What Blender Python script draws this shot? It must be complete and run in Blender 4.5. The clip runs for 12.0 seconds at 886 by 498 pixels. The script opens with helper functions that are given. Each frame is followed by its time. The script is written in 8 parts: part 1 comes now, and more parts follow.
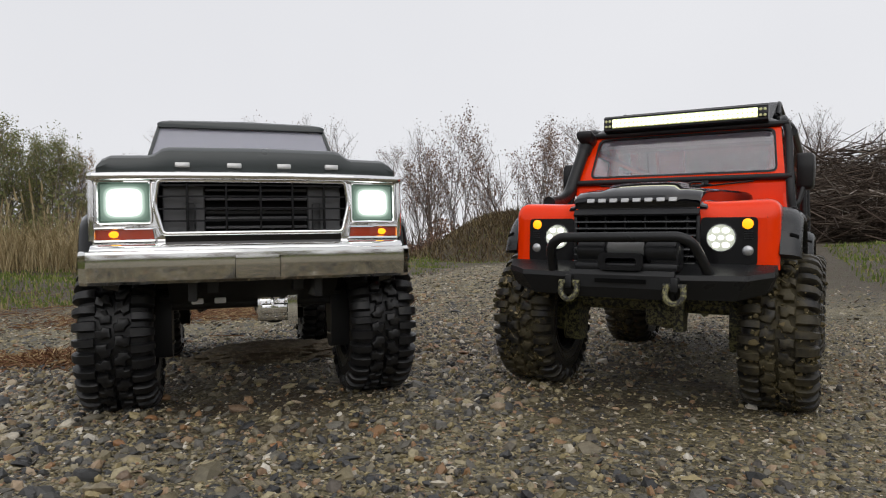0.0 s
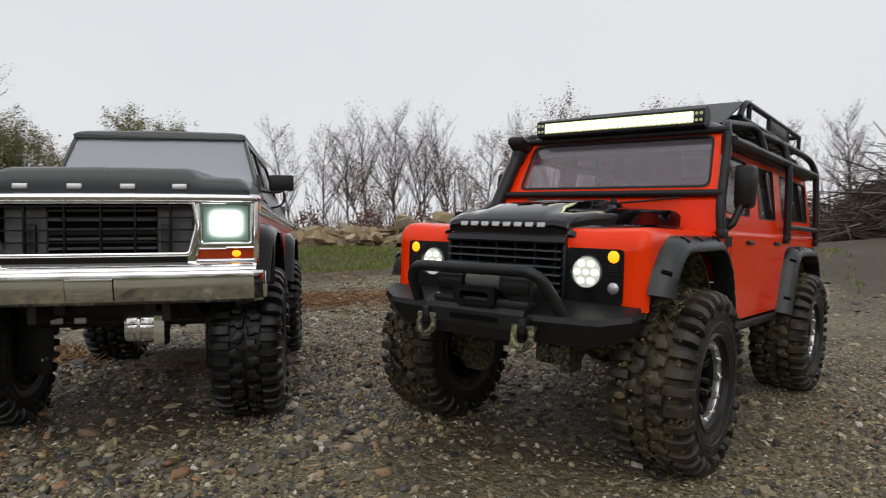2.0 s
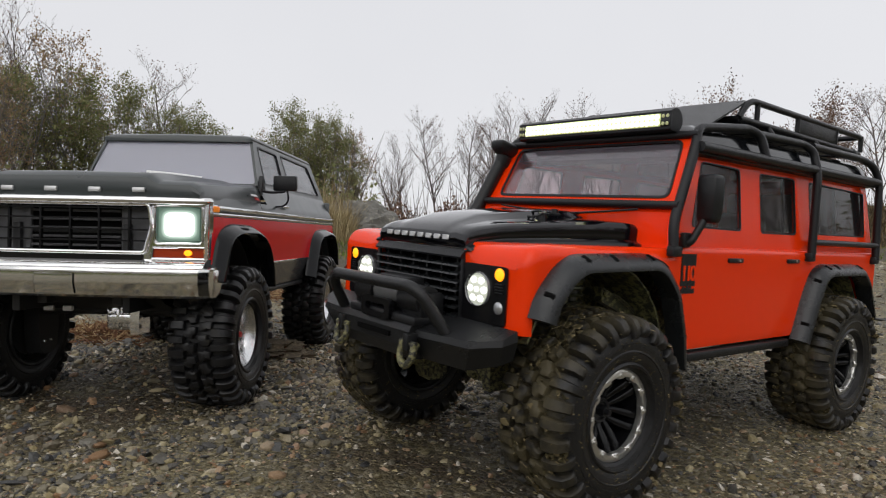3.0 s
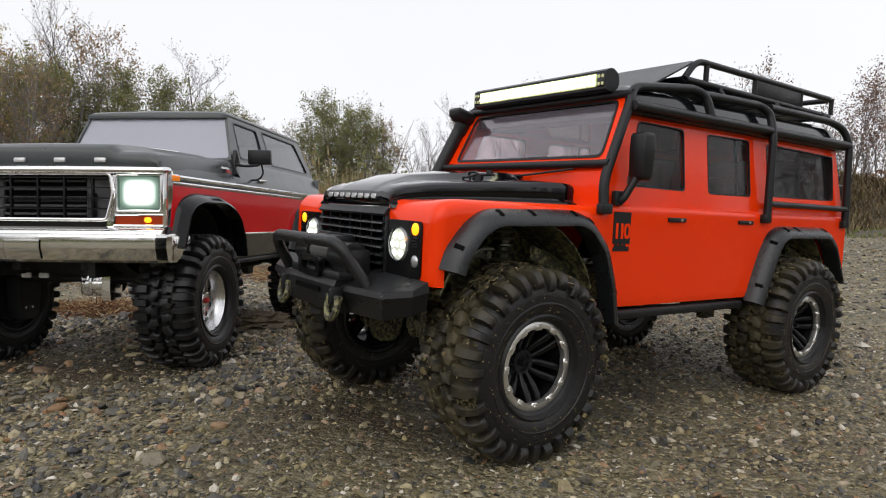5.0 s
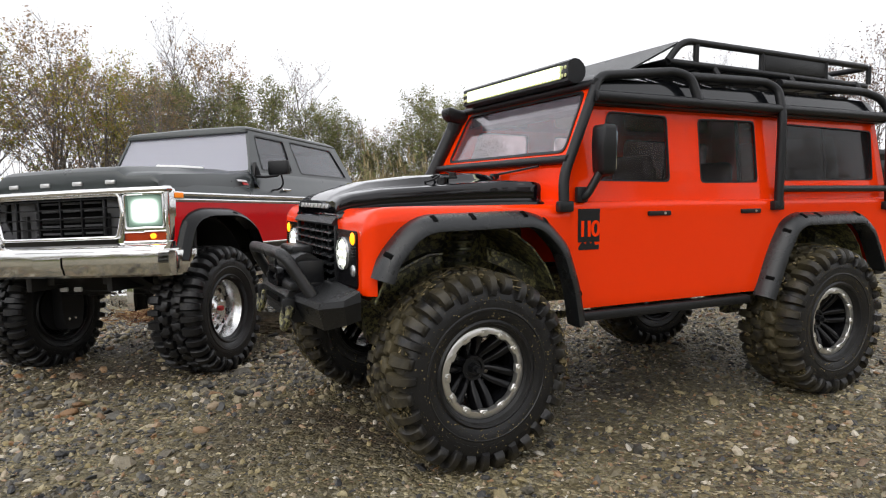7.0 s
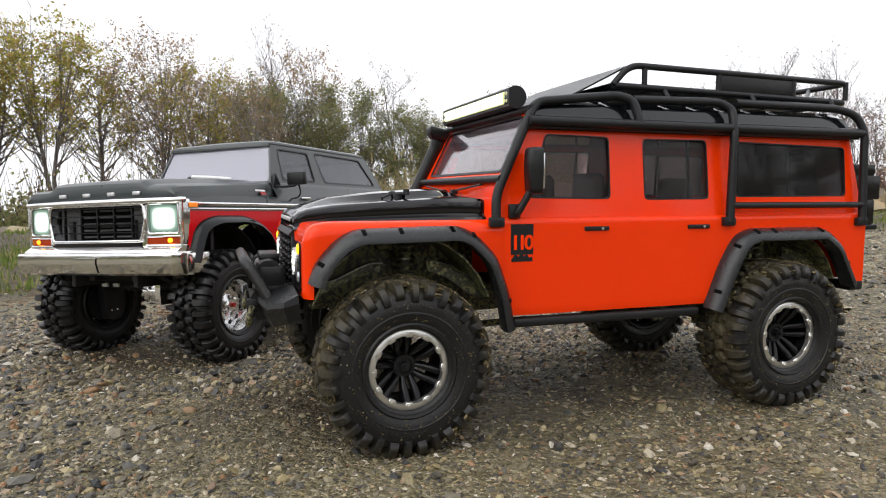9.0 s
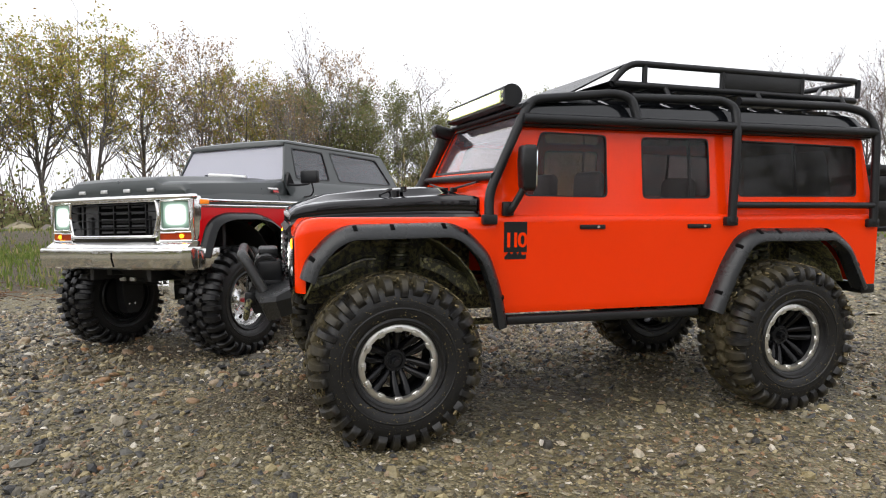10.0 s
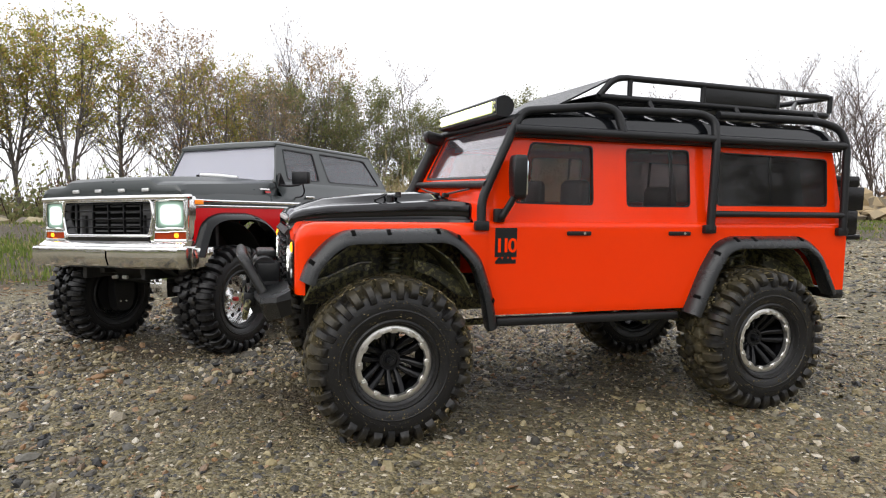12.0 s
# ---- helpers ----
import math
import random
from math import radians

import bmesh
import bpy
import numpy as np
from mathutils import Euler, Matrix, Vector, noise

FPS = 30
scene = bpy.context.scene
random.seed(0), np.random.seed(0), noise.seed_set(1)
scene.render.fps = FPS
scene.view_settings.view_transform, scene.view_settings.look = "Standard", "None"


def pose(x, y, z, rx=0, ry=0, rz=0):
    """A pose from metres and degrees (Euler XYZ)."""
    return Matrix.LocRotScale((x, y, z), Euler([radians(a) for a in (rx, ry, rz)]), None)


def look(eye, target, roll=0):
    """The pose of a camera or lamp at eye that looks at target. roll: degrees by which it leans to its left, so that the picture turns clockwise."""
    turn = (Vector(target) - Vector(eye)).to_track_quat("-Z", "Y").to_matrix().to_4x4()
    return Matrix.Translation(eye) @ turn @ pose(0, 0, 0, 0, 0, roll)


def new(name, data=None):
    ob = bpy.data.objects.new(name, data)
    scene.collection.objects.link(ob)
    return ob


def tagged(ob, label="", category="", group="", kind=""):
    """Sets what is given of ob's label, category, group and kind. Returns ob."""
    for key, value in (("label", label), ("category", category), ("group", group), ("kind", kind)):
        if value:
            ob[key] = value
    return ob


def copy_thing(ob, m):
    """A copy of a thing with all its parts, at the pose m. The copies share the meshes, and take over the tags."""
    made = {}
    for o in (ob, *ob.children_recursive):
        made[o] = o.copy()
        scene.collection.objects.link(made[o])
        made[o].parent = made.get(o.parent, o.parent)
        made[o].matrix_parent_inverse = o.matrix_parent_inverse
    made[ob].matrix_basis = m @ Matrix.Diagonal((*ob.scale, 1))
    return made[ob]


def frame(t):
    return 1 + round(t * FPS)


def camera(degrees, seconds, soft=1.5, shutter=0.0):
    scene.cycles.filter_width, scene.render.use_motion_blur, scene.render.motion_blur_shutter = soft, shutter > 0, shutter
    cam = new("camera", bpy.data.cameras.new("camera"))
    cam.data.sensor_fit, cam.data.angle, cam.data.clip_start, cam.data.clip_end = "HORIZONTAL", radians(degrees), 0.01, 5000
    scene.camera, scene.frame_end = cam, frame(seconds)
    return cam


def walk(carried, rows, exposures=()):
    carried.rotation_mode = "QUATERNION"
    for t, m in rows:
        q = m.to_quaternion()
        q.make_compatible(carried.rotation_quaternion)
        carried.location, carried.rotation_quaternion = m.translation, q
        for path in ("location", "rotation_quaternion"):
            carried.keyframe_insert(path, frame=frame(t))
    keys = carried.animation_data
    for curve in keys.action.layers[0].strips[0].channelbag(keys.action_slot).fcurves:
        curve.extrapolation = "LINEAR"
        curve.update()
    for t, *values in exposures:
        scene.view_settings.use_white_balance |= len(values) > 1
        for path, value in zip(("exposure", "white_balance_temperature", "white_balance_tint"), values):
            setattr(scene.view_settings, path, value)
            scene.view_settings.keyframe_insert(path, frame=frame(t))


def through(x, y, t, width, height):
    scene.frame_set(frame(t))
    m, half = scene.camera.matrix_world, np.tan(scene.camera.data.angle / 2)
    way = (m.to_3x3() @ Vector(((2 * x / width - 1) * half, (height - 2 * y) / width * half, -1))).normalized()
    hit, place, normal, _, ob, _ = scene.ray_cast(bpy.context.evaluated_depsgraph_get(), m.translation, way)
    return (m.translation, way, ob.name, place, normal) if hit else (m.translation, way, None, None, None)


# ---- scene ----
cam = camera(67.6, 12.0, soft=1.1, shutter=0.25)
PATH = [
    (0, (-0.0024, -0.0131, 0.1293), (-0.5161, 0.8448, 0.1411), -2.92),
    (0.5, (0.0126, 0.0086, 0.1276), (-0.5097, 0.8612, 0.1406), -2.95),
    (1, (0.0330, 0.0422, 0.1314), (-0.5169, 0.8772, 0.1503), -2.54),
    (1.5, (0.0617, 0.0728, 0.1412), (-0.5306, 0.8784, 0.1524), -1.92),
    (2, (0.1154, 0.1223, 0.1518), (-0.5229, 0.8921, 0.1459), -1.92),
    (2.5, (0.1627, 0.1810, 0.1593), (-0.5977, 0.8304, 0.1445), -2.14),
    (3, (0.2140, 0.2373, 0.1615), (-0.5770, 0.8490, 0.1460), -0.09),
    (3.2, (0.2262, 0.2497, 0.1587), (-0.5641, 0.8620, 0.1369), 0.37),
    (4.8, (0.2616, 0.2809, 0.1440), (-0.5524, 0.8611, 0.1149), -0.32),
    (5, (0.2631, 0.2823, 0.1426), (-0.5570, 0.8535, 0.1090), -0.75),
    (5.5, (0.2733, 0.2992, 0.1415), (-0.5704, 0.8348, 0.1069), -1.92),
    (6, (0.2885, 0.3258, 0.1412), (-0.5736, 0.8311, 0.1043), -2.45),
    (6.5, (0.2983, 0.3441, 0.1438), (-0.5782, 0.8237, 0.1029), -2.64),
    (7, (0.3097, 0.3672, 0.1477), (-0.5910, 0.7998, 0.1077), -3.42),
    (7.5, (0.3322, 0.3835, 0.1555), (-0.5854, 0.7789, 0.1141), -3.64),
    (7.7, (0.3437, 0.3897, 0.1590), (-0.5757, 0.7806, 0.1140), -3.64),
    (9.5, (0.3984, 0.4570, 0.1479), (-0.5617, 0.7355, 0.1208), -2.26),
    (10, (0.4026, 0.4659, 0.1466), (-0.5617, 0.7293, 0.1188), -2.15),
    (10.5, (0.4067, 0.4657, 0.1487), (-0.5556, 0.7359, 0.1179), -1.96),
    (11, (0.4110, 0.4653, 0.1517), (-0.5502, 0.7399, 0.1235), -1.47),
    (11.5, (0.4184, 0.4611, 0.1526), (-0.5433, 0.7337, 0.1234), -1.28),
    (12, (0.4190, 0.4513, 0.1527), (-0.5369, 0.7434, 0.1197), -1.45),
]
EXPOSURES = [(0, 0.10), (1.5, 0.08), (2.5, 0.04), (3.2, 0.11), (4.8, 0.36), (5.5, 0.47), (7.0, 0.66), (7.7, 0.70), (9.5, 0.79), (12, 0.85)]
walk(cam, [(t, look(eye, target, roll)) for t, eye, target, roll in PATH], EXPOSURES)

# ---- daylight under an overcast sky ----
world = bpy.data.worlds.new("overcast")
scene.world = world
world.use_nodes = True
wn, wl = world.node_tree.nodes, world.node_tree.links
sky = wn.new("ShaderNodeTexSky")
sky.sky_type, sky.sun_disc = "NISHITA", False
sky.sun_elevation, sky.sun_rotation = radians(46), radians(148)
sky.dust_density = 4.0
cloud = wn.new("ShaderNodeTexNoise")
cloud.inputs["Scale"].default_value = 1.3
cloud.inputs["Detail"].default_value = 4
cloud_ramp = wn.new("ShaderNodeValToRGB")
cloud_ramp.color_ramp.elements[0].color = (0.74, 0.745, 0.78, 1)
cloud_ramp.color_ramp.elements[1].color = (0.90, 0.90, 0.925, 1)
wl.new(cloud.outputs["Fac"], cloud_ramp.inputs["Fac"])
sky_dim = wn.new("ShaderNodeMix")
sky_dim.data_type = "RGBA"
sky_dim.blend_type = "MULTIPLY"
sky_dim.inputs["Factor"].default_value = 1
sky_dim.inputs[7].default_value = (0.07, 0.07, 0.07, 1)
wl.new(sky.outputs["Color"], sky_dim.inputs[6])
sky_mix = wn.new("ShaderNodeMix")
sky_mix.data_type = "RGBA"
sky_mix.inputs["Factor"].default_value = 0.93
wl.new(sky_dim.outputs[2], sky_mix.inputs[6])
wl.new(cloud_ramp.outputs["Color"], sky_mix.inputs[7])
wl.new(sky_mix.outputs[2], wn["Background"].inputs["Color"])
wn["Background"].inputs["Strength"].default_value = 0.95

sun = new("sun", bpy.data.lights.new("sun", "SUN"))
sun.data.energy, sun.data.angle, sun.data.color = 0.85, radians(70), (1.0, 0.97, 0.93)
sun.matrix_world = look((0, 0, 5), (-0.50, 0.80, 4.0))

# ---- materials ----
def shader(name):
    m = bpy.data.materials.new(name)
    m.use_nodes = True
    return m, m.node_tree.nodes, m.node_tree.links, m.node_tree.nodes["Principled BSDF"]


def ramp_node(nodes, stops):
    r = nodes.new("ShaderNodeValToRGB")
    el = r.color_ramp.elements
    while len(el) < len(stops):
        el.new(0.5)
    for e, (p, c) in zip(el, stops):
        e.position, e.color = p, (*c, 1)
    return r


def noise_node(nodes, links, scale, detail=4, rough=0.6, coord="Object"):
    tc = nodes.new("ShaderNodeTexCoord")
    n = nodes.new("ShaderNodeTexNoise")
    n.inputs["Scale"].default_value, n.inputs["Detail"].default_value, n.inputs["Roughness"].default_value = scale, detail, rough
    links.new(tc.outputs[coord], n.inputs["Vector"])
    return n


def mix_node(nodes, links, fac, a, b):
    m = nodes.new("ShaderNodeMix")
    m.data_type = "RGBA"
    for s, v in ((m.inputs["Factor"], fac), (m.inputs[6], a), (m.inputs[7], b)):
        if isinstance(v, (int, float)):
            s.default_value = v
        elif isinstance(v, tuple):
            s.default_value = (*v, 1)
        else:
            links.new(v, s)
    return m.outputs[2]


def bump_node(nodes, links, height, strength, distance, bsdf):
    b = nodes.new("ShaderNodeBump")
    b.inputs["Strength"].default_value, b.inputs["Distance"].default_value = strength, distance
    links.new(height, b.inputs["Height"])
    links.new(b.outputs["Normal"], bsdf.inputs["Normal"])


def plain(name, col, rough=0.5, metal=0.0, coat=0.0, grain=0.0, gscale=900.0, dirt=None, dirt_amount=0.5, spread=60.0, vary=0.12, spec=0.5):
    """Paint, plastic or metal: colour that wanders a little, roughness that wanders, fine grain, and specks of dirt."""
    m, n, l, p = shader(name)
    wide = noise_node(n, l, 35.0, 5)
    dark = tuple(c * (1 - vary) for c in col)
    light = tuple(min(1, c * (1 + vary)) for c in col)
    colour = mix_node(n, l, wide.outputs["Fac"], dark, light)
    if dirt:
        specks = noise_node(n, l, spread, 8, 0.75)
        r = ramp_node(n, [(1 - dirt_amount, (0, 0, 0)), (min(0.999, 1.08 - dirt_amount), (1, 1, 1))])
        l.new(specks.outputs["Fac"], r.inputs["Fac"])
        colour = mix_node(n, l, r.outputs["Color"], colour, dirt)
    l.new(colour, p.inputs["Base Color"])
    rr = n.new("ShaderNodeMapRange")
    rr.inputs["To Min"].default_value, rr.inputs["To Max"].default_value = max(0.02, rough * 0.75), min(1, rough * 1.25)
    l.new(wide.outputs["Fac"], rr.inputs["Value"])
    l.new(rr.outputs["Result"], p.inputs["Roughness"])
    p.inputs["Metallic"].default_value = metal
    p.inputs["Specular IOR Level"].default_value = spec
    p.inputs["Coat Weight"].default_value = coat
    p.inputs["Coat Roughness"].default_value = 0.05
    if grain:
        g = noise_node(n, l, gscale, 3)
        bump_node(n, l, g.outputs["Fac"], grain, 0.0006, p)
    return m


def lamp_glow(name, col, strength):
    m, n, l, p = shader(name)
    p.inputs["Base Color"].default_value = (*col, 1)
    p.inputs["Emission Color"].default_value = (*col, 1)
    p.inputs["Emission Strength"].default_value = strength
    return m


def diffuser_glow(name, strength):
    """A frosted lamp glass, brightest before the lamp in its middle."""
    m, n, l, p = shader(name)
    tc = n.new("ShaderNodeTexCoord")
    a, sq, b, root = (n.new("ShaderNodeVectorMath") for k in range(4))
    a.operation, sq.operation, b.operation, root = "MULTIPLY_ADD", "MULTIPLY", "LENGTH", n.new("ShaderNodeMath")
    root.operation = "SQRT"
    a.inputs[1].default_value, a.inputs[2].default_value = (2, 0, 2), (-1, 0, -1)
    l.new(tc.outputs["Generated"], a.inputs[0])
    l.new(a.outputs["Vector"], sq.inputs[0])
    l.new(a.outputs["Vector"], sq.inputs[1])
    l.new(sq.outputs["Vector"], b.inputs[0])
    l.new(b.outputs["Value"], root.inputs[0])
    fall = ramp_node(n, [(0.40, (1, 1, 1)), (0.60, (0.46, 0.48, 0.46)), (0.74, (0.085, 0.105, 0.092)), (0.86, (0.024, 0.034, 0.028)), (1.0, (0.010, 0.015, 0.012))])
    fall.color_ramp.interpolation = "EASE"
    l.new(root.outputs[0], fall.inputs["Fac"])
    l.new(fall.outputs["Color"], p.inputs["Emission Color"])
    p.inputs["Emission Strength"].default_value = strength
    p.inputs["Base Color"].default_value = (0.10, 0.16, 0.125, 1)
    p.inputs["Roughness"].default_value = 0.12
    return m


def tinted_glass(name, tint, rough=0.02, gloss=1.0, least=0.04, haze=None, milky=0.45):
    m, n, l, p = shader(name)
    n.remove(p)
    out = n["Material Output"]
    clear, shine, mix, fres = (n.new(k) for k in ("ShaderNodeBsdfTransparent", "ShaderNodeBsdfGlossy", "ShaderNodeMixShader", "ShaderNodeLayerWeight"))
    clear.inputs["Color"].default_value = (*tint, 1)
    shine.inputs["Roughness"].default_value = rough
    shine.inputs["Color"].default_value = (gloss, gloss, gloss, 1)
    fres.inputs["Blend"].default_value = 0.5
    steep, sum_up = n.new("ShaderNodeMath"), n.new("ShaderNodeMath")
    steep.operation, steep.inputs[1].default_value = "POWER", 5.0
    sum_up.operation, sum_up.inputs[1].default_value, sum_up.inputs[2].default_value = "MULTIPLY_ADD", 1.0 - least, least
    l.new(fres.outputs["Facing"], steep.inputs[0])
    l.new(steep.outputs[0], sum_up.inputs[0])
    l.new(sum_up.outputs[0], mix.inputs["Fac"])
    if haze:
        milk, blend = n.new("ShaderNodeBsdfDiffuse"), n.new("ShaderNodeMixShader")
        milk.inputs["Color"].default_value = (*haze, 1)
        blend.inputs["Fac"].default_value = milky
        l.new(clear.outputs["BSDF"], blend.inputs[1])
        l.new(milk.outputs["BSDF"], blend.inputs[2])
        l.new(blend.outputs["Shader"], mix.inputs[1])
    else:
        l.new(clear.outputs["BSDF"], mix.inputs[1])
    l.new(shine.outputs["BSDF"], mix.inputs[2])
    l.new(mix.outputs["Shader"], out.inputs["Surface"])
    return m


ORANGE = plain("orange_paint", (0.90, 0.042, 0.0012), 0.24, coat=0.42, vary=0.03, spec=0.08)
GLOSS_BLACK = plain("gloss_black", (0.003, 0.003, 0.0045), 0.03, coat=1.0, spec=0.05)
FLARE_PLASTIC = plain("flare_plastic", (0.013, 0.0145, 0.016), 0.27, spec=0.5, grain=0.25, gscale=2500, dirt=(0.10, 0.085, 0.06), dirt_amount=0.31)
ARM_PLASTIC = plain("muddy_arm_plastic", (0.030, 0.031, 0.022), 0.34, spec=0.5, dirt=(0.20, 0.185, 0.08), dirt_amount=0.49, spread=240)
SATIN_BLACK = plain("satin_black", (0.013, 0.0135, 0.015), 0.32, spec=0.27, grain=0.25, gscale=2500)
PLASTIC = plain("black_plastic", (0.012, 0.0125, 0.0135), 0.30, spec=0.32, grain=0.3, gscale=2500, dirt=(0.10, 0.085, 0.06), dirt_amount=0.34)
UNDER = plain("chassis_black", (0.016, 0.016, 0.016), 0.5, dirt=(0.22, 0.205, 0.09), dirt_amount=0.53, spread=330)
UNDER_CLEAN = plain("chassis_black_clean", (0.019, 0.019, 0.020), 0.5, spec=0.4)
ROOF_BLACK = plain("roof_paint", (0.008, 0.009, 0.011), 0.12, coat=0.35, spec=0.4)
CHROME = plain("chrome", (0.86, 0.86, 0.86), 0.07, metal=1.0, vary=0.03)
WHEEL_SILVER = plain("wheel_chrome", (0.80, 0.80, 0.80), 0.24, metal=1.0, vary=0.06)
CHROME_DULL = plain("bumper_chrome", (0.80, 0.795, 0.77), 0.085, metal=1.0, vary=0.06)
STEEL = plain("ring_steel", (0.72, 0.71, 0.68), 0.30, metal=0.9, dirt=(0.14, 0.115, 0.075), dirt_amount=0.27, spread=150)
GREY_PAINT = plain("grey_paint", (0.032, 0.040, 0.041), 0.30, coat=0.2, vary=0.05)
RED_PAINT = plain("red_paint", (0.64, 0.006, 0.010), 0.2, coat=0.12, vary=0.05, spec=0.12)
ROCKER_PAINT = plain("rocker_paint", (0.017, 0.016, 0.017), 0.22, coat=0.5)
RED_PLASTIC = plain("red_plastic", (0.45, 0.02, 0.02), 0.35)
LENS_RED = plain("red_lens", (0.36, 0.035, 0.008), 0.12, coat=1.0)
SLOT_BLACK = plain("slot_black", (0.004, 0.004, 0.004), 0.9, spec=0.05)
MUD_WALL = plain("muddy_inner_wing", (0.022, 0.022, 0.016), 0.5, dirt=(0.21, 0.20, 0.085), dirt_amount=0.53, spread=260, vary=0.5)
LENS_CLEAR = plain("clear_lens", (0.45, 0.46, 0.47), 0.12, metal=0.6, coat=1.0)
HOUSING_GREEN = plain("lamp_housing", (0.10, 0.165, 0.13), 0.22, metal=0.4)
FLARE_GLOSS = plain("glossy_flare", (0.005, 0.0055, 0.006), 0.10, spec=0.14, coat=0.30)
ROPE = plain("grey_rope", (0.16, 0.16, 0.16), 0.6, vary=0.4, grain=0.6, gscale=1500)
BEZEL = plain("bezel_black", (0.006, 0.006, 0.007), 0.22, spec=0.25)
RADIATOR = plain("radiator_plastic", (0.085, 0.085, 0.090), 0.35, spec=0.5)
SILVER_LETTER = plain("silver_letter", (0.55, 0.55, 0.55), 0.3, metal=0.6)
WHITE_TRIM = plain("white_trim", (0.75, 0.75, 0.75), 0.3)
GLASS_DARK = tinted_glass("dark_glass", (0.72, 0.66, 0.65), 0.03, 0.8, 0.018, (0.10, 0.095, 0.095), 0.05)
GLASS_REAR = tinted_glass("rear_glass", (0.30, 0.29, 0.29), 0.03, 0.9, 0.025, (0.09, 0.09, 0.095), 0.10)
GLASS_SCREEN = tinted_glass("screen_glass", (0.97, 0.94, 0.97), 0.03, 1.0, 0.075, (0.62, 0.52, 0.60), 0.045)
GLASS_SIDE = tinted_glass("smoked_side_window", (0.66, 0.67, 0.70), 0.05, 1.0, 0.04, (0.22, 0.23, 0.255), 0.26)
GLASS_GREY = tinted_glass("smoked_window", (0.86, 0.86, 0.90), 0.05, 1.0, 0.05, (0.56, 0.57, 0.66), 0.45)
GLOW_WHITE = diffuser_glow("white_lamp_glass", 5.5)
GLOW_MARKER = lamp_glow("marker_lens", (1.0, 0.26, 0.01), 0.18)
GLOW_HEAD = lamp_glow("headlamp_led", (1.0, 0.99, 0.90), 2.1)
GLOW_LENS = lamp_glow("headlamp_lens", (0.80, 0.84, 0.72), 0.22)
GLOW_BAR = lamp_glow("light_bar_led", (1.0, 1.0, 0.78), 1.45)
GLOW_AMBER = lamp_glow("amber_led", (1.0, 0.34, 0.006), 1.5)


def rubber(name, mud):
    """Tyre rubber; dried mud clings to the grooves of the tread."""
    m, n, l, p = shader(name)
    a = noise_node(n, l, 48.0, 8, 0.7)
    b = noise_node(n, l, 420.0, 4, 0.7)
    base = mix_node(n, l, b.outputs["Fac"], (0.007, 0.007, 0.0075), (0.019, 0.019, 0.020))
    tc = n.new("ShaderNodeTexCoord")
    flat = n.new("ShaderNodeVectorMath")
    flat.operation = "MULTIPLY"
    flat.inputs[1].default_value = (0, 1, 1)
    l.new(tc.outputs["Object"], flat.inputs[0])
    far = n.new("ShaderNodeVectorMath")
    far.operation = "LENGTH"
    l.new(flat.outputs["Vector"], far.inputs[0])
    edge = n.new("ShaderNodeMapRange")
    for k, v in (("From Min", 0.044), ("From Max", 0.060), ("To Min", 0.0), ("To Max", 1.0)):
        edge.inputs[k].default_value = v
    l.new(far.outputs["Value"], edge.inputs["Value"])
    groove = ramp_node(n, [(0.0, (0.03, 0.03, 0.03)), (0.30, (0.12, 0.12, 0.12)), (0.62, (0.9, 0.9, 0.9)), (0.80, (1, 1, 1)), (0.93, (0.70, 0.70, 0.70))])
    l.new(edge.outputs["Result"], groove.inputs["Fac"])
    r = ramp_node(n, [(0.60 - mud * 0.22, (0, 0, 0)), (0.72 - mud * 0.18, (1, 1, 1))])
    l.new(a.outputs["Fac"], r.inputs["Fac"])
    soil = mix_node(n, l, b.outputs["Fac"], (0.040, 0.036, 0.017), (0.150, 0.120, 0.062))
    k = n.new("ShaderNodeMath")
    k.operation = "MULTIPLY"
    l.new(r.outputs["Color"], k.inputs[0])
    l.new(groove.outputs["Color"], k.inputs[1])
    k2 = n.new("ShaderNodeMath")
    k2.operation = "MULTIPLY"
    part_x = n.new("ShaderNodeSeparateXYZ")
    l.new(tc.outputs["Object"], part_x.inputs["Vector"])
    side = n.new("ShaderNodeMath")
    side.operation = "ABSOLUTE"
    l.new(part_x.outputs["X"], side.inputs[0])
    inner = n.new("ShaderNodeMapRange")
    for q, v in (("From Min", 0.011), ("From Max", 0.0215), ("To Min", min(0.9, mud * 1.3)), ("To Max", 0.40 * mud)):
        inner.inputs[q].default_value = v
    l.new(side.outputs[0], inner.inputs["Value"])
    l.new(inner.outputs["Result"], k2.inputs[1])
    l.new(k.outputs[0], k2.inputs[0])
    colour = mix_node(n, l, k2.outputs[0], base, soil)
    l.new(colour, p.inputs["Base Color"])
    shine = mix_node(n, l, k2.outputs[0], (0.32, 0.32, 0.32), (0.75, 0.75, 0.75))
    l.new(shine, p.inputs["Roughness"])
    p.inputs["Specular IOR Level"].default_value = 0.32
    bump_node(n, l, b.outputs["Fac"], 0.4, 0.0008, p)
    return m


MUDDY_RUBBER = rubber("muddy_rubber", 0.92)
CLEAN_RUBBER = rubber("clean_rubber", 0.12)


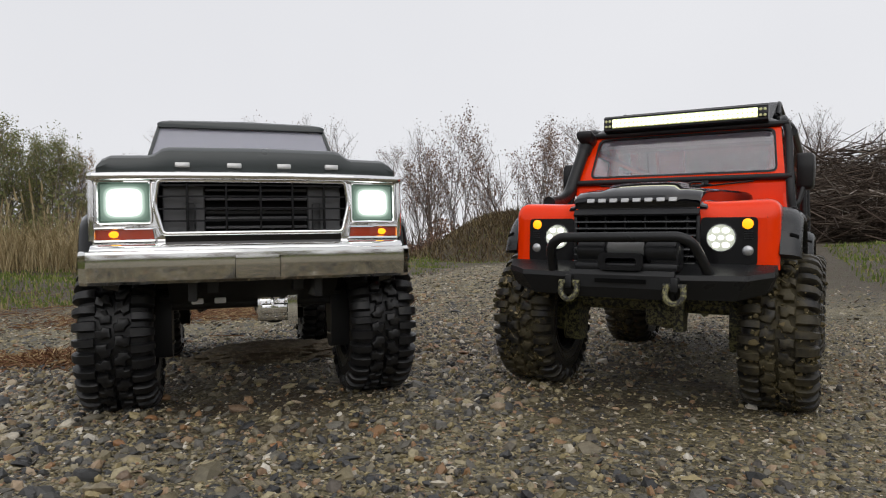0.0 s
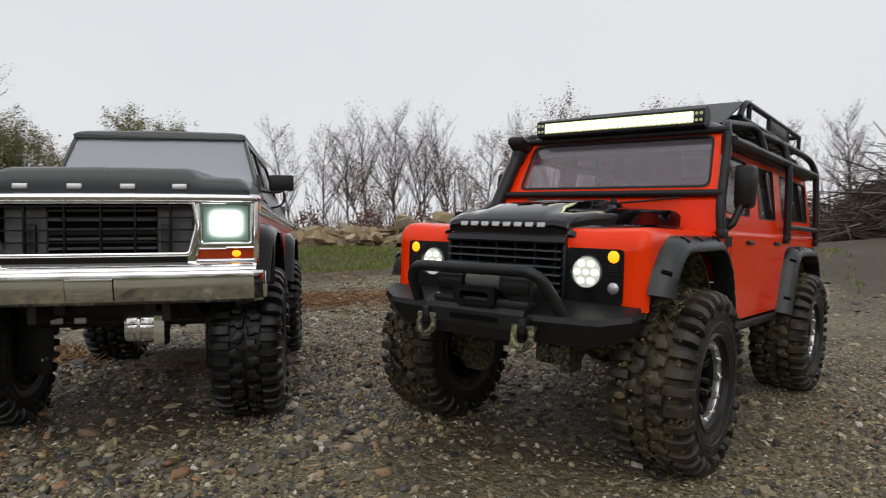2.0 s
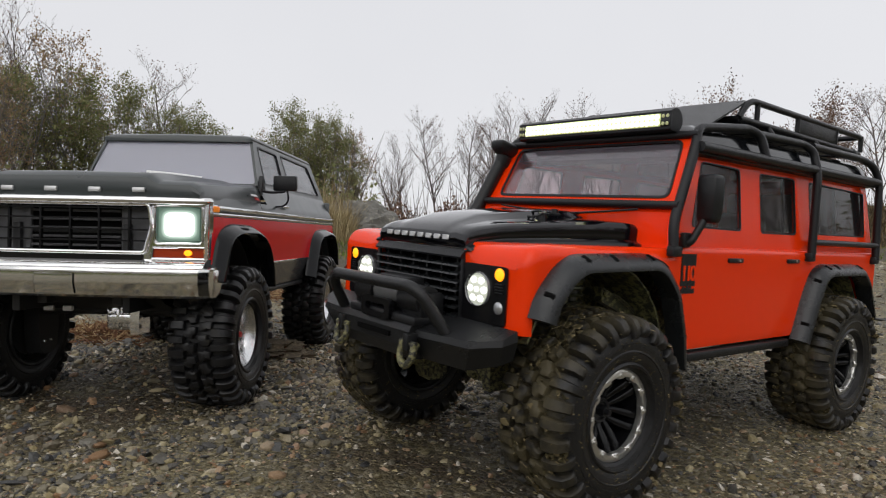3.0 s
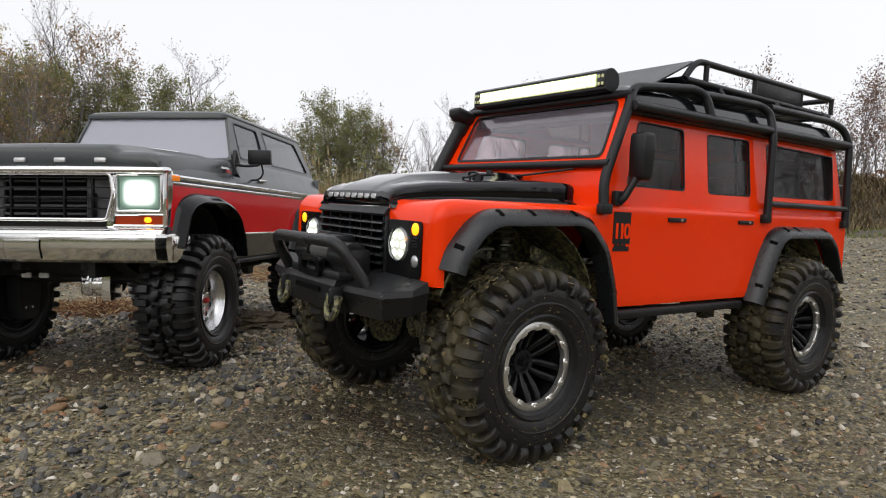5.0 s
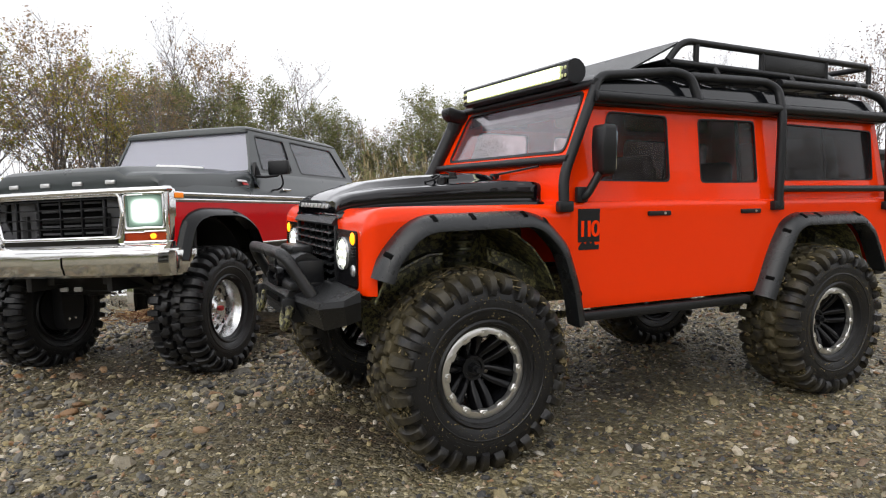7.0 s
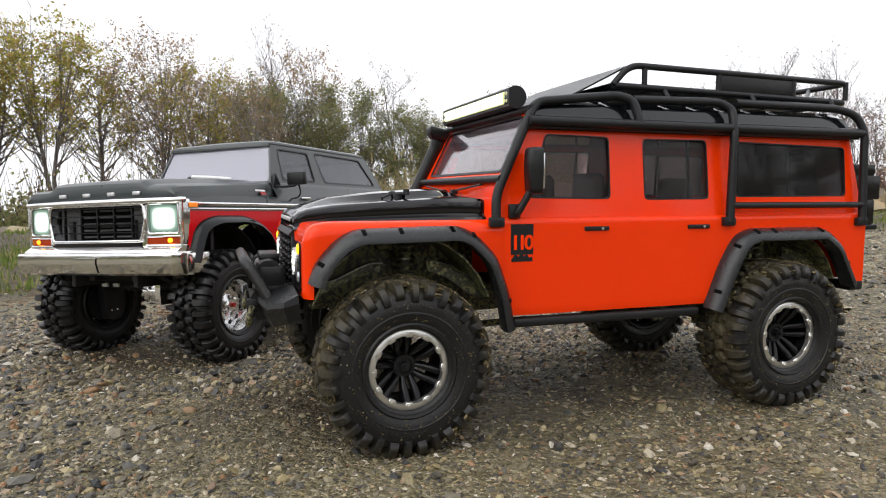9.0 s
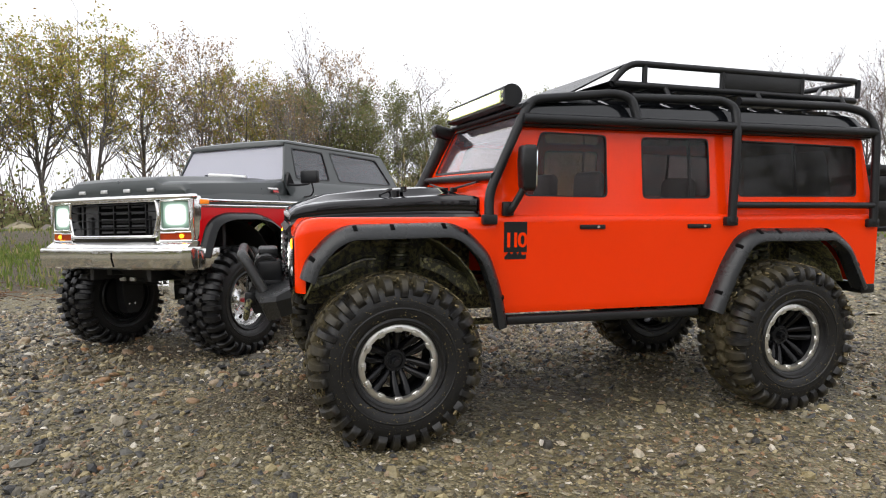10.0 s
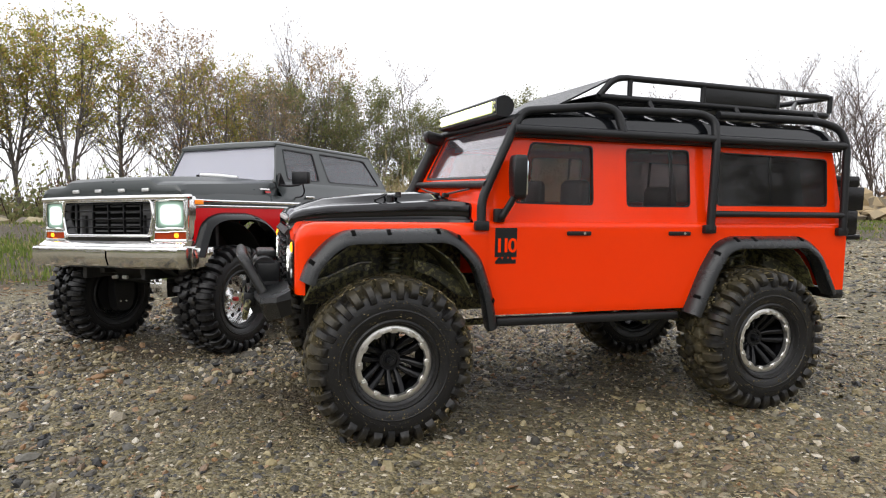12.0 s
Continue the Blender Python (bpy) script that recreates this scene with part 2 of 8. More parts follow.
def gravel_shader():
    """Damp sandy gravel: grains at two sizes, patches of sand, and soil where the mask 'verge' is high."""
    m, n, l, p = shader("gravel_ground")
    tc = n.new("ShaderNodeTexCoord")

    def cells(scale):
        v = n.new("ShaderNodeTexVoronoi")
        v.inputs["Scale"].default_value = scale
        l.new(tc.outputs["Object"], v.inputs["Vector"])
        return v
    fine, mid = cells(520.0), cells(190.0)
    patch = noise_node(n, l, 3.2, 6, 0.6)
    tone = ramp_node(n, [(0.0, (0.03, 0.027, 0.02)), (0.35, (0.092, 0.078, 0.041)), (0.6, (0.170, 0.143, 0.070)), (0.85, (0.098, 0.090, 0.058)), (1.0, (0.38, 0.34, 0.24))])
    tone2 = ramp_node(n, [(0.0, (0.055, 0.049, 0.028)), (0.5, (0.165, 0.137, 0.071)), (0.8, (0.255, 0.215, 0.118)), (1.0, (0.43, 0.385, 0.27))])
    sep = n.new("ShaderNodeSeparateColor")
    l.new(mid.outputs["Color"], sep.inputs["Color"])
    l.new(sep.outputs["Red"], tone.inputs["Fac"])
    sep2 = n.new("ShaderNodeSeparateColor")
    l.new(fine.outputs["Color"], sep2.inputs["Color"])
    l.new(sep2.outputs["Red"], tone2.inputs["Fac"])
    pr = ramp_node(n, [(0.42, (0, 0, 0)), (0.6, (1, 1, 1))])
    l.new(patch.outputs["Fac"], pr.inputs["Fac"])
    grains = mix_node(n, l, pr.outputs["Color"], tone.outputs["Color"], tone2.outputs["Color"])
    # dark soil under the models, with their shade mixed into the colour
    wet_shade = n.new("ShaderNodeAttribute")
    wet_shade.attribute_name = "damp"
    grains = mix_node(n, l, wet_shade.outputs["Fac"], grains, mix_node(n, l, sep2.outputs["Green"], (0.026, 0.019, 0.012), (0.090, 0.066, 0.038)))
    soil_n = noise_node(n, l, 34.0, 10, 0.8)
    soil = ramp_node(n, [(0.36, (0.025, 0.018, 0.010)), (0.48, (0.070, 0.042, 0.023)), (0.55, (0.055, 0.055, 0.022)), (0.66, (0.105, 0.085, 0.042))])
    l.new(soil_n.outputs["Fac"], soil.inputs["Fac"])
    at = n.new("ShaderNodeAttribute")
    at.attribute_name = "verge"
    l.new(mix_node(n, l, at.outputs["Fac"], grains, soil.outputs["Color"]), p.inputs["Base Color"])
    p.inputs["Roughness"].default_value = 0.62
    p.inputs["Specular IOR Level"].default_value = 0.35
    add = n.new("ShaderNodeMath")
    add.operation = "MULTIPLY_ADD"
    add.inputs[1].default_value = 0.45
    l.new(fine.outputs["Distance"], add.inputs[0])
    l.new(mid.outputs["Distance"], add.inputs[2])
    bump_node(n, l, add.outputs[0], 0.9, -0.004, p)
    return m


def stone_shader(name, island=True, stops=None):
    m, n, l, p = shader(name)
    if island:
        g = n.new("ShaderNodeNewGeometry")
        rnd = g.outputs["Random Per Island"]
    else:
        g = n.new("ShaderNodeObjectInfo")
        rnd = g.outputs["Random"]
    tone = ramp_node(n, stops or [(0.0, (0.020, 0.021, 0.022)), (0.14, (0.060, 0.060, 0.058)), (0.28, (0.18, 0.152, 0.082)), (0.42, (0.36, 0.30, 0.155)), (0.52, (0.070, 0.070, 0.068)), (0.64, (0.42, 0.365, 0.22)), (0.76, (0.105, 0.10, 0.088)), (0.86, (0.28, 0.155, 0.068)), (0.94, (0.45, 0.40, 0.30)), (1.0, (0.64, 0.61, 0.54))])
    l.new(rnd, tone.inputs["Fac"])
    v = noise_node(n, l, 380.0, 5, 0.7)
    mul = n.new("ShaderNodeMix")
    mul.data_type, mul.blend_type = "RGBA", "MULTIPLY"
    mul.inputs["Factor"].default_value = 0.75
    vr = ramp_node(n, [(0.25, (0.45, 0.43, 0.4)), (0.7, (1.15, 1.12, 1.08))])
    l.new(v.outputs["Fac"], vr.inputs["Fac"])
    l.new(tone.outputs["Color"], mul.inputs[6])
    l.new(vr.outputs["Color"], mul.inputs[7])
    l.new(mul.outputs[2], p.inputs["Base Color"])
    p.inputs["Roughness"].default_value = 0.5
    bump_node(n, l, v.outputs["Fac"], 0.5, 0.0008, p)
    return m


GRAVEL = gravel_shader()
STONES = stone_shader("gravel_stones")
STONE_ONE = stone_shader("single_stone", False)
SLATE = stone_shader("slate_chips", True, [(0.0, (0.024, 0.025, 0.027)), (0.25, (0.062, 0.063, 0.064)), (0.42, (0.145, 0.137, 0.112)), (0.56, (0.066, 0.059, 0.050)), (0.74, (0.20, 0.172, 0.115)), (0.87, (0.29, 0.25, 0.165)), (0.94, (0.30, 0.15, 0.065)), (0.975, (0.44, 0.41, 0.34)), (1.0, (0.70, 0.67, 0.60))])


def random_tone(name, stops, rough=0.8, through=0.0):
    """Matt colour that differs from piece to piece; through: the share of light that passes, for leaves."""
    m, n, l, p = shader(name)
    g = n.new("ShaderNodeNewGeometry")
    r = ramp_node(n, stops)
    l.new(g.outputs["Random Per Island"], r.inputs["Fac"])
    l.new(r.outputs["Color"], p.inputs["Base Color"])
    p.inputs["Roughness"].default_value = rough
    p.inputs["Specular IOR Level"].default_value = 0.2
    if through:
        tl, mix = n.new("ShaderNodeBsdfTranslucent"), n.new("ShaderNodeMixShader")
        l.new(r.outputs["Color"], tl.inputs["Color"])
        mix.inputs["Fac"].default_value = through
        l.new(p.outputs["BSDF"], mix.inputs[1])
        l.new(tl.outputs["BSDF"], mix.inputs[2])
        l.new(mix.outputs["Shader"], n["Material Output"].inputs["Surface"])
    return m


# pale bark and the olive, yellow and rust leaf tones include distant haze
BARK = plain("bark", (0.19, 0.172, 0.160), 0.85, vary=0.35)
BARK_GREY = plain("bark_grey", (0.108, 0.085, 0.075), 0.85, vary=0.35)
LEAF_OLIVE = random_tone("olive_leaves", [(0, (0.17, 0.20, 0.09)), (0.4, (0.25, 0.27, 0.115)), (0.75, (0.31, 0.30, 0.14)), (1, (0.34, 0.26, 0.17))], through=0.8)
MUD = random_tone("dried_mud", [(0, (0.04, 0.035, 0.016)), (0.45, (0.085, 0.070, 0.034)), (0.8, (0.16, 0.125, 0.065)), (1, (0.36, 0.29, 0.17))], 0.9)
LEAF_YELLOW = random_tone("yellow_green_leaves", [(0, (0.26, 0.28, 0.07)), (0.5, (0.44, 0.41, 0.11)), (0.8, (0.50, 0.38, 0.14)), (1, (0.44, 0.26, 0.13))], through=0.85)
LEAF_RUST = random_tone("rust_leaves", [(0, (0.28, 0.20, 0.12)), (0.35, (0.38, 0.26, 0.16)), (0.7, (0.46, 0.31, 0.20)), (1, (0.38, 0.33, 0.16))], through=0.82)
LEAF_BROWN = random_tone("brown_leaves", [(0, (0.11, 0.062, 0.048)), (0.5, (0.19, 0.115, 0.082)), (1, (0.29, 0.19, 0.125))], through=0.4)
GRASS = random_tone("grass_blades", [(0, (0.085, 0.125, 0.026)), (0.55, (0.16, 0.215, 0.048)), (0.82, (0.23, 0.235, 0.075)), (1, (0.37, 0.295, 0.165))], through=0.3)
STRAW = random_tone("dry_reed", [(0, (0.20, 0.145, 0.07)), (0.5, (0.32, 0.25, 0.13)), (1, (0.42, 0.35, 0.21))])
BRUSH = random_tone("dead_branches", [(0, (0.045, 0.033, 0.026)), (0.6, (0.095, 0.070, 0.054)), (0.9, (0.14, 0.11, 0.085)), (1, (0.34, 0.30, 0.26))])
RUBBLE = random_tone("sandstone_blocks", [(0, (0.12, 0.10, 0.075)), (0.35, (0.26, 0.22, 0.16)), (0.65, (0.36, 0.27, 0.15)), (1, (0.46, 0.38, 0.26))])

# ---- mesh tools ----
V = Vector


def finish(bm, name, mat, sharp=38):
    bmesh.ops.recalc_face_normals(bm, faces=bm.faces)
    for f in bm.faces:
        f.smooth = True
    for e in bm.edges:
        if len(e.link_faces) == 2:
            e.smooth = e.link_faces[0].normal.angle(e.link_faces[1].normal, 0) < radians(sharp)
    me = bpy.data.meshes.new(name)
    bm.to_mesh(me)
    bm.free()
    me.materials.append(mat)
    return me


def part(name, bm, material, parent, label="", sharp=38):
    ob = new(name, finish(bm, name, material, sharp))
    ob.parent = parent
    return tagged(ob, label)


def repeat(name, mesh, parent, m):
    ob = new(name, mesh)
    ob.parent = parent
    ob.matrix_local = m
    return ob


def thing(name, m, label, category, group=""):
    ob = new(name)
    ob.empty_display_size = 0.05
    ob.matrix_world = m
    return tagged(ob, label, category, group)


def box(bm, x0, x1, y0, y1, z0, z1, bevel=0.0, seg=2):
    m = Matrix.Translation(((x0 + x1) / 2, (y0 + y1) / 2, (z0 + z1) / 2)) @ Matrix.Diagonal((abs(x1 - x0), abs(y1 - y0), abs(z1 - z0), 1))
    vs = bmesh.ops.create_cube(bm, size=1, matrix=m)["verts"]
    if bevel:
        es = list({e for v in vs for e in v.link_edges})
        bmesh.ops.bevel(bm, geom=es, offset=bevel, segments=seg, affect="EDGES", profile=0.5)
    return bm


def cyl(bm, p0, p1, r0, r1=None, seg=16):
    p0, p1 = V(p0), V(p1)
    d = p1 - p0
    m = Matrix.Translation((p0 + p1) / 2) @ d.to_track_quat("Z", "Y").to_matrix().to_4x4()
    bmesh.ops.create_cone(bm, cap_ends=True, segments=seg, radius1=r0, radius2=r0 if r1 is None else r1, depth=d.length, matrix=m)
    return bm


def ball(bm, c, r, sx=1, sy=1, sz=1, u=12, v=8):
    bmesh.ops.create_uvsphere(bm, u_segments=u, v_segments=v, radius=r, matrix=Matrix.Translation(c) @ Matrix.Diagonal((sx, sy, sz, 1)))
    return bm


def rounded(pts, rad, n=4, closed=False):
    """A polyline with its corners rounded."""
    pts = [V(p) for p in pts]
    out = []
    k = len(pts)
    for i, p in enumerate(pts):
        if not closed and i in (0, k - 1):
            out.append(p)
            continue
        a, b = pts[i - 1] - p, pts[(i + 1) % k] - p
        d = min(rad, a.length * 0.48, b.length * 0.48)
        q0, q1 = p + a.normalized() * d, p + b.normalized() * d
        for j in range(n + 1):
            t = j / n
            out.append(q0 * (1 - t) ** 2 + p * 2 * t * (1 - t) + q1 * t * t)
    return out


def loop2(pts, rad, n=3):
    return [(p.x, p.y) for p in rounded([(u, v, 0) for u, v in pts], rad, n, True)]


def loft(bm, rings, ring_closed=True, caps=True):
    rows = [[bm.verts.new(p) for p in r] for r in rings]
    n = len(rows[0])
    for a, b in zip(rows, rows[1:]):
        for i in range(n if ring_closed else n - 1):
            j = (i + 1) % n
            bm.faces.new((a[i], a[j], b[j], b[i]))
    if caps and ring_closed:
        bm.faces.new(rows[0][::-1])
        bm.faces.new(rows[-1])
    return bm


def tube(bm, pts, r, bend=0.006, seg=10):
    path = rounded(pts, bend, 5)
    rings, up = [], None
    for i, p in enumerate(path):
        d = (path[min(i + 1, len(path) - 1)] - path[max(i - 1, 0)]).normalized()
        if up is None:
            up = d.orthogonal().normalized()
        up = (up - d * up.dot(d)).normalized()
        side = d.cross(up)
        rings.append([p + (up * math.cos(a) + side * math.sin(a)) * r for a in (2 * math.pi * k / seg for k in range(seg))])
    return loft(bm, rings)


def plate(bm, outer, holes, place, t, normal):
    """A sheet with holes: outlines in (u, v); place(u, v, depth) sets them in space."""
    edges, fronts, backs = [], [], {}
    for lp in [outer] + list(holes):
        f = [bm.verts.new(place(u, v, 0)) for u, v in lp]
        for v, (a, b) in zip(f, lp):
            backs[v] = bm.verts.new(place(a, b, t))
        edges += [bm.edges.new((f[i], f[(i + 1) % len(f)])) for i in range(len(f))]
        fronts.append(f)
    got = bmesh.ops.triangle_fill(bm, use_beauty=True, use_dissolve=False, edges=edges, normal=normal)
    for f in [g for g in got["geom"] if isinstance(g, bmesh.types.BMFace)]:
        bm.faces.new([backs[v] for v in reversed(f.verts)])
    for f in fronts:
        for i in range(len(f)):
            j = (i + 1) % len(f)
            bm.faces.new((f[i], f[j], backs[f[j]], backs[f[i]]))
    return bm


def sheet(bm, prof, ys, inset, cut=None, sign=1):
    """A skin swept along y from an open profile of (x, z) points; inset(y) draws it in towards its inside; cut(y, z) leaves faces out."""
    k = len(prof)
    nor = []
    for i in range(k):
        a, b = V(prof[max(i - 1, 0)]), V(prof[min(i + 1, k - 1)])
        d = (b - a).normalized()
        nor.append(V((-d.y, d.x)))
    rows = []
    for y in ys:
        s = inset(y)
        rows.append([bm.verts.new((sign * (p[0] - s * m.x), y, p[1] - s * m.y)) for p, m in zip(prof, nor)])
    for a, b in zip(rows, rows[1:]):
        for i in range(k - 1):
            q = (a[i], a[i + 1], b[i + 1], b[i])
            c = sum((v.co for v in q), V()) / 4
            if not (cut and cut(c.y, c.z)):
                bm.faces.new(q)
    bmesh.ops.delete(bm, geom=[v for v in bm.verts if not v.link_faces], context="VERTS")
    return bm


def inside(poly, u, v):
    hit = False
    for (a, b), (c, d) in zip(poly, poly[1:] + poly[:1]):
        if (b > v) != (d > v) and u < (c - a) * (v - b) / (d - b) + a:
            hit = not hit
    return hit


def steps(a, b, d):
    n = max(1, round(abs(b - a) / d))
    return [a + (b - a) * i / n for i in range(n + 1)]


def revolve(bm, prof, seg=48, closed=False):
    """A turned body round the x axis from (x, r) points."""
    rings = [[V((x, r * math.cos(a), r * math.sin(a))) for x, r in prof] for a in (2 * math.pi * k / seg for k in range(seg))]
    rows = [[bm.verts.new(p) for p in r] for r in rings]
    n = len(prof)
    for a, b in zip(rows, rows[1:] + rows[:1]):
        for i in range(n if closed else n - 1):
            bm.faces.new((a[i], a[(i + 1) % n], b[(i + 1) % n], b[i]))
    return bm

# ---- ground ----
def rise(x, y):
    """Height of the ground: a lot that falls gently to one side, level farther off."""
    return 0.0082 + 0.02 * np.tanh(-(x + 0.1425) * 3.2) - 0.015 * np.tanh((y - 0.55) * 1.6)


AZ = np.radians([-180, -60, -8, 6, 14, 22, 30, 36, 44, 52, 60, 75, 90, 105, 125, 180])
EDGE = np.array([3.0, 2.5, 1.3, 1.3, 3.5, 6.0, 6.5, 4.2, 2.9, 2.7, 2.6, 2.0, 1.25, 1.15, 1.5, 3.0])


def verge(x, y):
    """How far a place lies past the edge of the gravel, in metres, seen from the middle of the lot."""
    az = np.arctan2(-x, y - 0.45)
    wob = 0.5 * np.sin(x * 2.3 + 1.9 * np.sin(y * 1.7)) * np.sin(y * 2.6 + 1.4 * np.sin(x * 1.3)) + 0.25 * np.sin(x * 7.1 + 2 * np.sin(y * 4.3)) * np.sin(y * 6.3 + 1) + 0.14 * np.sin(x * 17 + y * 5) * np.sin(y * 19 - x * 7)
    return np.hypot(x, y - 0.45) - np.interp(az, AZ, EDGE) * (1 + wob * 0.14)


def hills(x, y):
    v = verge(x, y)
    far = np.hypot(x, y)
    az = np.arctan2(-x, y - 0.45)
    z = np.interp(az, np.radians([-90, -5, 20, 40, 55, 70, 110, 160]), [0.05, 0.07, 0.03, 0.10, 0.15, 0.20, 0.20, 0.05]) * np.clip(v / 3.2, 0, 1) ** 1.2
    for cx, cy, h, s in ((-4.35, 9.2, 0.52, 1.0), (-3.2, 9.9, 0.45, 1.1), (-5.3, 9.4, 0.18, 0.9)):
        z = z + h * np.exp(-(((x - cx) ** 2 + (y - cy) ** 2) / s**2) ** 1.2)
    return z + 0.5 * np.clip((far - 40) / 200, 0, 1)


def height(x, y):
    x, y = np.asarray(x, float), np.asarray(y, float)
    small = 0.0016 * np.sin(x * 31 + 2 * np.sin(y * 13)) * np.sin(y * 27 + 1.3 * np.sin(x * 17)) + 0.0009 * np.sin(x * 83 + y * 41) * np.sin(y * 71 - x * 29)
    rough = 0.03 * np.sin(x * 2.1 + np.sin(y * 1.7)) * np.sin(y * 2.6 + 1) * np.clip(verge(x, y), 0, 1)
    small = rough + small * np.clip(np.hypot(x + 0.2, y - 0.5) * 4 - 0.2, 0.25, 1)
    return rise(x, y) + hills(x, y) + small


def worn_shade(x, y):
    """How far the ground is darkened under each model, 0 to 1: trodden damp soil plus painted shade."""
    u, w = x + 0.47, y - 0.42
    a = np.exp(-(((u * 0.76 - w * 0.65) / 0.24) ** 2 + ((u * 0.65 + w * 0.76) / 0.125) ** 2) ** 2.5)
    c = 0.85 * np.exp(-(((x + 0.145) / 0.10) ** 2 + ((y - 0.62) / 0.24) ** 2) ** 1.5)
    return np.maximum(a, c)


def build_ground():
    rad = [0.0]
    while rad[-1] < 500:
        rad.append(rad[-1] + max(0.009, 0.026 * rad[-1]))
    rad = np.array(rad[1:])
    seg = 320
    ang = np.linspace(0, 2 * np.pi, seg, endpoint=False)
    r, a = np.meshgrid(rad, ang, indexing="ij")
    x, y = -0.15 + r * np.cos(a), 0.5 + r * np.sin(a)
    co = np.stack([x, y, height(x, y)], -1).reshape(-1, 3)
    co = np.vstack([co, [(-0.15, 0.5, float(height(-0.15, 0.5)))]])
    n = len(rad)
    i, j = np.meshgrid(np.arange(n - 1), np.arange(seg), indexing="ij")
    k = (j + 1) % seg
    quads = np.stack([i * seg + j, (i + 1) * seg + j, (i + 1) * seg + k, i * seg + k], -1).reshape(-1, 4).tolist()
    mid = n * seg
    quads += [(mid, s, (s + 1) % seg) for s in range(seg)]
    me = bpy.data.meshes.new("ground")
    me.from_pydata(co.tolist(), [], quads)
    me.shade_smooth()
    mask = me.attributes.new("verge", "FLOAT", "POINT")
    v = verge(co[:, 0], co[:, 1])
    mask.data.foreach_set("value", np.clip(v / 0.35 + 0.3, 0, 1).astype(np.float32))
    # mask for the soil and the shade painted under each model
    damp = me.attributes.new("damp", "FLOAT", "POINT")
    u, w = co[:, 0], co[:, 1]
    damp.data.foreach_set("value", np.clip(worn_shade(u, w) * (0.85 + 0.4 * np.sin(u * 40 + 3 * np.sin(w * 31))), 0, 0.95).astype(np.float32))
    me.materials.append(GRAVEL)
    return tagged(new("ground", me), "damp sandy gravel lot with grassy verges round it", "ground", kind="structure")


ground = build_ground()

# ---- the orange model truck ----
truck = thing("model_off_road_truck", pose(-0.1425, 0.5500, 0.0082, -1.6, 3.7, 0.4), "orange model off-road truck with black roof rack, muddy tyres", "model car")


def mirror_pair(name, build, material, parent, label=""):
    """Two alike parts, one on each side."""
    for s in (1, -1):
        bm = bmesh.new()
        build(bm, s)
        part(name, bm, material, parent, label)


FLARE_F = [(-0.0655, 0.116), (-0.0615, 0.1285), (-0.0480, 0.1440), (-0.0350, 0.1505), (0.0360, 0.1518), (0.0480, 0.1470), (0.0645, 0.1305), (0.0740, 0.104), (0.0785, 0.079)]
FLARE_R = [(0.243, 0.084), (0.2575, 0.119), (0.270, 0.1395), (0.284, 0.1458), (0.360, 0.1458), (0.378, 0.133), (0.397, 0.099)]


def smooth_path(pts, rad=0.006, n=3):
    return [(p.x, p.y) for p in rounded([(u, v, 0) for u, v in pts], rad, n)]


def arch_normals(path):
    out = []
    for i in range(len(path)):
        a, b = V(path[max(i - 1, 0)]), V(path[min(i + 1, len(path) - 1)])
        d = (b - a).normalized()
        out.append(V((d.y, -d.x)))
    return out


def shrunk(path, d):
    return [(u + n.x * d, v + n.y * d) for (u, v), n in zip(path, arch_normals(path))]


CUT_F = shrunk(smooth_path(FLARE_F), 0.004)
CUT_R = shrunk(smooth_path(FLARE_R), 0.004)
CUT_F = [(CUT_F[0][0], 0.0)] + CUT_F + [(CUT_F[-1][0], 0.0)]
CUT_R = [(CUT_R[0][0], 0.0)] + CUT_R + [(CUT_R[-1][0] + 0.006, 0.0)]


def truck_cut(y, z):
    return inside(CUT_F, y, z) or inside(CUT_R, y, z) or (0.08 < y < 0.245 and z < 0.083) or (y > 0.385 and z < 0.098)


def front_inset(y, r=0.0080, y0=-0.068):
    d = y - y0
    return 0.0 if d >= r else r - math.sqrt(max(0, r * r - (r - d) ** 2))


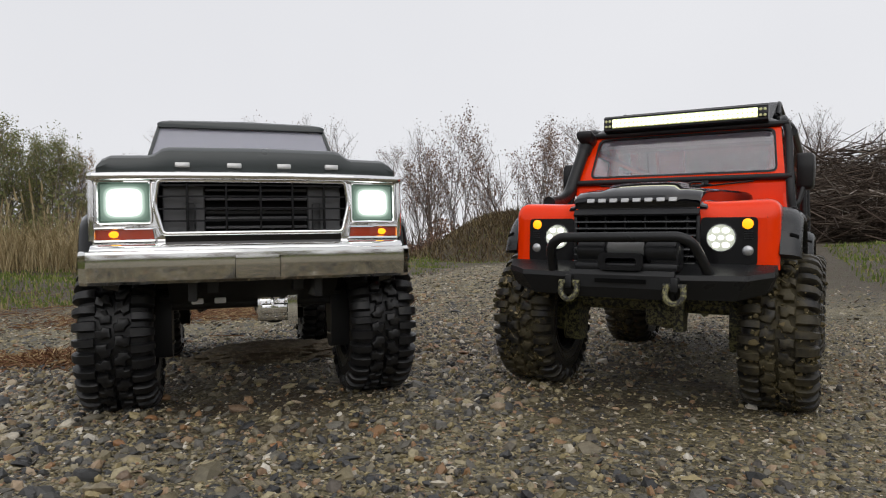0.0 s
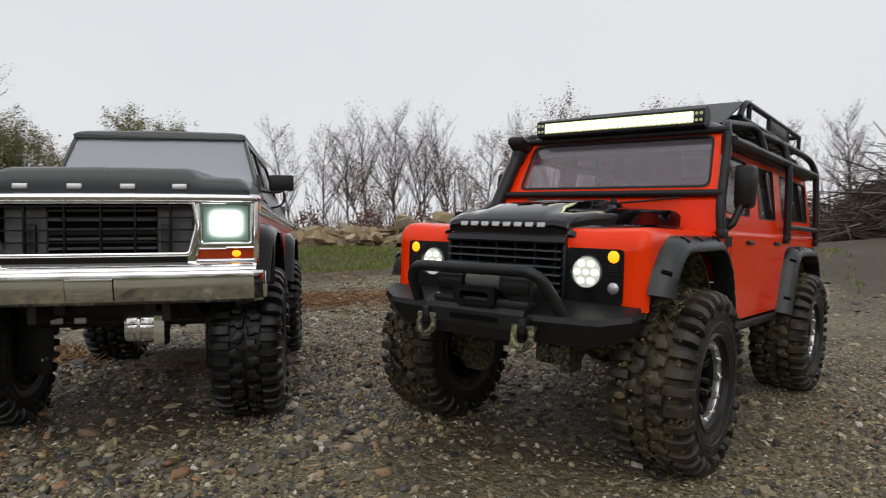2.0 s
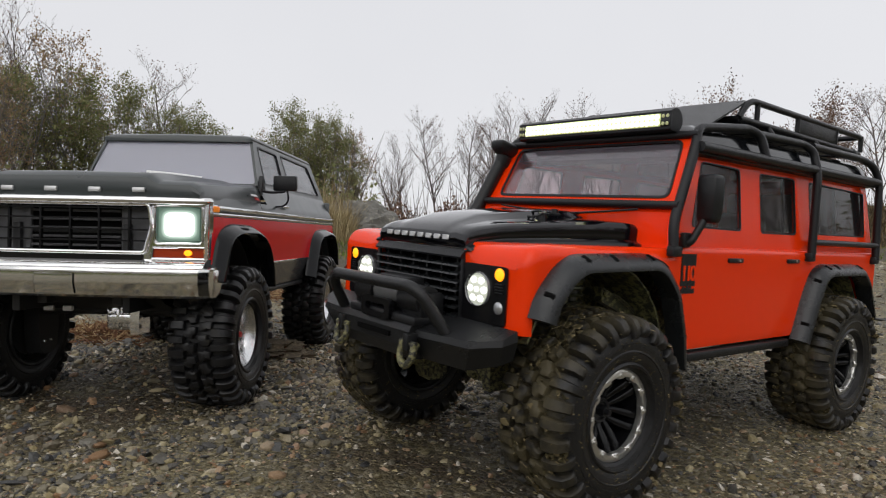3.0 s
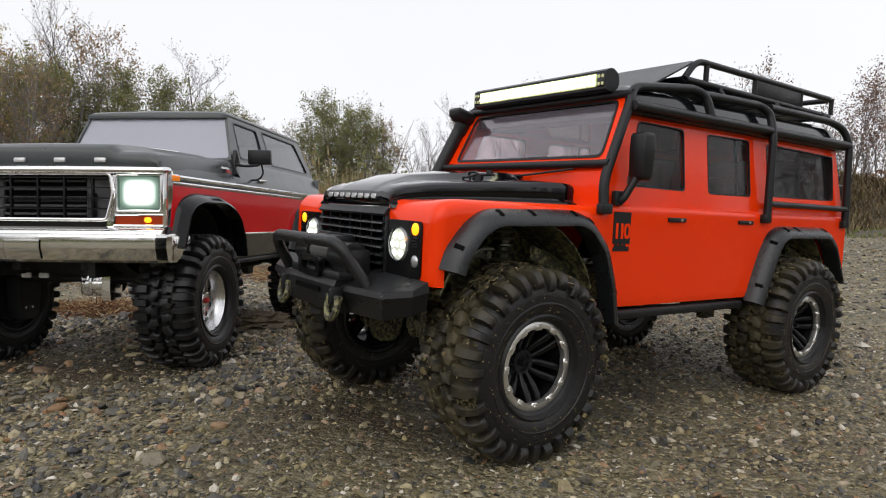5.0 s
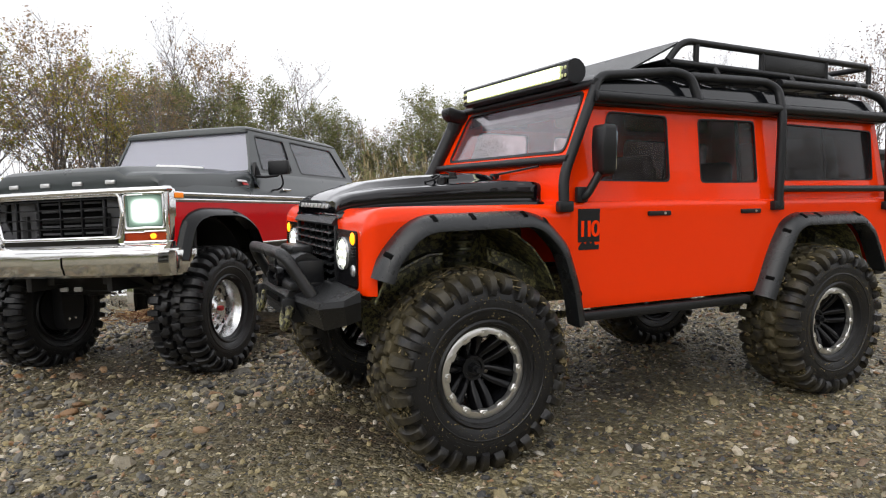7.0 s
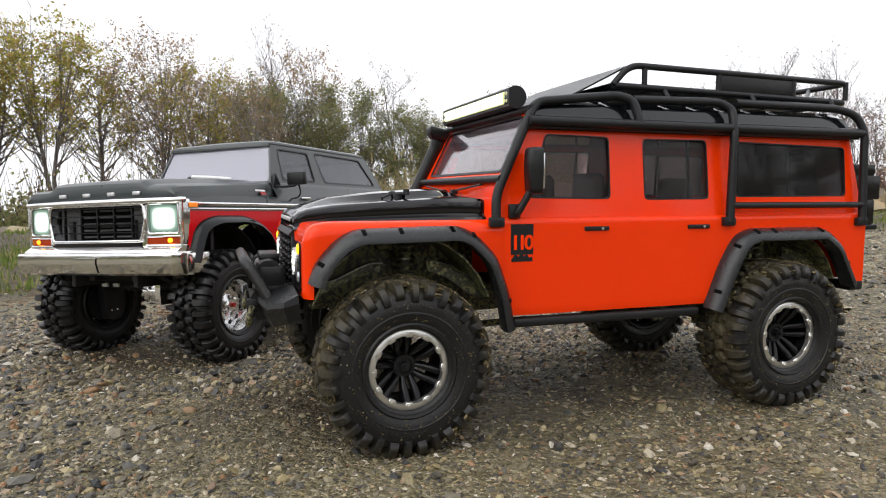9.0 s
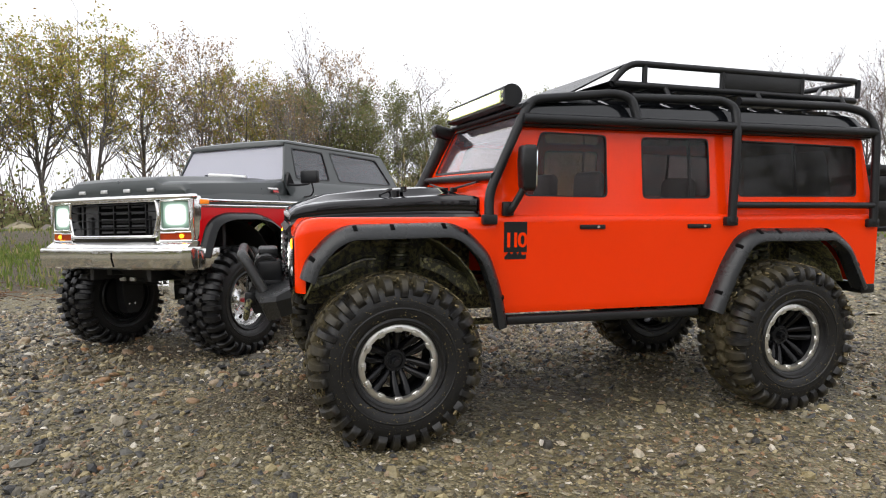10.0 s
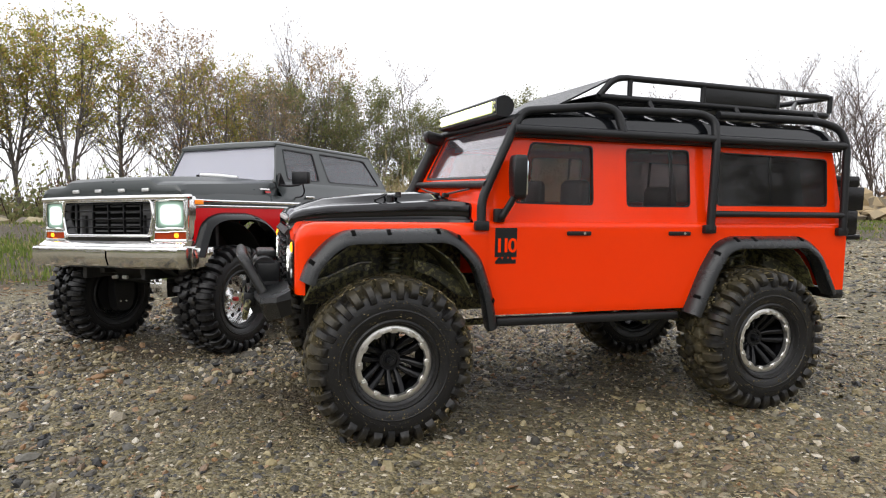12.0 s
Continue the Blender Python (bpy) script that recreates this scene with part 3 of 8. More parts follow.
def truck_shell():
    bm = bmesh.new()
    down = [(0.0975, z) for z in steps(0.1485, 0.090, 0.0025)] + [(0.0968, 0.0865)]
    turn = [(0.0895 + 0.0080 * math.sin(a), 0.1470 + 0.0080 * math.cos(a)) for a in (radians(t) for t in (0, 15, 30, 45, 60, 75))]
    wing = [(0.044, 0.1535), (0.060, 0.1540), (0.076, 0.1545)] + turn + [q for q in down if q[1] < 0.1465]
    cabin = [(0.0925, 0.1566), (0.0948, 0.1564), (0.0962, 0.1558), (0.0971, 0.1546), (0.0975, 0.1526)] + down
    ys = [-0.068, -0.0675, -0.0665, -0.065, -0.063, -0.0615, -0.060] + steps(-0.0585, 0.071, 0.0022)
    for s in (1, -1):
        sheet(bm, wing, ys, front_inset, lambda y, z: truck_cut(y, z) or (y < 0.02 and z < 0.1055), s)
        sheet(bm, cabin, steps(0.070, 0.4125, 0.0025), lambda y: 0.0, truck_cut, s)
        # upper side with its three window openings
        win = [
            loop2([(0.0925, 0.1700), (0.1598, 0.1692), (0.1602, 0.2156), (0.1070, 0.2165)], 0.004),
            loop2([(0.1895, 0.1686), (0.2495, 0.1690), (0.2492, 0.2156), (0.1896, 0.2150)], 0.004),
            loop2([(0.2755, 0.1705), (0.3935, 0.1712), (0.3945, 0.2132), (0.2755, 0.2152)], 0.006),
        ]
        outer = [(0.0665, 0.1560), (0.0700, 0.1780), (0.0915, 0.2235), (0.4000, 0.2235), (0.4115, 0.1560)]
        plate(bm, outer, win, lambda u, v, t, s=s: V((s * (0.0942 - (v - 0.1555) * 0.107 - t), u, v)), 0.0025, (s, 0, 0))
    # windscreen frame
    back = lambda v: 0.0690 + (v - 0.178) * 0.47
    plate(bm, [(-0.0925, 0.178), (0.0925, 0.178), (0.0868, 0.2310), (-0.0868, 0.2310)], [loop2([(-0.0800, 0.1895), (0.0850, 0.1895), (0.0812, 0.2290), (-0.0765, 0.2290)], 0.005)],
          lambda u, v, t: V((u, back(v) + t, v)), 0.0035, (0, -1, 0))
    # cowl below the screen, and the tail
    loft(bm, [[V((x, 0.0682, 0.1530)), V((x, 0.0684, 0.1660)), V((x, 0.0690, 0.1785)), V((x, 0.076, 0.1785)), V((x, 0.076, 0.1530))] for x in (-0.0930, 0.0930)])
    box(bm, -0.0965, 0.0965, 0.4085, 0.4130, 0.098, 0.1560, 0.001)
    plate(bm, [(-0.0942, 0.1560), (0.0942, 0.1560), (0.0872, 0.2215), (-0.0872, 0.2215)], [loop2([(-0.055, 0.172), (0.055, 0.172), (0.052, 0.212), (-0.052, 0.212)], 0.005)],
          lambda u, v, t: V((u, 0.4118 - (v - 0.156) * 0.17 - t, v)), 0.0025, (0, 1, 0))
    # front faces of the wings
    for s in (1, -1):
        plate(bm, loop2([(s * 0.0440, 0.1060), (s * 0.0897, 0.1060), (s * 0.0897, 0.1469)] + [(s * (0.088 - 0.003 * q), 0.1469) for q in range(14)] + [(s * 0.0440, 0.1469)], 0.0002), [], lambda u, v, t: V((u, -0.0679 + t, v)), 0.003, (0, -1, 0))
    # the wings' shoulders fall away towards the front
    for v in bm.verts:
        if v.co.y < -0.048 and v.co.z > 0.120:
            d = min(1.0, (-0.048 - v.co.y) / 0.0205)
            v.co.z -= 0.0085 * (1 - math.sqrt(1 - d * d)) * min(1.0, (v.co.z - 0.120) / 0.028) * math.sin(min(1.0, max(0.0, (abs(v.co.x) - 0.046) / 0.020)) * 1.5708)
    return bm


part("body", truck_shell(), ORANGE, truck, "glossy orange body shell", 32)


def windows(bm, s, k):
    pts = [[(0.0925, 0.1700), (0.1598, 0.1692), (0.1602, 0.2156), (0.1070, 0.2165)], [(0.1895, 0.1686), (0.2495, 0.1690), (0.2492, 0.2156), (0.1896, 0.2150)], [(0.2755, 0.1705), (0.3935, 0.1712), (0.3945, 0.2132), (0.2755, 0.2152)]][k]
    plate(bm, loop2(pts, 0.004), [], lambda u, v, t: V((s * (0.0942 - (v - 0.1555) * 0.107 - 0.0012 - t), u, v)), 0.0008, (s, 0, 0))


def window_rim(bm, s, k):
    pts = [[(0.0925, 0.1700), (0.1598, 0.1692), (0.1602, 0.2156), (0.1070, 0.2165)], [(0.1895, 0.1686), (0.2495, 0.1690), (0.2492, 0.2156), (0.1896, 0.2150)], [(0.2755, 0.1705), (0.3935, 0.1712), (0.3945, 0.2132), (0.2755, 0.2152)]][k]
    lp = loop2(pts, 0.004)
    cu, cv = sum(p[0] for p in lp) / len(lp), sum(p[1] for p in lp) / len(lp)
    inner = [(u - 0.0009 * (1 if u > cu else -1), v - 0.0009 * (1 if v > cv else -1)) for u, v in lp]
    plate(bm, lp, [inner], lambda u, v, t: V((s * (0.0945 - (v - 0.1555) * 0.107 - t), u, v)), 0.0015, (s, 0, 0))


for k in range(3):
    mirror_pair("window_rubber", lambda bm, s, k=k: window_rim(bm, s, k), SATIN_BLACK, truck)
    mirror_pair("window_pane", lambda bm, s, k=k: windows(bm, s, k), GLASS_REAR if k == 2 else GLASS_DARK, truck, "dark tinted window")
for s in (1, -1):
    for y, z0, z1 in ((0.3330, 0.1712, 0.2140), (0.2330, 0.1695, 0.2145)):
        bm = bmesh.new()
        loft(bm, [[V((s * (0.0942 - (z - 0.1555) * 0.107 - 0.0016 - dx), y + dy, z)) for dx, dy in ((0, -0.0009), (0, 0.0009), (0.0022, 0.0009), (0.0022, -0.0009))] for z in (z0, z1)])
        part("window_divider", bm, SATIN_BLACK, truck)
bm = bmesh.new()
plate(bm, loop2([(-0.0800, 0.1895), (0.0850, 0.1895), (0.0812, 0.2290), (-0.0765, 0.2290)], 0.005), [], lambda u, v, t: V((u, 0.0702 + (v - 0.178) * 0.47 + t, v)), 0.0008, (0, -1, 0))
part("windscreen", bm, GLASS_SCREEN, truck, "lightly tinted windscreen")
bm = bmesh.new()
plate(bm, loop2([(-0.0812, 0.1883), (0.0862, 0.1883), (0.0823, 0.2302), (-0.0776, 0.2302)], 0.006), [loop2([(-0.0794, 0.1901), (0.0844, 0.1901), (0.0807, 0.2284), (-0.0760, 0.2284)], 0.005)],
      lambda u, v, t: V((u, 0.0682 + (v - 0.178) * 0.47 + t, v)), 0.0012, (0, -1, 0))
part("screen_rubber", bm, SATIN_BLACK, truck)
bm = bmesh.new()
plate(bm, loop2([(-0.055, 0.172), (0.055, 0.172), (0.052, 0.212), (-0.052, 0.212)], 0.005), [], lambda u, v, t: V((u, 0.4105 - (v - 0.156) * 0.17 - t, v)), 0.0008, (0, 1, 0))
part("rear_window", bm, GLASS_REAR, truck)

# roof: a shallow black shell with raised ribs
bm = bmesh.new()
rings = []
for y, k in ((0.0940, 0.35), (0.096, 0.72), (0.101, 0.93), (0.110, 1.0), (0.385, 1.0), (0.395, 0.92), (0.401, 0.65), (0.4035, 0.2)):
    h = 0.0205 * k
    rings.append([V((x, y, z)) for x, z in ((0.0895, 0.2190), (0.0895, 0.2225), (0.0885, 0.2225 + h * 0.35), (0.0850, 0.2225 + h * 0.78), (0.077, 0.2225 + h * 0.97), (0.0, 0.2235 + h * 1.08), (-0.077, 0.2225 + h * 0.97), (-0.0850, 0.2225 + h * 0.78), (-0.0885, 0.2225 + h * 0.35), (-0.0895, 0.2225), (-0.0895, 0.2190))])
loft(bm, rings)
part("roof", bm, ROOF_BLACK, truck, "glossy black roof", 30)
for s in (1, -1):
    bm = bmesh.new()
    lp = loop2([(0.195, 0.2285), (0.290, 0.2285), (0.290, 0.2358), (0.195, 0.2358)], 0.003)
    plate(bm, lp, [loop2([(0.1975, 0.2302), (0.2875, 0.2302), (0.2875, 0.2342), (0.1975, 0.2342)], 0.002)], lambda u, v, t, s=s: V((s * (0.0893 - (v - 0.2285) * 0.46 - t), u, v)), 0.002, (s, 0, 0.7))
    part("roof_window_trim", bm, GLOSS_BLACK, truck)
    bm = bmesh.new()
    box(bm, s * 0.0880, s * 0.0950, 0.090, 0.404, 0.2195, 0.2220, 0.0008)
    part("gutter", bm, SATIN_BLACK, truck)

# bonnet with a raised middle and a curved front lip
bm = bmesh.new()


def bonnet_ring(y, w, zb, zt, hump):
    d = zt - zb
    half = [(w + 0.0045, zb), (w + 0.0036, zb + 0.18 * d), (w + 0.0012, zb + 0.23 * d), (w - 0.0002, zb + 0.31 * d), (w - 0.0003, zb + 0.44 * d), (w, zb + 0.74 * d), (w - 0.0005, zb + 0.86 * d), (w - 0.0022, zb + 0.96 * d), (w - 0.0060, zt), (0.036, zt + 0.0008), (0.030, zt + 0.2 * hump), (0.025, zt + 0.85 * hump), (0.018, zt + hump), (0.0, zt + hump * 1.06)]
    return [V((x, y, z)) for x, z in half] + [V((-x, y, z)) for x, z in half[-2::-1]]


loft(bm, [bonnet_ring(-0.0672, 0.0462, 0.1470, 0.1502, 0.0), bonnet_ring(-0.0688, 0.0465, 0.1475, 0.1540, 0.0005), bonnet_ring(-0.0680, 0.0468, 0.1480, 0.1572, 0.0008), bonnet_ring(-0.0645, 0.0470, 0.1490, 0.1600, 0.001),
          bonnet_ring(-0.0580, 0.0475, 0.1500, 0.1622, 0.002), bonnet_ring(-0.0400, 0.0490, 0.1515, 0.1650, 0.0050), bonnet_ring(-0.0050, 0.0515, 0.1525, 0.1675, 0.0068), bonnet_ring(0.0350, 0.0554, 0.1530, 0.1700, 0.0066),
          bonnet_ring(0.0470, 0.0585, 0.1530, 0.1706, 0.0060), bonnet_ring(0.0550, 0.0618, 0.1530, 0.1707, 0.0042), bonnet_ring(0.0610, 0.0648, 0.1530, 0.1706, 0.0018), bonnet_ring(0.0660, 0.0670, 0.1530, 0.1700, 0.0006), bonnet_ring(0.0685, 0.0672, 0.1530, 0.1690, 0.0002), bonnet_ring(0.0694, 0.0655, 0.1530, 0.1660, 0.0002)])
part("bonnet", bm, GLOSS_BLACK, truck, "wet glossy black bonnet", 30)
# silver lettering, kept as plain bars
letter_bm = bmesh.new()
box(letter_bm, -0.0030, 0.0030, -0.0005, 0.0005, -0.0016, 0.0016, 0.0004, 1)
letter_mesh = finish(letter_bm, "letter_bar", SILVER_LETTER)
for i in range(8):
    repeat("letter_bar", letter_mesh, truck, pose(-0.0336 + i * 0.00873, -0.0690, 0.1546, -8, 0, 0))
# scoop, washers and latch rings on the bonnet
for x, y in ((-0.028, 0.020), (0.030, 0.012)):
    bm = bmesh.new()
    cyl(bm, (x, y, 0.1690), (x, y, 0.1732), 0.0034, 0.0030, 12)
    box(bm, x - 0.0110, x + 0.0110, y + 0.0040, y + 0.0065, 0.1722, 0.1738, 0.0005)
    cyl(bm, (x + 0.006, y + 0.0052, 0.1735), (x + 0.006, y + 0.0052, 0.1765), 0.0026, 0.0024, 10)
    part("bonnet_latch", bm, PLASTIC, truck)
    bm = bmesh.new()
    tube(bm, [(x + 0.0062 * math.sin(radians(a)), y - 0.0030 - 0.0045 * (1 - math.cos(radians(a))), 0.1748 - 0.0022 * (1 - math.cos(radians(a)))) for a in range(0, 361, 24)], 0.0008, 0.0005, 6)
    part("latch_ring", bm, PLASTIC, truck)
for s in (1, -1):
    bm = bmesh.new()
    tube(bm, [(s * 0.012, 0.0645, 0.1755), (s * 0.040, 0.0640, 0.1775), (s * 0.068, 0.0655, 0.1800)], 0.0008, 0.004, 6)
    box(bm, s * 0.010, s * 0.016, 0.0615, 0.0665, 0.1725, 0.1765, 0.0008)
    part("wiper", bm, PLASTIC, truck)

# grille: backing, side posts, a top lip and broad tilted slats
bm = bmesh.new()
box(bm, -0.0450, 0.0450, -0.0610, -0.0560, 0.1040, 0.1480)
part("grille_backing", bm, SLOT_BLACK, truck)
bm = bmesh.new()
loft(bm, [[V((x, -0.0672, 0.1425)), V((x, -0.0712, 0.1428)), V((x, -0.0720, 0.1440)), V((x, -0.0690, 0.1476)), V((x, -0.0640, 0.1476)), V((x, -0.0640, 0.1425))] for x in (-0.0462, 0.0462)])
part("grille_lip", bm, SATIN_BLACK, truck)
slat = bmesh.new()
loft(slat, [[V((x, -0.0028, -0.0004)), V((x, -0.0024, 0.0006)), V((x, 0.0026, 0.0018)), V((x, 0.0026, 0.0008))] for x in (-0.0452, 0.0440)])
slat_mesh = finish(slat, "grille_slat", FLARE_PLASTIC)
for i in range(7):
    repeat("grille_slat", slat_mesh, truck, pose(0, -0.0690, 0.1082 + i * 0.0050))
rib = bmesh.new()
box(rib, -0.0009, 0.0009, -0.0020, 0.0020, 0.1050, 0.1430, 0.0003, 1)
rib_mesh = finish(rib, "grille_rib", SATIN_BLACK)
for i in range(6):
    repeat("grille_rib", rib_mesh, truck, pose(-0.0375 + i * 0.0150, -0.0650, 0))
for s in (1, -1):
    bm = bmesh.new()
    box(bm, s * 0.0440, s * 0.0466, -0.0700, -0.0620, 0.1050, 0.1430, 0.0006)
    part("grille_post", bm, SATIN_BLACK, truck)

# lamps
for s in (1, -1):
    bm = bmesh.new()
    plate(bm, loop2([(s * 0.0468, 0.1078), (s * 0.0838, 0.1078), (s * 0.0838, 0.1412), (s * 0.0468, 0.1412)], 0.003), [], lambda u, v, t: V((u, -0.0690 + t, v)), 0.003, (0, -1, 0))
    part("lamp_bezel", bm, BEZEL, truck)
    bm = bmesh.new()
    bmesh.ops.create_cone(bm, cap_ends=False, segments=28, radius1=0.0105, radius2=0.0098, depth=0.0030, matrix=pose(s * 0.0605, -0.0692, 0.1268, 90))
    bmesh.ops.create_circle(bm, cap_ends=True, segments=28, radius=0.0097, matrix=pose(s * 0.0605, -0.0692, 0.1268, 90))
    lamp = part("headlamp", bm, LENS_CLEAR, truck, "round clear headlamp, lit")
    bm = bmesh.new()
    ball(bm, (s * 0.0605, -0.0690, 0.1268), 0.0095, 1, 0.16, 1, 20, 10)
    part("lens", bm, GLOW_LENS, lamp)
    for dx, dz in ((-0.0031, 0.0050), (0.0031, 0.0050), (-0.0056, 0.0), (0.0, 0.0), (0.0056, 0.0), (-0.0031, -0.0050), (0.0031, -0.0050)):
        bm = bmesh.new()
        ball(bm, (s * 0.0605 + dx, -0.0700, 0.1268 + dz), 0.0026, 1.0, 0.30, 0.78, 12, 8)
        part("led", bm, GLOW_HEAD, lamp)
    bm = bmesh.new()
    ball(bm, (s * 0.0775, -0.0690, 0.1366), 0.0037, 1, 0.35, 1)
    part("turn_lamp", bm, GLOW_AMBER, truck, "amber turn lamp, lit")
    bm = bmesh.new()
    ball(bm, (s * 0.0778, -0.0690, 0.1180), 0.0037, 1, 0.4, 1)
    part("side_lamp", bm, LENS_CLEAR, truck)
    for i in range(4):
        bm = bmesh.new()
        box(bm, s * 0.0750, s * 0.0810, -0.0700, -0.0685, 0.1262 + i * 0.0016, 0.1268 + i * 0.0016)
        part("bezel_rib", bm, SATIN_BLACK, truck)


# wheel-arch flares
def flare(bm, s, path):
    p = smooth_path(path, 0.007, 3)
    section = [(0.0972, 0.0), (0.1018, 0.0006), (0.1056, 0.0019), (0.1086, 0.0042), (0.1102, 0.0072), (0.1103, 0.0096), (0.1075, 0.0102), (0.0960, 0.0088)]
    rows = [[V((s * x, u, v)) for u, v in shrunk(p, d)] for x, d in section]
    loft(bm, [list(r) for r in zip(*rows)])


for path in (FLARE_F, FLARE_R):
    for s in (1, -1):
        bm = bmesh.new()
        flare(bm, s, path)
        fl = part("wheel_flare", bm, FLARE_PLASTIC, truck, "matt black wheel-arch flare", 50)
        p = smooth_path(path, 0.007, 3)
        n = arch_normals(p)
        run = [0.0]
        for q0, q1 in zip(p, p[1:]):
            run.append(run[-1] + math.dist(q0, q1))
        for f in (0.07, 0.25, 0.37, 0.455, 0.54, 0.625, 0.90):
            i = min(range(len(p) - 1), key=lambda k: abs(run[k] - f * run[-1]))
            part_way = min(1.0, max(0.0, (f * run[-1] - run[i]) / max(run[i + 1] - run[i], 1e-6)))
            at = V(p[i]).lerp(V(p[i + 1]), part_way)
            # a near-black block paints the shade inside each slot
            bm = bmesh.new()
            u, v = at.x + n[i].x * 0.0021, at.y + n[i].y * 0.0021
            box(bm, -0.0007, 0.0006, -0.0015, 0.0015, -0.0032, 0.0032, 0.0006, 2)
            ang = math.atan2(n[i].x, -n[i].y)
            bmesh.ops.transform(bm, matrix=Matrix.Translation((s * 0.1055, u, v)) @ Matrix.Rotation(ang, 4, "X") @ Matrix.Rotation(-s * radians(60), 4, "Y"), verts=bm.verts)
            part("rivet_slot", bm, SLOT_BLACK, fl)

# sills, door handles, decal
for s in (1, -1):
    bm = bmesh.new()
    box(bm, s * 0.0905, s * 0.1000, 0.0785, 0.2380, 0.0780, 0.0845, 0.0018)
    part("sill", bm, PLASTIC, truck)
    for y in (0.1350, 0.2262):
        bm = bmesh.new()
        box(bm, s * 0.0972, s * 0.0992, y, y + 0.0205, 0.1462, 0.1494, 0.0007)
        h = part("door_handle", bm, SATIN_BLACK, truck)
        bm = bmesh.new()
        cyl(bm, (s * 0.0985, y + 0.0145, 0.1478), (s * 0.0998, y + 0.0145, 0.1478), 0.0010, seg=10)
        part("lock", bm, STEEL, h)
bm = bmesh.new()
box(bm, 0.0974, 0.0980, 0.0762, 0.0936, 0.1302, 0.1518)
decal = part("decal", bm, SATIN_BLACK, truck, "black sticker with the number 110")
bm = bmesh.new()
plate(bm, [(0.0767, 0.1252), (0.0930, 0.1252), (0.0930, 0.1285), (0.0900, 0.1278), (0.0885, 0.1312), (0.0865, 0.1283), (0.0847, 0.1325), (0.0823, 0.1284), (0.0800, 0.1306), (0.0767, 0.1270)], [], lambda u, v, t: V((0.0981 - t, u, v)), 0.0006, (1, 0, 0))
part("decal_mountains", bm, SATIN_BLACK, decal)
font = bpy.data.curves.new("number", "FONT")
font.body, font.size, font.align_x, font.extrude, font.offset = "110", 0.0152, "CENTER", 0.0002, 0.00035
font.space_character = 0.70
tmp = bpy.data.objects.new("number", font)
number_mesh = bpy.data.meshes.new_from_object(tmp)
number_mesh.materials.clear()
number_mesh.materials.append(ORANGE)
num = new("number", number_mesh)
num.parent = decal
num.matrix_local = Matrix.Translation((0.0982, 0.0848, 0.1340)) @ Matrix(((0, 0, 1, 0), (1, 0, 0, 0), (0, 1, 0, 0), (0, 0, 0, 1))) @ Matrix.Diagonal((1.0, 0.94, 1, 1))

# outer cage of black tubes
R1, R2 = 0.0034, 0.0026
for s in (1, -1):
    for name, pts, r in (
        ("cage_tube", [(s * 0.0985, 0.0645, 0.1540), (s * 0.0965, 0.0650, 0.1720), (s * 0.0930, 0.0905, 0.2260), (s * 0.0880, 0.0990, 0.2390), (s * 0.0880, 0.1660, 0.2465), (s * 0.0920, 0.1780, 0.2430), (s * 0.0965, 0.1815, 0.2260)], R1),
        ("cage_tube", [(s * 0.0965, 0.0900, 0.2245), (s * 0.0965, 0.4060, 0.2245)], 0.0037),
        ("cage_tube", [(s * 0.0880, 0.1800, 0.2440), (s * 0.0880, 0.2600, 0.2455), (s * 0.0930, 0.2690, 0.2400), (s * 0.0985, 0.2675, 0.2200), (s * 0.1000, 0.2645, 0.1510)], R1),
        ("cage_tube", [(s * 0.0880, 0.2760, 0.2455), (s * 0.0880, 0.3840, 0.2455), (s * 0.0930, 0.4010, 0.2400), (s * 0.0970, 0.4065, 0.2260), (s * 0.1000, 0.4050, 0.1500)], R1),
        ("cage_rail", [(s * 0.1000, 0.2655, 0.1640), (s * 0.1000, 0.4050, 0.1640)], R2),
    ):
        bm = bmesh.new()
        tube(bm, pts, r, 0.009)
        part(name, bm, SATIN_BLACK, truck, "matt black roll-cage tube")
    for y, z in ((0.0645, 0.1540), (0.2640, 0.1520), (0.4045, 0.1500)):
        bm = bmesh.new()
        box(bm, s * 0.0965, s * 0.1020, y - 0.0055, y + 0.0055, z - 0.0040, z + 0.0030, 0.0012)
        part("cage_foot", bm, SATIN_BLACK, truck)
for z, y, w in ((0.1835, 0.0685, 0.0975), (0.2335, 0.0935, 0.0930)):
    bm = bmesh.new()
    tube(bm, [(-w, y, z), (w, y, z)], 0.0029)
    part("cage_cross_tube", bm, SATIN_BLACK, truck)

# light bar: a rounded black housing, two rows of lit diodes, and a dimmer four-diode spot at each end
bm = bmesh.new()
prof = [(0.0830, 0.2368), (0.0830, 0.2492)] + [(0.0890 + 0.0082 * math.sin(radians(a)), 0.2434 + 0.0082 * math.cos(radians(a))) for a in range(-18, 199, 18)]
loft(bm, [[V((x, y, z)) for y, z in prof] for x in (-0.0708, 0.0770)])
bar = part("light_bar", bm, SATIN_BLACK, truck, "black roof light bar, lit", 30)
bm = bmesh.new()
box(bm, -0.0625, 0.0688, 0.0820, 0.0836, 0.2386, 0.2476, 0.0006)
part("bar_lens", bm, lamp_glow("bar_backing", (0.85, 1.0, 0.46), 0.20), bar)
led_bm = bmesh.new()
ball(led_bm, (0, 0, 0), 0.0021, 1.0, 0.35, 0.95, 8, 6)
led_mesh = finish(led_bm, "bar_led", GLOW_BAR)
for row in (0.2411, 0.2451):
    for i in range(32):
        repeat("bar_led", led_mesh, bar, pose(-0.0600 + i * 0.00408, 0.0819, row))
spot_bm = bmesh.new()
ball(spot_bm, (0, 0, 0), 0.0013, 1.0, 0.4, 1.0, 8, 6)
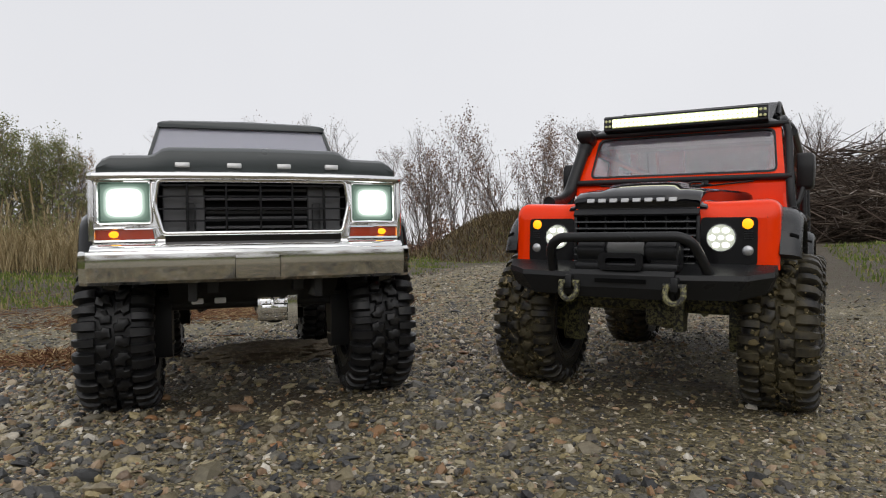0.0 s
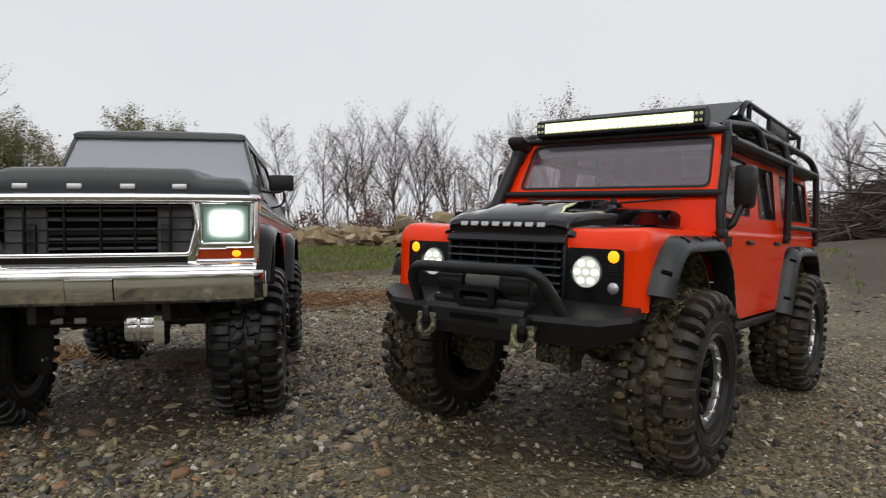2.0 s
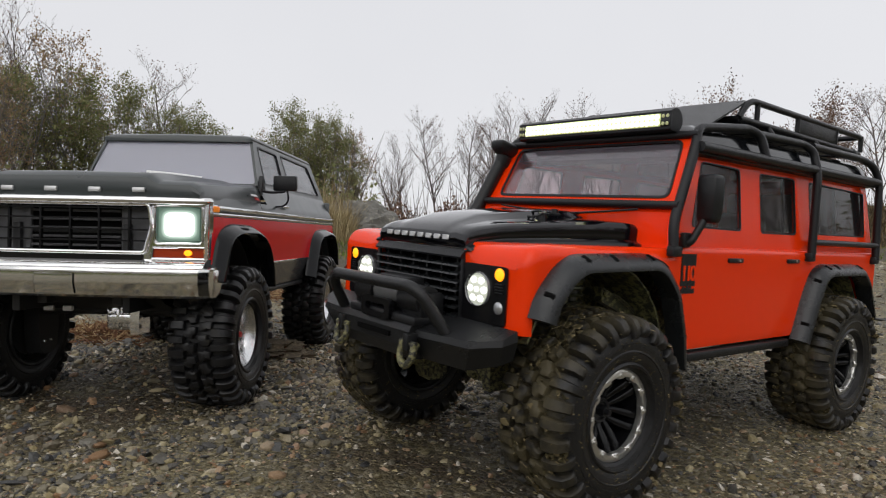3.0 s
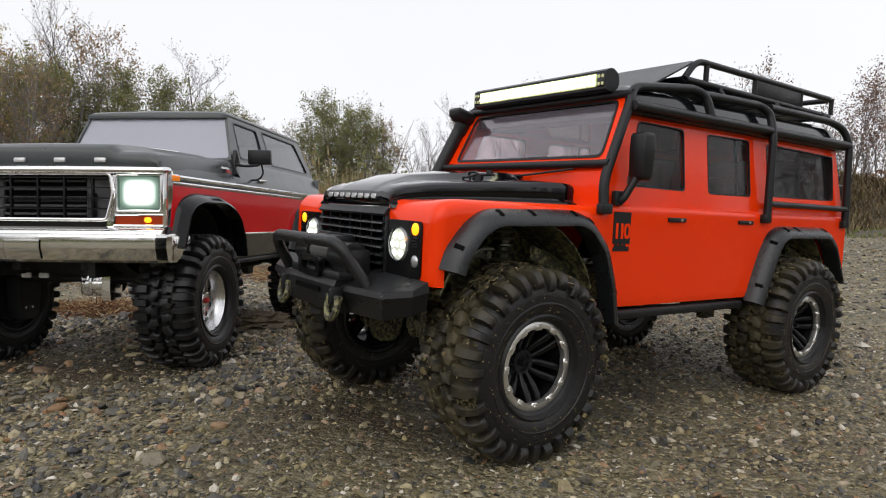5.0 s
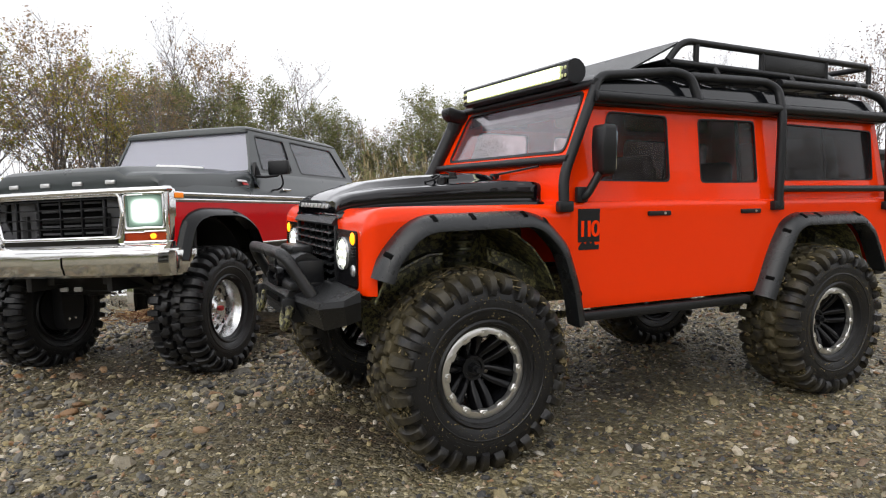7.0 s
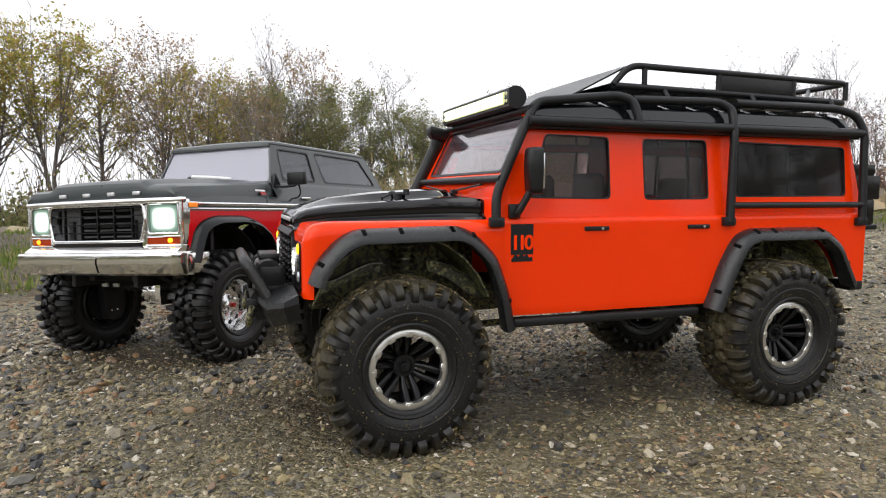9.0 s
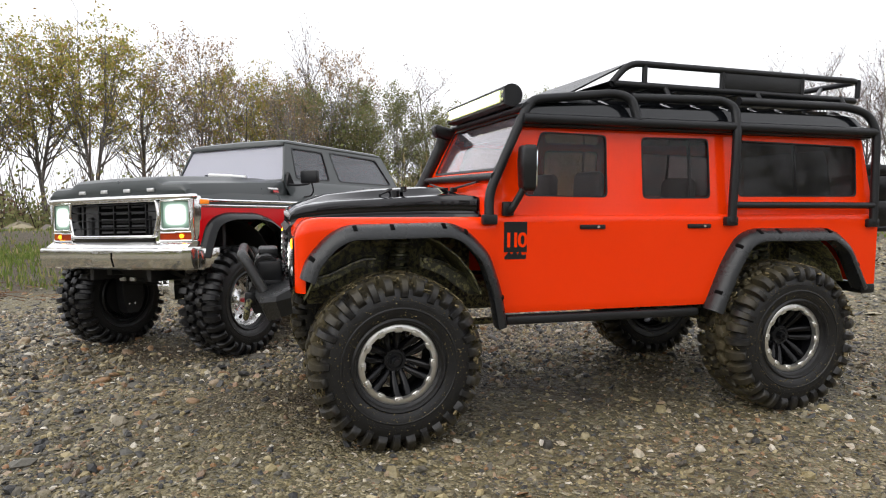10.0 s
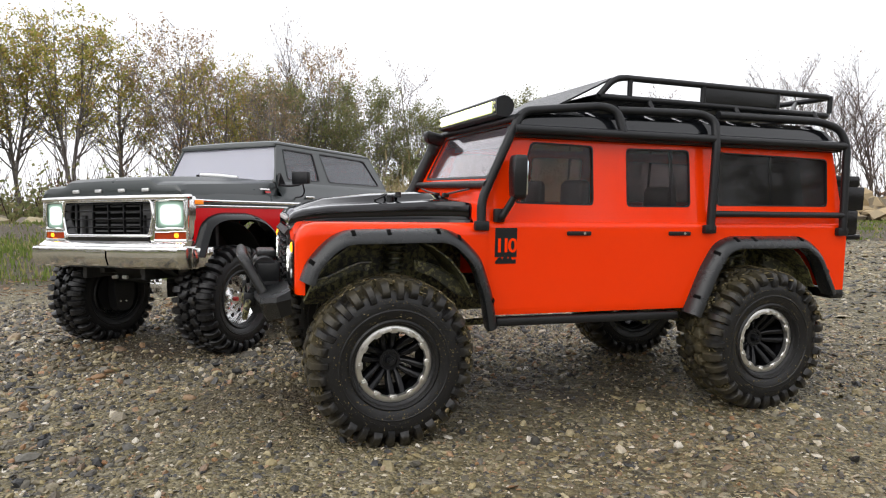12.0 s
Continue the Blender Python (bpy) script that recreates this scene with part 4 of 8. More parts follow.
spot_mesh = finish(spot_bm, "spot_led", lamp_glow("spot_led", (0.34, 0.35, 0.18), 0.5))
for x in (-0.0665, 0.0728):
    bm = bmesh.new()
    box(bm, x - 0.0036, x + 0.0036, 0.0824, 0.0836, 0.2384, 0.2478, 0.0006)
    spot = part("spot_frame", bm, GLOSS_BLACK, bar)
    for dx in (-0.0017, 0.0017):
        for dz in (-0.0026, 0.0026):
            repeat("spot_led", spot_mesh, bar, pose(x + dx, 0.0822, 0.2431 + dz))

# roof rack with deflector
rack = part("roof_rack", tube(bmesh.new(), [(0.0785, 0.1700, 0.2555), (0.0785, 0.4060, 0.2525), (-0.0785, 0.4060, 0.2525), (-0.0785, 0.1700, 0.2555), (0.0785, 0.1700, 0.2555)], R2, 0.010), SATIN_BLACK, truck, "black tubular roof rack")
part("rack_rail", tube(bmesh.new(), [(0.0785, 0.1690, 0.2560), (0.0785, 0.1830, 0.2715), (0.0785, 0.4060, 0.2690), (-0.0785, 0.4060, 0.2690), (-0.0785, 0.1830, 0.2715), (-0.0785, 0.1690, 0.2560)], R2, 0.010), SATIN_BLACK, rack)
for s in (1, -1):
    for y in (0.1970, 0.2675, 0.3450, 0.4040):
        part("rack_post", tube(bmesh.new(), [(s * 0.0785, y, 0.2545), (s * 0.0785, y, 0.2700)], 0.0022), SATIN_BLACK, rack)
    bm = bmesh.new()
    box(bm, s * 0.0778, s * 0.0798, 0.2675, 0.3450, 0.2560, 0.2690, 0.0005)
    part("rack_plate", bm, PLASTIC, rack)
    part("rack_brace", tube(bmesh.new(), [(s * 0.0785, 0.3600, 0.2535), (s * 0.0400, 0.4040, 0.2680)], 0.0018), SATIN_BLACK, rack)
    for y in (0.215, 0.300, 0.385):
        part("rack_mount", tube(bmesh.new(), [(s * 0.0785, y, 0.2545), (s * 0.0850, y, 0.2455)], 0.0022), SATIN_BLACK, rack)
for i in range(8):
    y = 0.187 + i * 0.0285
    bm = bmesh.new()
    box(bm, -0.0785, 0.0785, y - 0.0125, y + 0.0125, 0.2526, 0.2544, 0.0006, 1)
    part("rack_slat", bm, SATIN_BLACK, rack)
bm = bmesh.new()
plate(bm, loop2([(-0.076, 0.0), (0.076, 0.0), (0.0785, 0.060), (-0.0785, 0.060)], 0.006), [], lambda u, v, t: V((u, 0.1290 + v * 0.890, 0.2445 + v * 0.455 - t)), 0.0015, (0, -0.4, 0.9))
part("wind_deflector", bm, PLASTIC, rack)

# snorkel, mirrors, rear carrier
bm = bmesh.new()
tube(bm, [(-0.0990, 0.0100, 0.1600), (-0.1010, 0.0450, 0.1640), (-0.0990, 0.0630, 0.1720), (-0.0900, 0.0850, 0.2235)], 0.0060, 0.014, 12)
snorkel = part("snorkel", bm, PLASTIC, truck, "black plastic air snorkel")
bm = bmesh.new()
loft(bm, [[V((x, y, z + (0.0880 - y) * 0.22)) for x, y in ((-0.0800 - k, 0.0735 + k), (-0.0965 + k, 0.0735 + k), (-0.0965 + k, 0.0935 - k), (-0.0800 - k, 0.0935 - k))] for z, k in ((0.2225, 0.0035), (0.2265, 0.0008), (0.2320, 0.0), (0.2345, 0.0018))])
bmesh.ops.bevel(bm, geom=list(bm.edges), offset=0.0012, segments=2, affect="EDGES", profile=0.5)
part("snorkel_head", bm, PLASTIC, snorkel)
part("snorkel_collar", cyl(bmesh.new(), (-0.0915, 0.0830, 0.2150), (-0.0895, 0.0850, 0.2240), 0.0068, 0.0072, 14), PLASTIC, snorkel)
for s in (1, -1):
    bm = bmesh.new()
    loft(bm, [[V((s * x, y, z)) for x, y in ((0.1000, 0.0840 + e), (0.1130 - d, 0.0835 + e), (0.1148 - d, 0.0930), (0.1000, 0.0950))] for z, d, e in ((0.1732, 0.0028, 0.0030), (0.1760, 0.0008, 0.0010), (0.1930, 0.0, 0.0), (0.2030, 0.0004, 0.0006), (0.2052, 0.0020, 0.0022))])
    bmesh.ops.bevel(bm, geom=list(bm.edges), offset=0.0010, segments=2, affect="EDGES", profile=0.5)
    mir = part("door_mirror", bm, PLASTIC, truck, "black door mirror")
    part("mirror_arm", tube(bmesh.new(), [(s * 0.0960, 0.0790, 0.1580), (s * 0.1010, 0.0800, 0.1600), (s * 0.1050, 0.0880, 0.1760)], 0.0026, 0.004), PLASTIC, mir)
    bm = bmesh.new()
    box(bm, s * 0.0955, s * 0.0995, 0.0745, 0.0830, 0.1560, 0.1660, 0.001)
    part("mirror_foot", bm, PLASTIC, mir)
    bm = bmesh.new()
    box(bm, s * 0.1022, s * 0.1128, 0.0930, 0.0944, 0.1770, 0.2010, 0.0003)
    part("mirror_glass", bm, CHROME, mir)
bm = bmesh.new()
for z0, z1, y1 in ((0.140, 0.145, 0.4620), (0.145, 0.168, 0.4570), (0.168, 0.190, 0.4630), (0.190, 0.200, 0.4560)):
    box(bm, 0.020, 0.070, 0.4110, y1, z0, z1, 0.0012)
part("rear_carrier", bm, BEZEL, truck, "black rear carrier box")

# inside of the shell
bm = bmesh.new()
box(bm, -0.090, 0.090, 0.075, 0.405, 0.1500, 0.1530)
part("cabin_floor", bm, UNDER_CLEAN, truck)
for x in (-0.042, 0.042):
    for y, top in ((0.150, 0.190), (0.235, 0.186)):
        bm = bmesh.new()
        box(bm, x - 0.024, x + 0.024, y - 0.022, y + 0.022, 0.153, 0.166, 0.004)
        box(bm, x - 0.021, x + 0.021, y + 0.016, y + 0.026, 0.160, top, 0.006, 3)
        part("seat", bm, UNDER_CLEAN, truck)
bm = bmesh.new()
box(bm, -0.062, 0.080, 0.0965, 0.0980, 0.2150, 0.2270, 0.0004)
part("sun_visor", bm, UNDER_CLEAN, truck)
for ob in truck.children:
    if ob.name.split(".")[0] in ("window_pane", "windscreen", "rear_window"):
        ob.visible_shadow = False



# ---- wheels ----
def lug(bm, quad, r0, r1):
    """A tread block with rounded edges: corners in (angle, x), from radius r0 up to r1."""
    ca, cx = sum(q[0] for q in quad) / len(quad), sum(q[1] for q in quad) / len(quad)
    rows = []
    for k, r in ((1.0, r0), (0.97, r1 - 0.0016), (0.88, r1 - 0.0005), (0.66, r1)):
        rows.append([bm.verts.new((cx + (x - cx) * k, r * math.cos(ca + (a - ca) * k), r * math.sin(ca + (a - ca) * k))) for a, x in quad])
    n = len(quad)
    bm.faces.new(rows[-1])
    for low, top in zip(rows, rows[1:]):
        for i in range(n):
            j = (i + 1) % n
            bm.faces.new((low[i], low[j], top[j], top[i]))


def shoulder(bm, s, a, half, long, j):
    """A rounded block of the tyre's shoulder that runs down over the wall."""
    out = [(0.0104 + j, 0.0570), (0.0125, 0.0579), (0.0178, 0.0575), (0.0216, 0.0557), (0.0238, 0.0520)] + ([(0.0245, 0.0488), (0.0239, 0.0458)] if long else [(0.0243, 0.0502), (0.0236, 0.0486)])
    deep = [(0.0104 + j, 0.0520), (0.0125, 0.0520), (0.0165, 0.0515), (0.0190, 0.0500), (0.0205, 0.0480)] + ([(0.0212, 0.0460), (0.0216, 0.0446)] if long else [(0.0212, 0.0470), (0.0212, 0.0462)])
    mid = [(p[0] * 0.72 + q[0] * 0.28, p[1] * 0.72 + q[1] * 0.28) for p, q in zip(out, deep)]
    rows = []
    for side, pts in ((-1, deep), (-0.93, mid), (-0.68, out), (0.68, out), (0.93, mid), (1, deep)):
        rows.append([bm.verts.new((s * x, r * math.cos(a + side * half * (1 + 0.10 * (i < 3))), r * math.sin(a + side * half * (1 + 0.10 * (i < 3))))) for i, (x, r) in enumerate(pts)])
    n = len(out)
    for p, q in zip(rows, rows[1:]):
        for i in range(n - 1):
            bm.faces.new((p[i], p[i + 1], q[i + 1], q[i]))
    for i in (0, n - 1):
        bm.faces.new([r[i] for r in rows])


def tyre_mesh(name, mat, n, chunk, rng):
    bm = bmesh.new()
    half = [(0.0, 0.0532), (0.010, 0.0530), (0.0165, 0.0520), (0.0200, 0.0495), (0.0218, 0.0460), (0.0226, 0.0405), (0.0220, 0.0355), (0.0205, 0.0315), (0.0185, 0.0288), (0.0172, 0.0268)]
    prof = [(-x, r) for x, r in half[::-1]] + half[1:]
    revolve(bm, prof, 64)
    da = 2 * math.pi / n
    for k in range(n):
        a = k * da + rng.uniform(-0.006, 0.006)
        for s in (1, -1):
            b = a + (0.25 * da if s > 0 else -0.25 * da)
            j = rng.uniform(-0.0004, 0.0004)
            w1, w2, w3 = (rng.uniform(-0.07, 0.07) * da for q in range(3))
            shape = ((-0.40, 0.9), (0.06, 0.4), (0.16, 2.4), (0.43, 3.0), (0.38, 8.6), (0.05, 10.2), (-0.12, 7.4), (-0.46, 6.6)) if k % 2 else ((-0.30, 0.5), (0.38, 1.3), (0.44, 5.2), (0.22, 6.6), (0.30, 9.6), (-0.22, 9.9), (-0.40, 5.6), (-0.22, 4.4))
            lug(bm, [(b + q * da * chunk + (w1, w2, w3)[i % 3] * 0.6, s * (x * 0.00105 + j * (1 if i % 2 else -1))) for i, (q, x) in enumerate(shape)], 0.0520, 0.0582 + rng.uniform(-0.0005, 0.0004))
            shoulder(bm, s, b + 0.5 * da, (0.27 if k % 2 else 0.33) * da, k % 2, rng.uniform(-0.0005, 0.0005))
    # raised rings and side lugs on the wall
    for s in (1, -1):
        revolve(bm, [(s * 0.0222, 0.0372), (s * 0.0227, 0.0376), (s * 0.0227, 0.0382), (s * 0.0223, 0.0388)], 48)
        for q in range(26):
            a = (0.55 if q < 13 else 3.70) + (q % 13) * 0.098 + rng.uniform(-0.008, 0.008)
            if q % 13 in (4, 9):
                continue
            rows = [[V((s * x, r * math.cos(b), r * math.sin(b))) for b in (a - 0.032, a + 0.030)] for x, r in ((0.0220, 0.0404), (0.0228, 0.0406), (0.0227, 0.0428), (0.0218, 0.0430))]
            for p0, p1 in zip(rows, rows[1:]):
                bm.faces.new([bm.verts.new(c) for c in (*p0, *p1[::-1])])
        revolve(bm, [(s * 0.0180, 0.0285), (s * 0.0212, 0.0292), (s * 0.0216, 0.0304), (s * 0.0206, 0.0316)], 48)
    for v in bm.verts:
        v.co.x *= 1.07
        v.co.y *= 1.015
        v.co.z *= 1.015
    return finish(bm, name, mat, 42)


rng = random.Random(4)
TYRE_MUD = tyre_mesh("tyre", MUDDY_RUBBER, 32, 1.0, rng)
TYRE_CLEAN = tyre_mesh("tyre", CLEAN_RUBBER, 32, 1.0, rng)


def mud_mesh(seed):
    """Clumps of dried mud and stalks of grass that cling to a tyre's tread, thickest on one side of it."""
    rng = random.Random(seed)
    bm = bmesh.new()
    patches = [(rng.uniform(0, 6.283), rng.uniform(-0.020, 0.022)) for k in range(34)]
    for k in range(1150):
        if k % 3:
            pa, px = rng.choice(patches)
            a, x = pa + rng.gauss(0, 0.07), max(-0.0235, min(0.0245, px + rng.gauss(0, 0.0035)))
        else:
            a, x = rng.uniform(0, 6.283), rng.uniform(-0.0235, 0.0235)
        r = rng.uniform(0.0540, 0.0592) - max(0, abs(x) - 0.015) * 0.45
        s = rng.uniform(0.0005, 0.0019) if k % 7 else rng.uniform(0.0018, 0.0030)
        bmesh.ops.create_icosphere(bm, subdivisions=1, radius=1, matrix=Matrix.Rotation(-a, 4, "X") @ Matrix.Translation((x, 0, r)) @ Matrix.Rotation(rng.uniform(0, 6.28), 4, "Z") @ Matrix.Diagonal((s * rng.uniform(0.7, 1.6), s * rng.uniform(0.6, 1.2), s * rng.uniform(0.25, 0.5), 1)))
    for v in bm.verts:
        v.co += V((rng.uniform(-1, 1), rng.uniform(-1, 1), rng.uniform(-1, 1))) * 0.0003
    for k in range(330):
        if k % 4:
            pa, px = rng.choice(patches)
            a, x = pa + rng.gauss(0, 0.09), max(-0.022, min(0.0245, px + rng.gauss(0, 0.004)))
        else:
            a, x = rng.uniform(0, 6.283), rng.uniform(-0.018, 0.0245)
        r = 0.0594 - max(0, abs(x) - 0.013) * 0.75
        b, x2 = a + rng.uniform(-0.16, 0.16), max(-0.025, min(0.0258, x + rng.uniform(-0.006, 0.006)))
        cyl(bm, (x, r * math.sin(a), r * math.cos(a)), (x2, (r + 0.0004) * math.sin(b), (r + 0.0004) * math.cos(b)), 0.00030, 0.00016, 4)
    for k in range(650):
        # grains of grit and a few stalks on the walls
        a, r = rng.uniform(0, 6.283), rng.uniform(0.030, 0.047)
        s = 0.00018 + 0.0005 * rng.random() ** 2.5
        for side in (1, -1):
            bmesh.ops.create_icosphere(bm, subdivisions=1, radius=s, matrix=Matrix.Translation((side * float(np.interp(r, (0.0320, 0.0360, 0.0411, 0.0467, 0.0502), (0.0219, 0.0235, 0.0242, 0.0233, 0.0214))), r * math.sin(a), r * math.cos(a))))
    return finish(bm, "mud", MUD, 20)


MUDS = [mud_mesh(3), mud_mesh(8)]


def rim_mesh_black():
    bm = bmesh.new()
    revolve(bm, [(-0.0180, 0.0278), (-0.0160, 0.0245), (0.0120, 0.0238), (0.0150, 0.0250), (0.0150, 0.0270), (0.0140, 0.0278)], 40)
    return finish(bm, "wheel", BEZEL)


def spoke_mesh():
    """One of the wheel's broad paired spokes, which rise from the hub to the rim and bow outward."""
    bm = bmesh.new()
    for e in (1, -1):
        rings = []
        for z, x0, x1, y0, y1 in ((0.0050, -0.0010, 0.0050, 0.0006, 0.0034), (0.0085, -0.0010, 0.0072, 0.0011, 0.0046), (0.0130, 0.0010, 0.0100, 0.0013, 0.0056), (0.0180, 0.0040, 0.0128, 0.0014, 0.0060), (0.0240, 0.0060, 0.0148, 0.0015, 0.0062)):
            m = (y0 + y1) / 2
            rings.append([V((x1 - 0.0010, e * y0, z)), V((x1, e * (y0 * 0.6 + m * 0.4), z)), V((x1, e * (y1 * 0.6 + m * 0.4), z)), V((x1 - 0.0012, e * y1, z)), V((x0, e * y1, z)), V((x0, e * y0, z))])
        loft(bm, rings)
    return finish(bm, "spoke", BEZEL, 50)


def simple_mesh(name, mat, build):
    bm = bmesh.new()
    build(bm)
    return finish(bm, name, mat)


WHEEL_BLACK = rim_mesh_black()
RING = simple_mesh("beadlock_ring", STEEL, lambda bm: revolve(bm, [(0.0150, 0.0229), (0.0184, 0.0229), (0.0188, 0.0231), (0.0188, 0.0262), (0.0182, 0.0271), (0.0150, 0.0274), (0.0146, 0.0229)], 60, True))
RING_BOLT = simple_mesh("ring_bolt", STEEL, lambda bm: (box(bm, 0.0150, 0.0191, -0.0027, 0.0027, 0.0217, 0.0256, 0.0006, 1), cyl(bm, (0.0186, 0, 0.0240), (0.0198, 0, 0.0240), 0.0012, 0.0010, 8)))
SPOKE = spoke_mesh()
HUB = simple_mesh("hub", SATIN_BLACK, lambda bm: (cyl(bm, (-0.004, 0, 0), (0.0050, 0, 0), 0.0085, 0.0078, 24), revolve(bm, [(0.0050, 0.0078), (0.0062, 0.0074), (0.0062, 0.0056), (0.0048, 0.0050)], 24), cyl(bm, (0.0040, 0, 0), (0.0098, 0, 0), 0.0036, 0.0033, 6), cyl(bm, (0.0098, 0, 0), (0.0125, 0, 0), 0.0020, 0.0017, 10)))
BRAKE = simple_mesh("backing", UNDER_CLEAN, lambda bm: cyl(bm, (-0.016, 0, 0), (-0.004, 0, 0), 0.0215, 0.0205, 24))

BRAKE_SMALL = simple_mesh("backing", UNDER, lambda bm: cyl(bm, (-0.020, 0, 0), (-0.010, 0, 0), 0.0125, 0.0115, 20))


def truck_wheel(parent, m):
    w = repeat("wheel", WHEEL_BLACK, parent, m)
    tagged(w, "black spoked wheel with a silver beadlock ring")
    i = Matrix()
    tagged(repeat("tyre", TYRE_MUD, w, i), "muddy black off-road tyre")
    repeat("mud", MUDS[len(w.name) % 2], w, i)
    repeat("beadlock_ring", RING, w, i)
    repeat("hub", HUB, w, i)
    repeat("backing", BRAKE_SMALL, w, i)
    for k in range(6):
        repeat("spoke", SPOKE, w, pose(0, 0, 0, 60 * k + 10))
    for k in range(12):
        repeat("ring_bolt", RING_BOLT, w, pose(0, 0, 0, 30 * k))
    return w


DISH = simple_mesh("wheel", WHEEL_SILVER, lambda bm: revolve(bm, [(-0.0180, 0.0276), (-0.0150, 0.0242), (0.0020, 0.0215), (0.0080, 0.0225), (0.0140, 0.0245), (0.0165, 0.0262), (0.0178, 0.0268), (0.0172, 0.0276), (0.0150, 0.0280)], 48))
FACE = simple_mesh("wheel_face", WHEEL_SILVER, lambda bm: revolve(bm, [(0.0120, 0.0), (0.0120, 0.0062), (0.0085, 0.0085), (0.0065, 0.0120), (0.0072, 0.0165), (0.0040, 0.0218)], 40))
SLOT = simple_mesh("wheel_slot", GLOSS_BLACK, lambda bm: ball(bm, (0.0062, 0, 0.0178), 0.0030, 0.5, 0.9, 1.0, 10, 8))
NUT = simple_mesh("wheel_nut", CHROME, lambda bm: cyl(bm, (0.0070, 0, 0.0098), (0.0110, 0, 0.0098), 0.0016, 0.0012, 6))
CAP = simple_mesh("hub_cap", RED_PLASTIC, lambda bm: cyl(bm, (0.0100, 0, 0), (0.0145, 0, 0), 0.0029, 0.0024, 12))


def chrome_wheel(parent, m):
    w = repeat("wheel", DISH, parent, m)
    tagged(w, "deep chrome wheel with a red hub")
    i = Matrix()
    tagged(repeat("tyre", TYRE_CLEAN, w, i), "clean black off-road tyre")
    repeat("wheel_face", FACE, w, i)
    repeat("hub_cap", CAP, w, i)
    repeat("backing", BRAKE, w, i)
    for k in range(10):
        repeat("wheel_slot", SLOT, w, pose(0, 0, 0, 36 * k))
    for k in range(6):
        repeat("wheel_nut", NUT, w, pose(0, 0, 0, 60 * k))
    return w


def axle(parent, y, z, cover, mat, off):
    """A portal axle: its tube runs above the wheels' centres, and a knuckle drops from each end."""
    bm = bmesh.new()
    cyl(bm, (-0.070, y, z), (0.070, y, z), 0.0064, seg=14)
    part("axle", bm, mat, parent)
    for s in (1, -1):
        bm = bmesh.new()
        loft(bm, [[V((s * x, y + dy, zz)) for x, dy in ((0.060, -w), (0.075, -w * 0.8), (0.075, w * 0.8), (0.060, w))] for zz, w in ((0.0390, 0.006), (0.0440, 0.011), (0.0640, 0.014), (z + 0.006, 0.013), (z + 0.012, 0.008))])
        kn = part("knuckle", bm, mat, parent)
        for zz in (z + 0.001, 0.0500):
            for dy in (-0.006, 0.002):
                bm = bmesh.new()
                cyl(bm, (s * 0.0600, y + dy - 0.001, zz), (s * 0.0586, y + dy - 0.001, zz), 0.0014, 0.0011, 8)
                part("knuckle_screw", bm, CHROME if cover is CHROME else mat, kn)
    bm = bmesh.new()
    ball(bm, (off, y, z - 0.005), 0.0150, 1.05, 0.95, 1.0, 18, 12)
    cyl(bm, (off, y, z), (off, y + 0.035, z + 0.008), 0.008, 0.005, 12)
    part("differential", bm, mat, parent)
    bm = bmesh.new()
    zc = z - 0.0075
    box(bm, off - 0.0145, off + 0.0125, y - 0.0205, y - 0.0080, zc - 0.0095, zc + 0.0125, 0.0035)
    box(bm, off - 0.0110, off + 0.0085, y - 0.0232, y - 0.0195, zc - 0.0035, zc + 0.0045, 0.0012)
    box(bm, off - 0.0040, off - 0.0012, y - 0.0236, y - 0.0190, zc - 0.0080, zc + 0.0090, 0.0010)
    loft(bm, [[V((off + x, y + dy, zc + dz)) for dy, dz in ((-0.0235, -0.0125), (-0.0245, 0.0), (-0.0235, 0.0135), (-0.0060, 0.0135), (-0.0060, -0.0125))] for x in (0.0085, 0.0100, 0.0150, 0.0160)])
    part("diff_cover", bm, cover, parent)
    for k in range(8):
        bm = bmesh.new()
        a = 2 * math.pi * k / 8
        cyl(bm, (off + 0.0105 * math.cos(a), y - 0.0226, zc + 0.0078 * math.sin(a)), (off + 0.0105 * math.cos(a), y - 0.0222, zc + 0.0078 * math.sin(a)), 0.0009, seg=6)
        part("cover_bolt", bm, cover, parent)


def spring_mesh(mat):
    bm = bmesh.new()
    pts = [(0.0052 * math.cos(k * 0.55), 0.0052 * math.sin(k * 0.55), 0.0035 * k * 0.11 * 1.05) for k in range(110)]
    pts = [(x, y, z * 1.0) for x, y, z in pts]
    tube(bm, pts, 0.0007, 0.0004, 5)
    return finish(bm, "spring", mat)


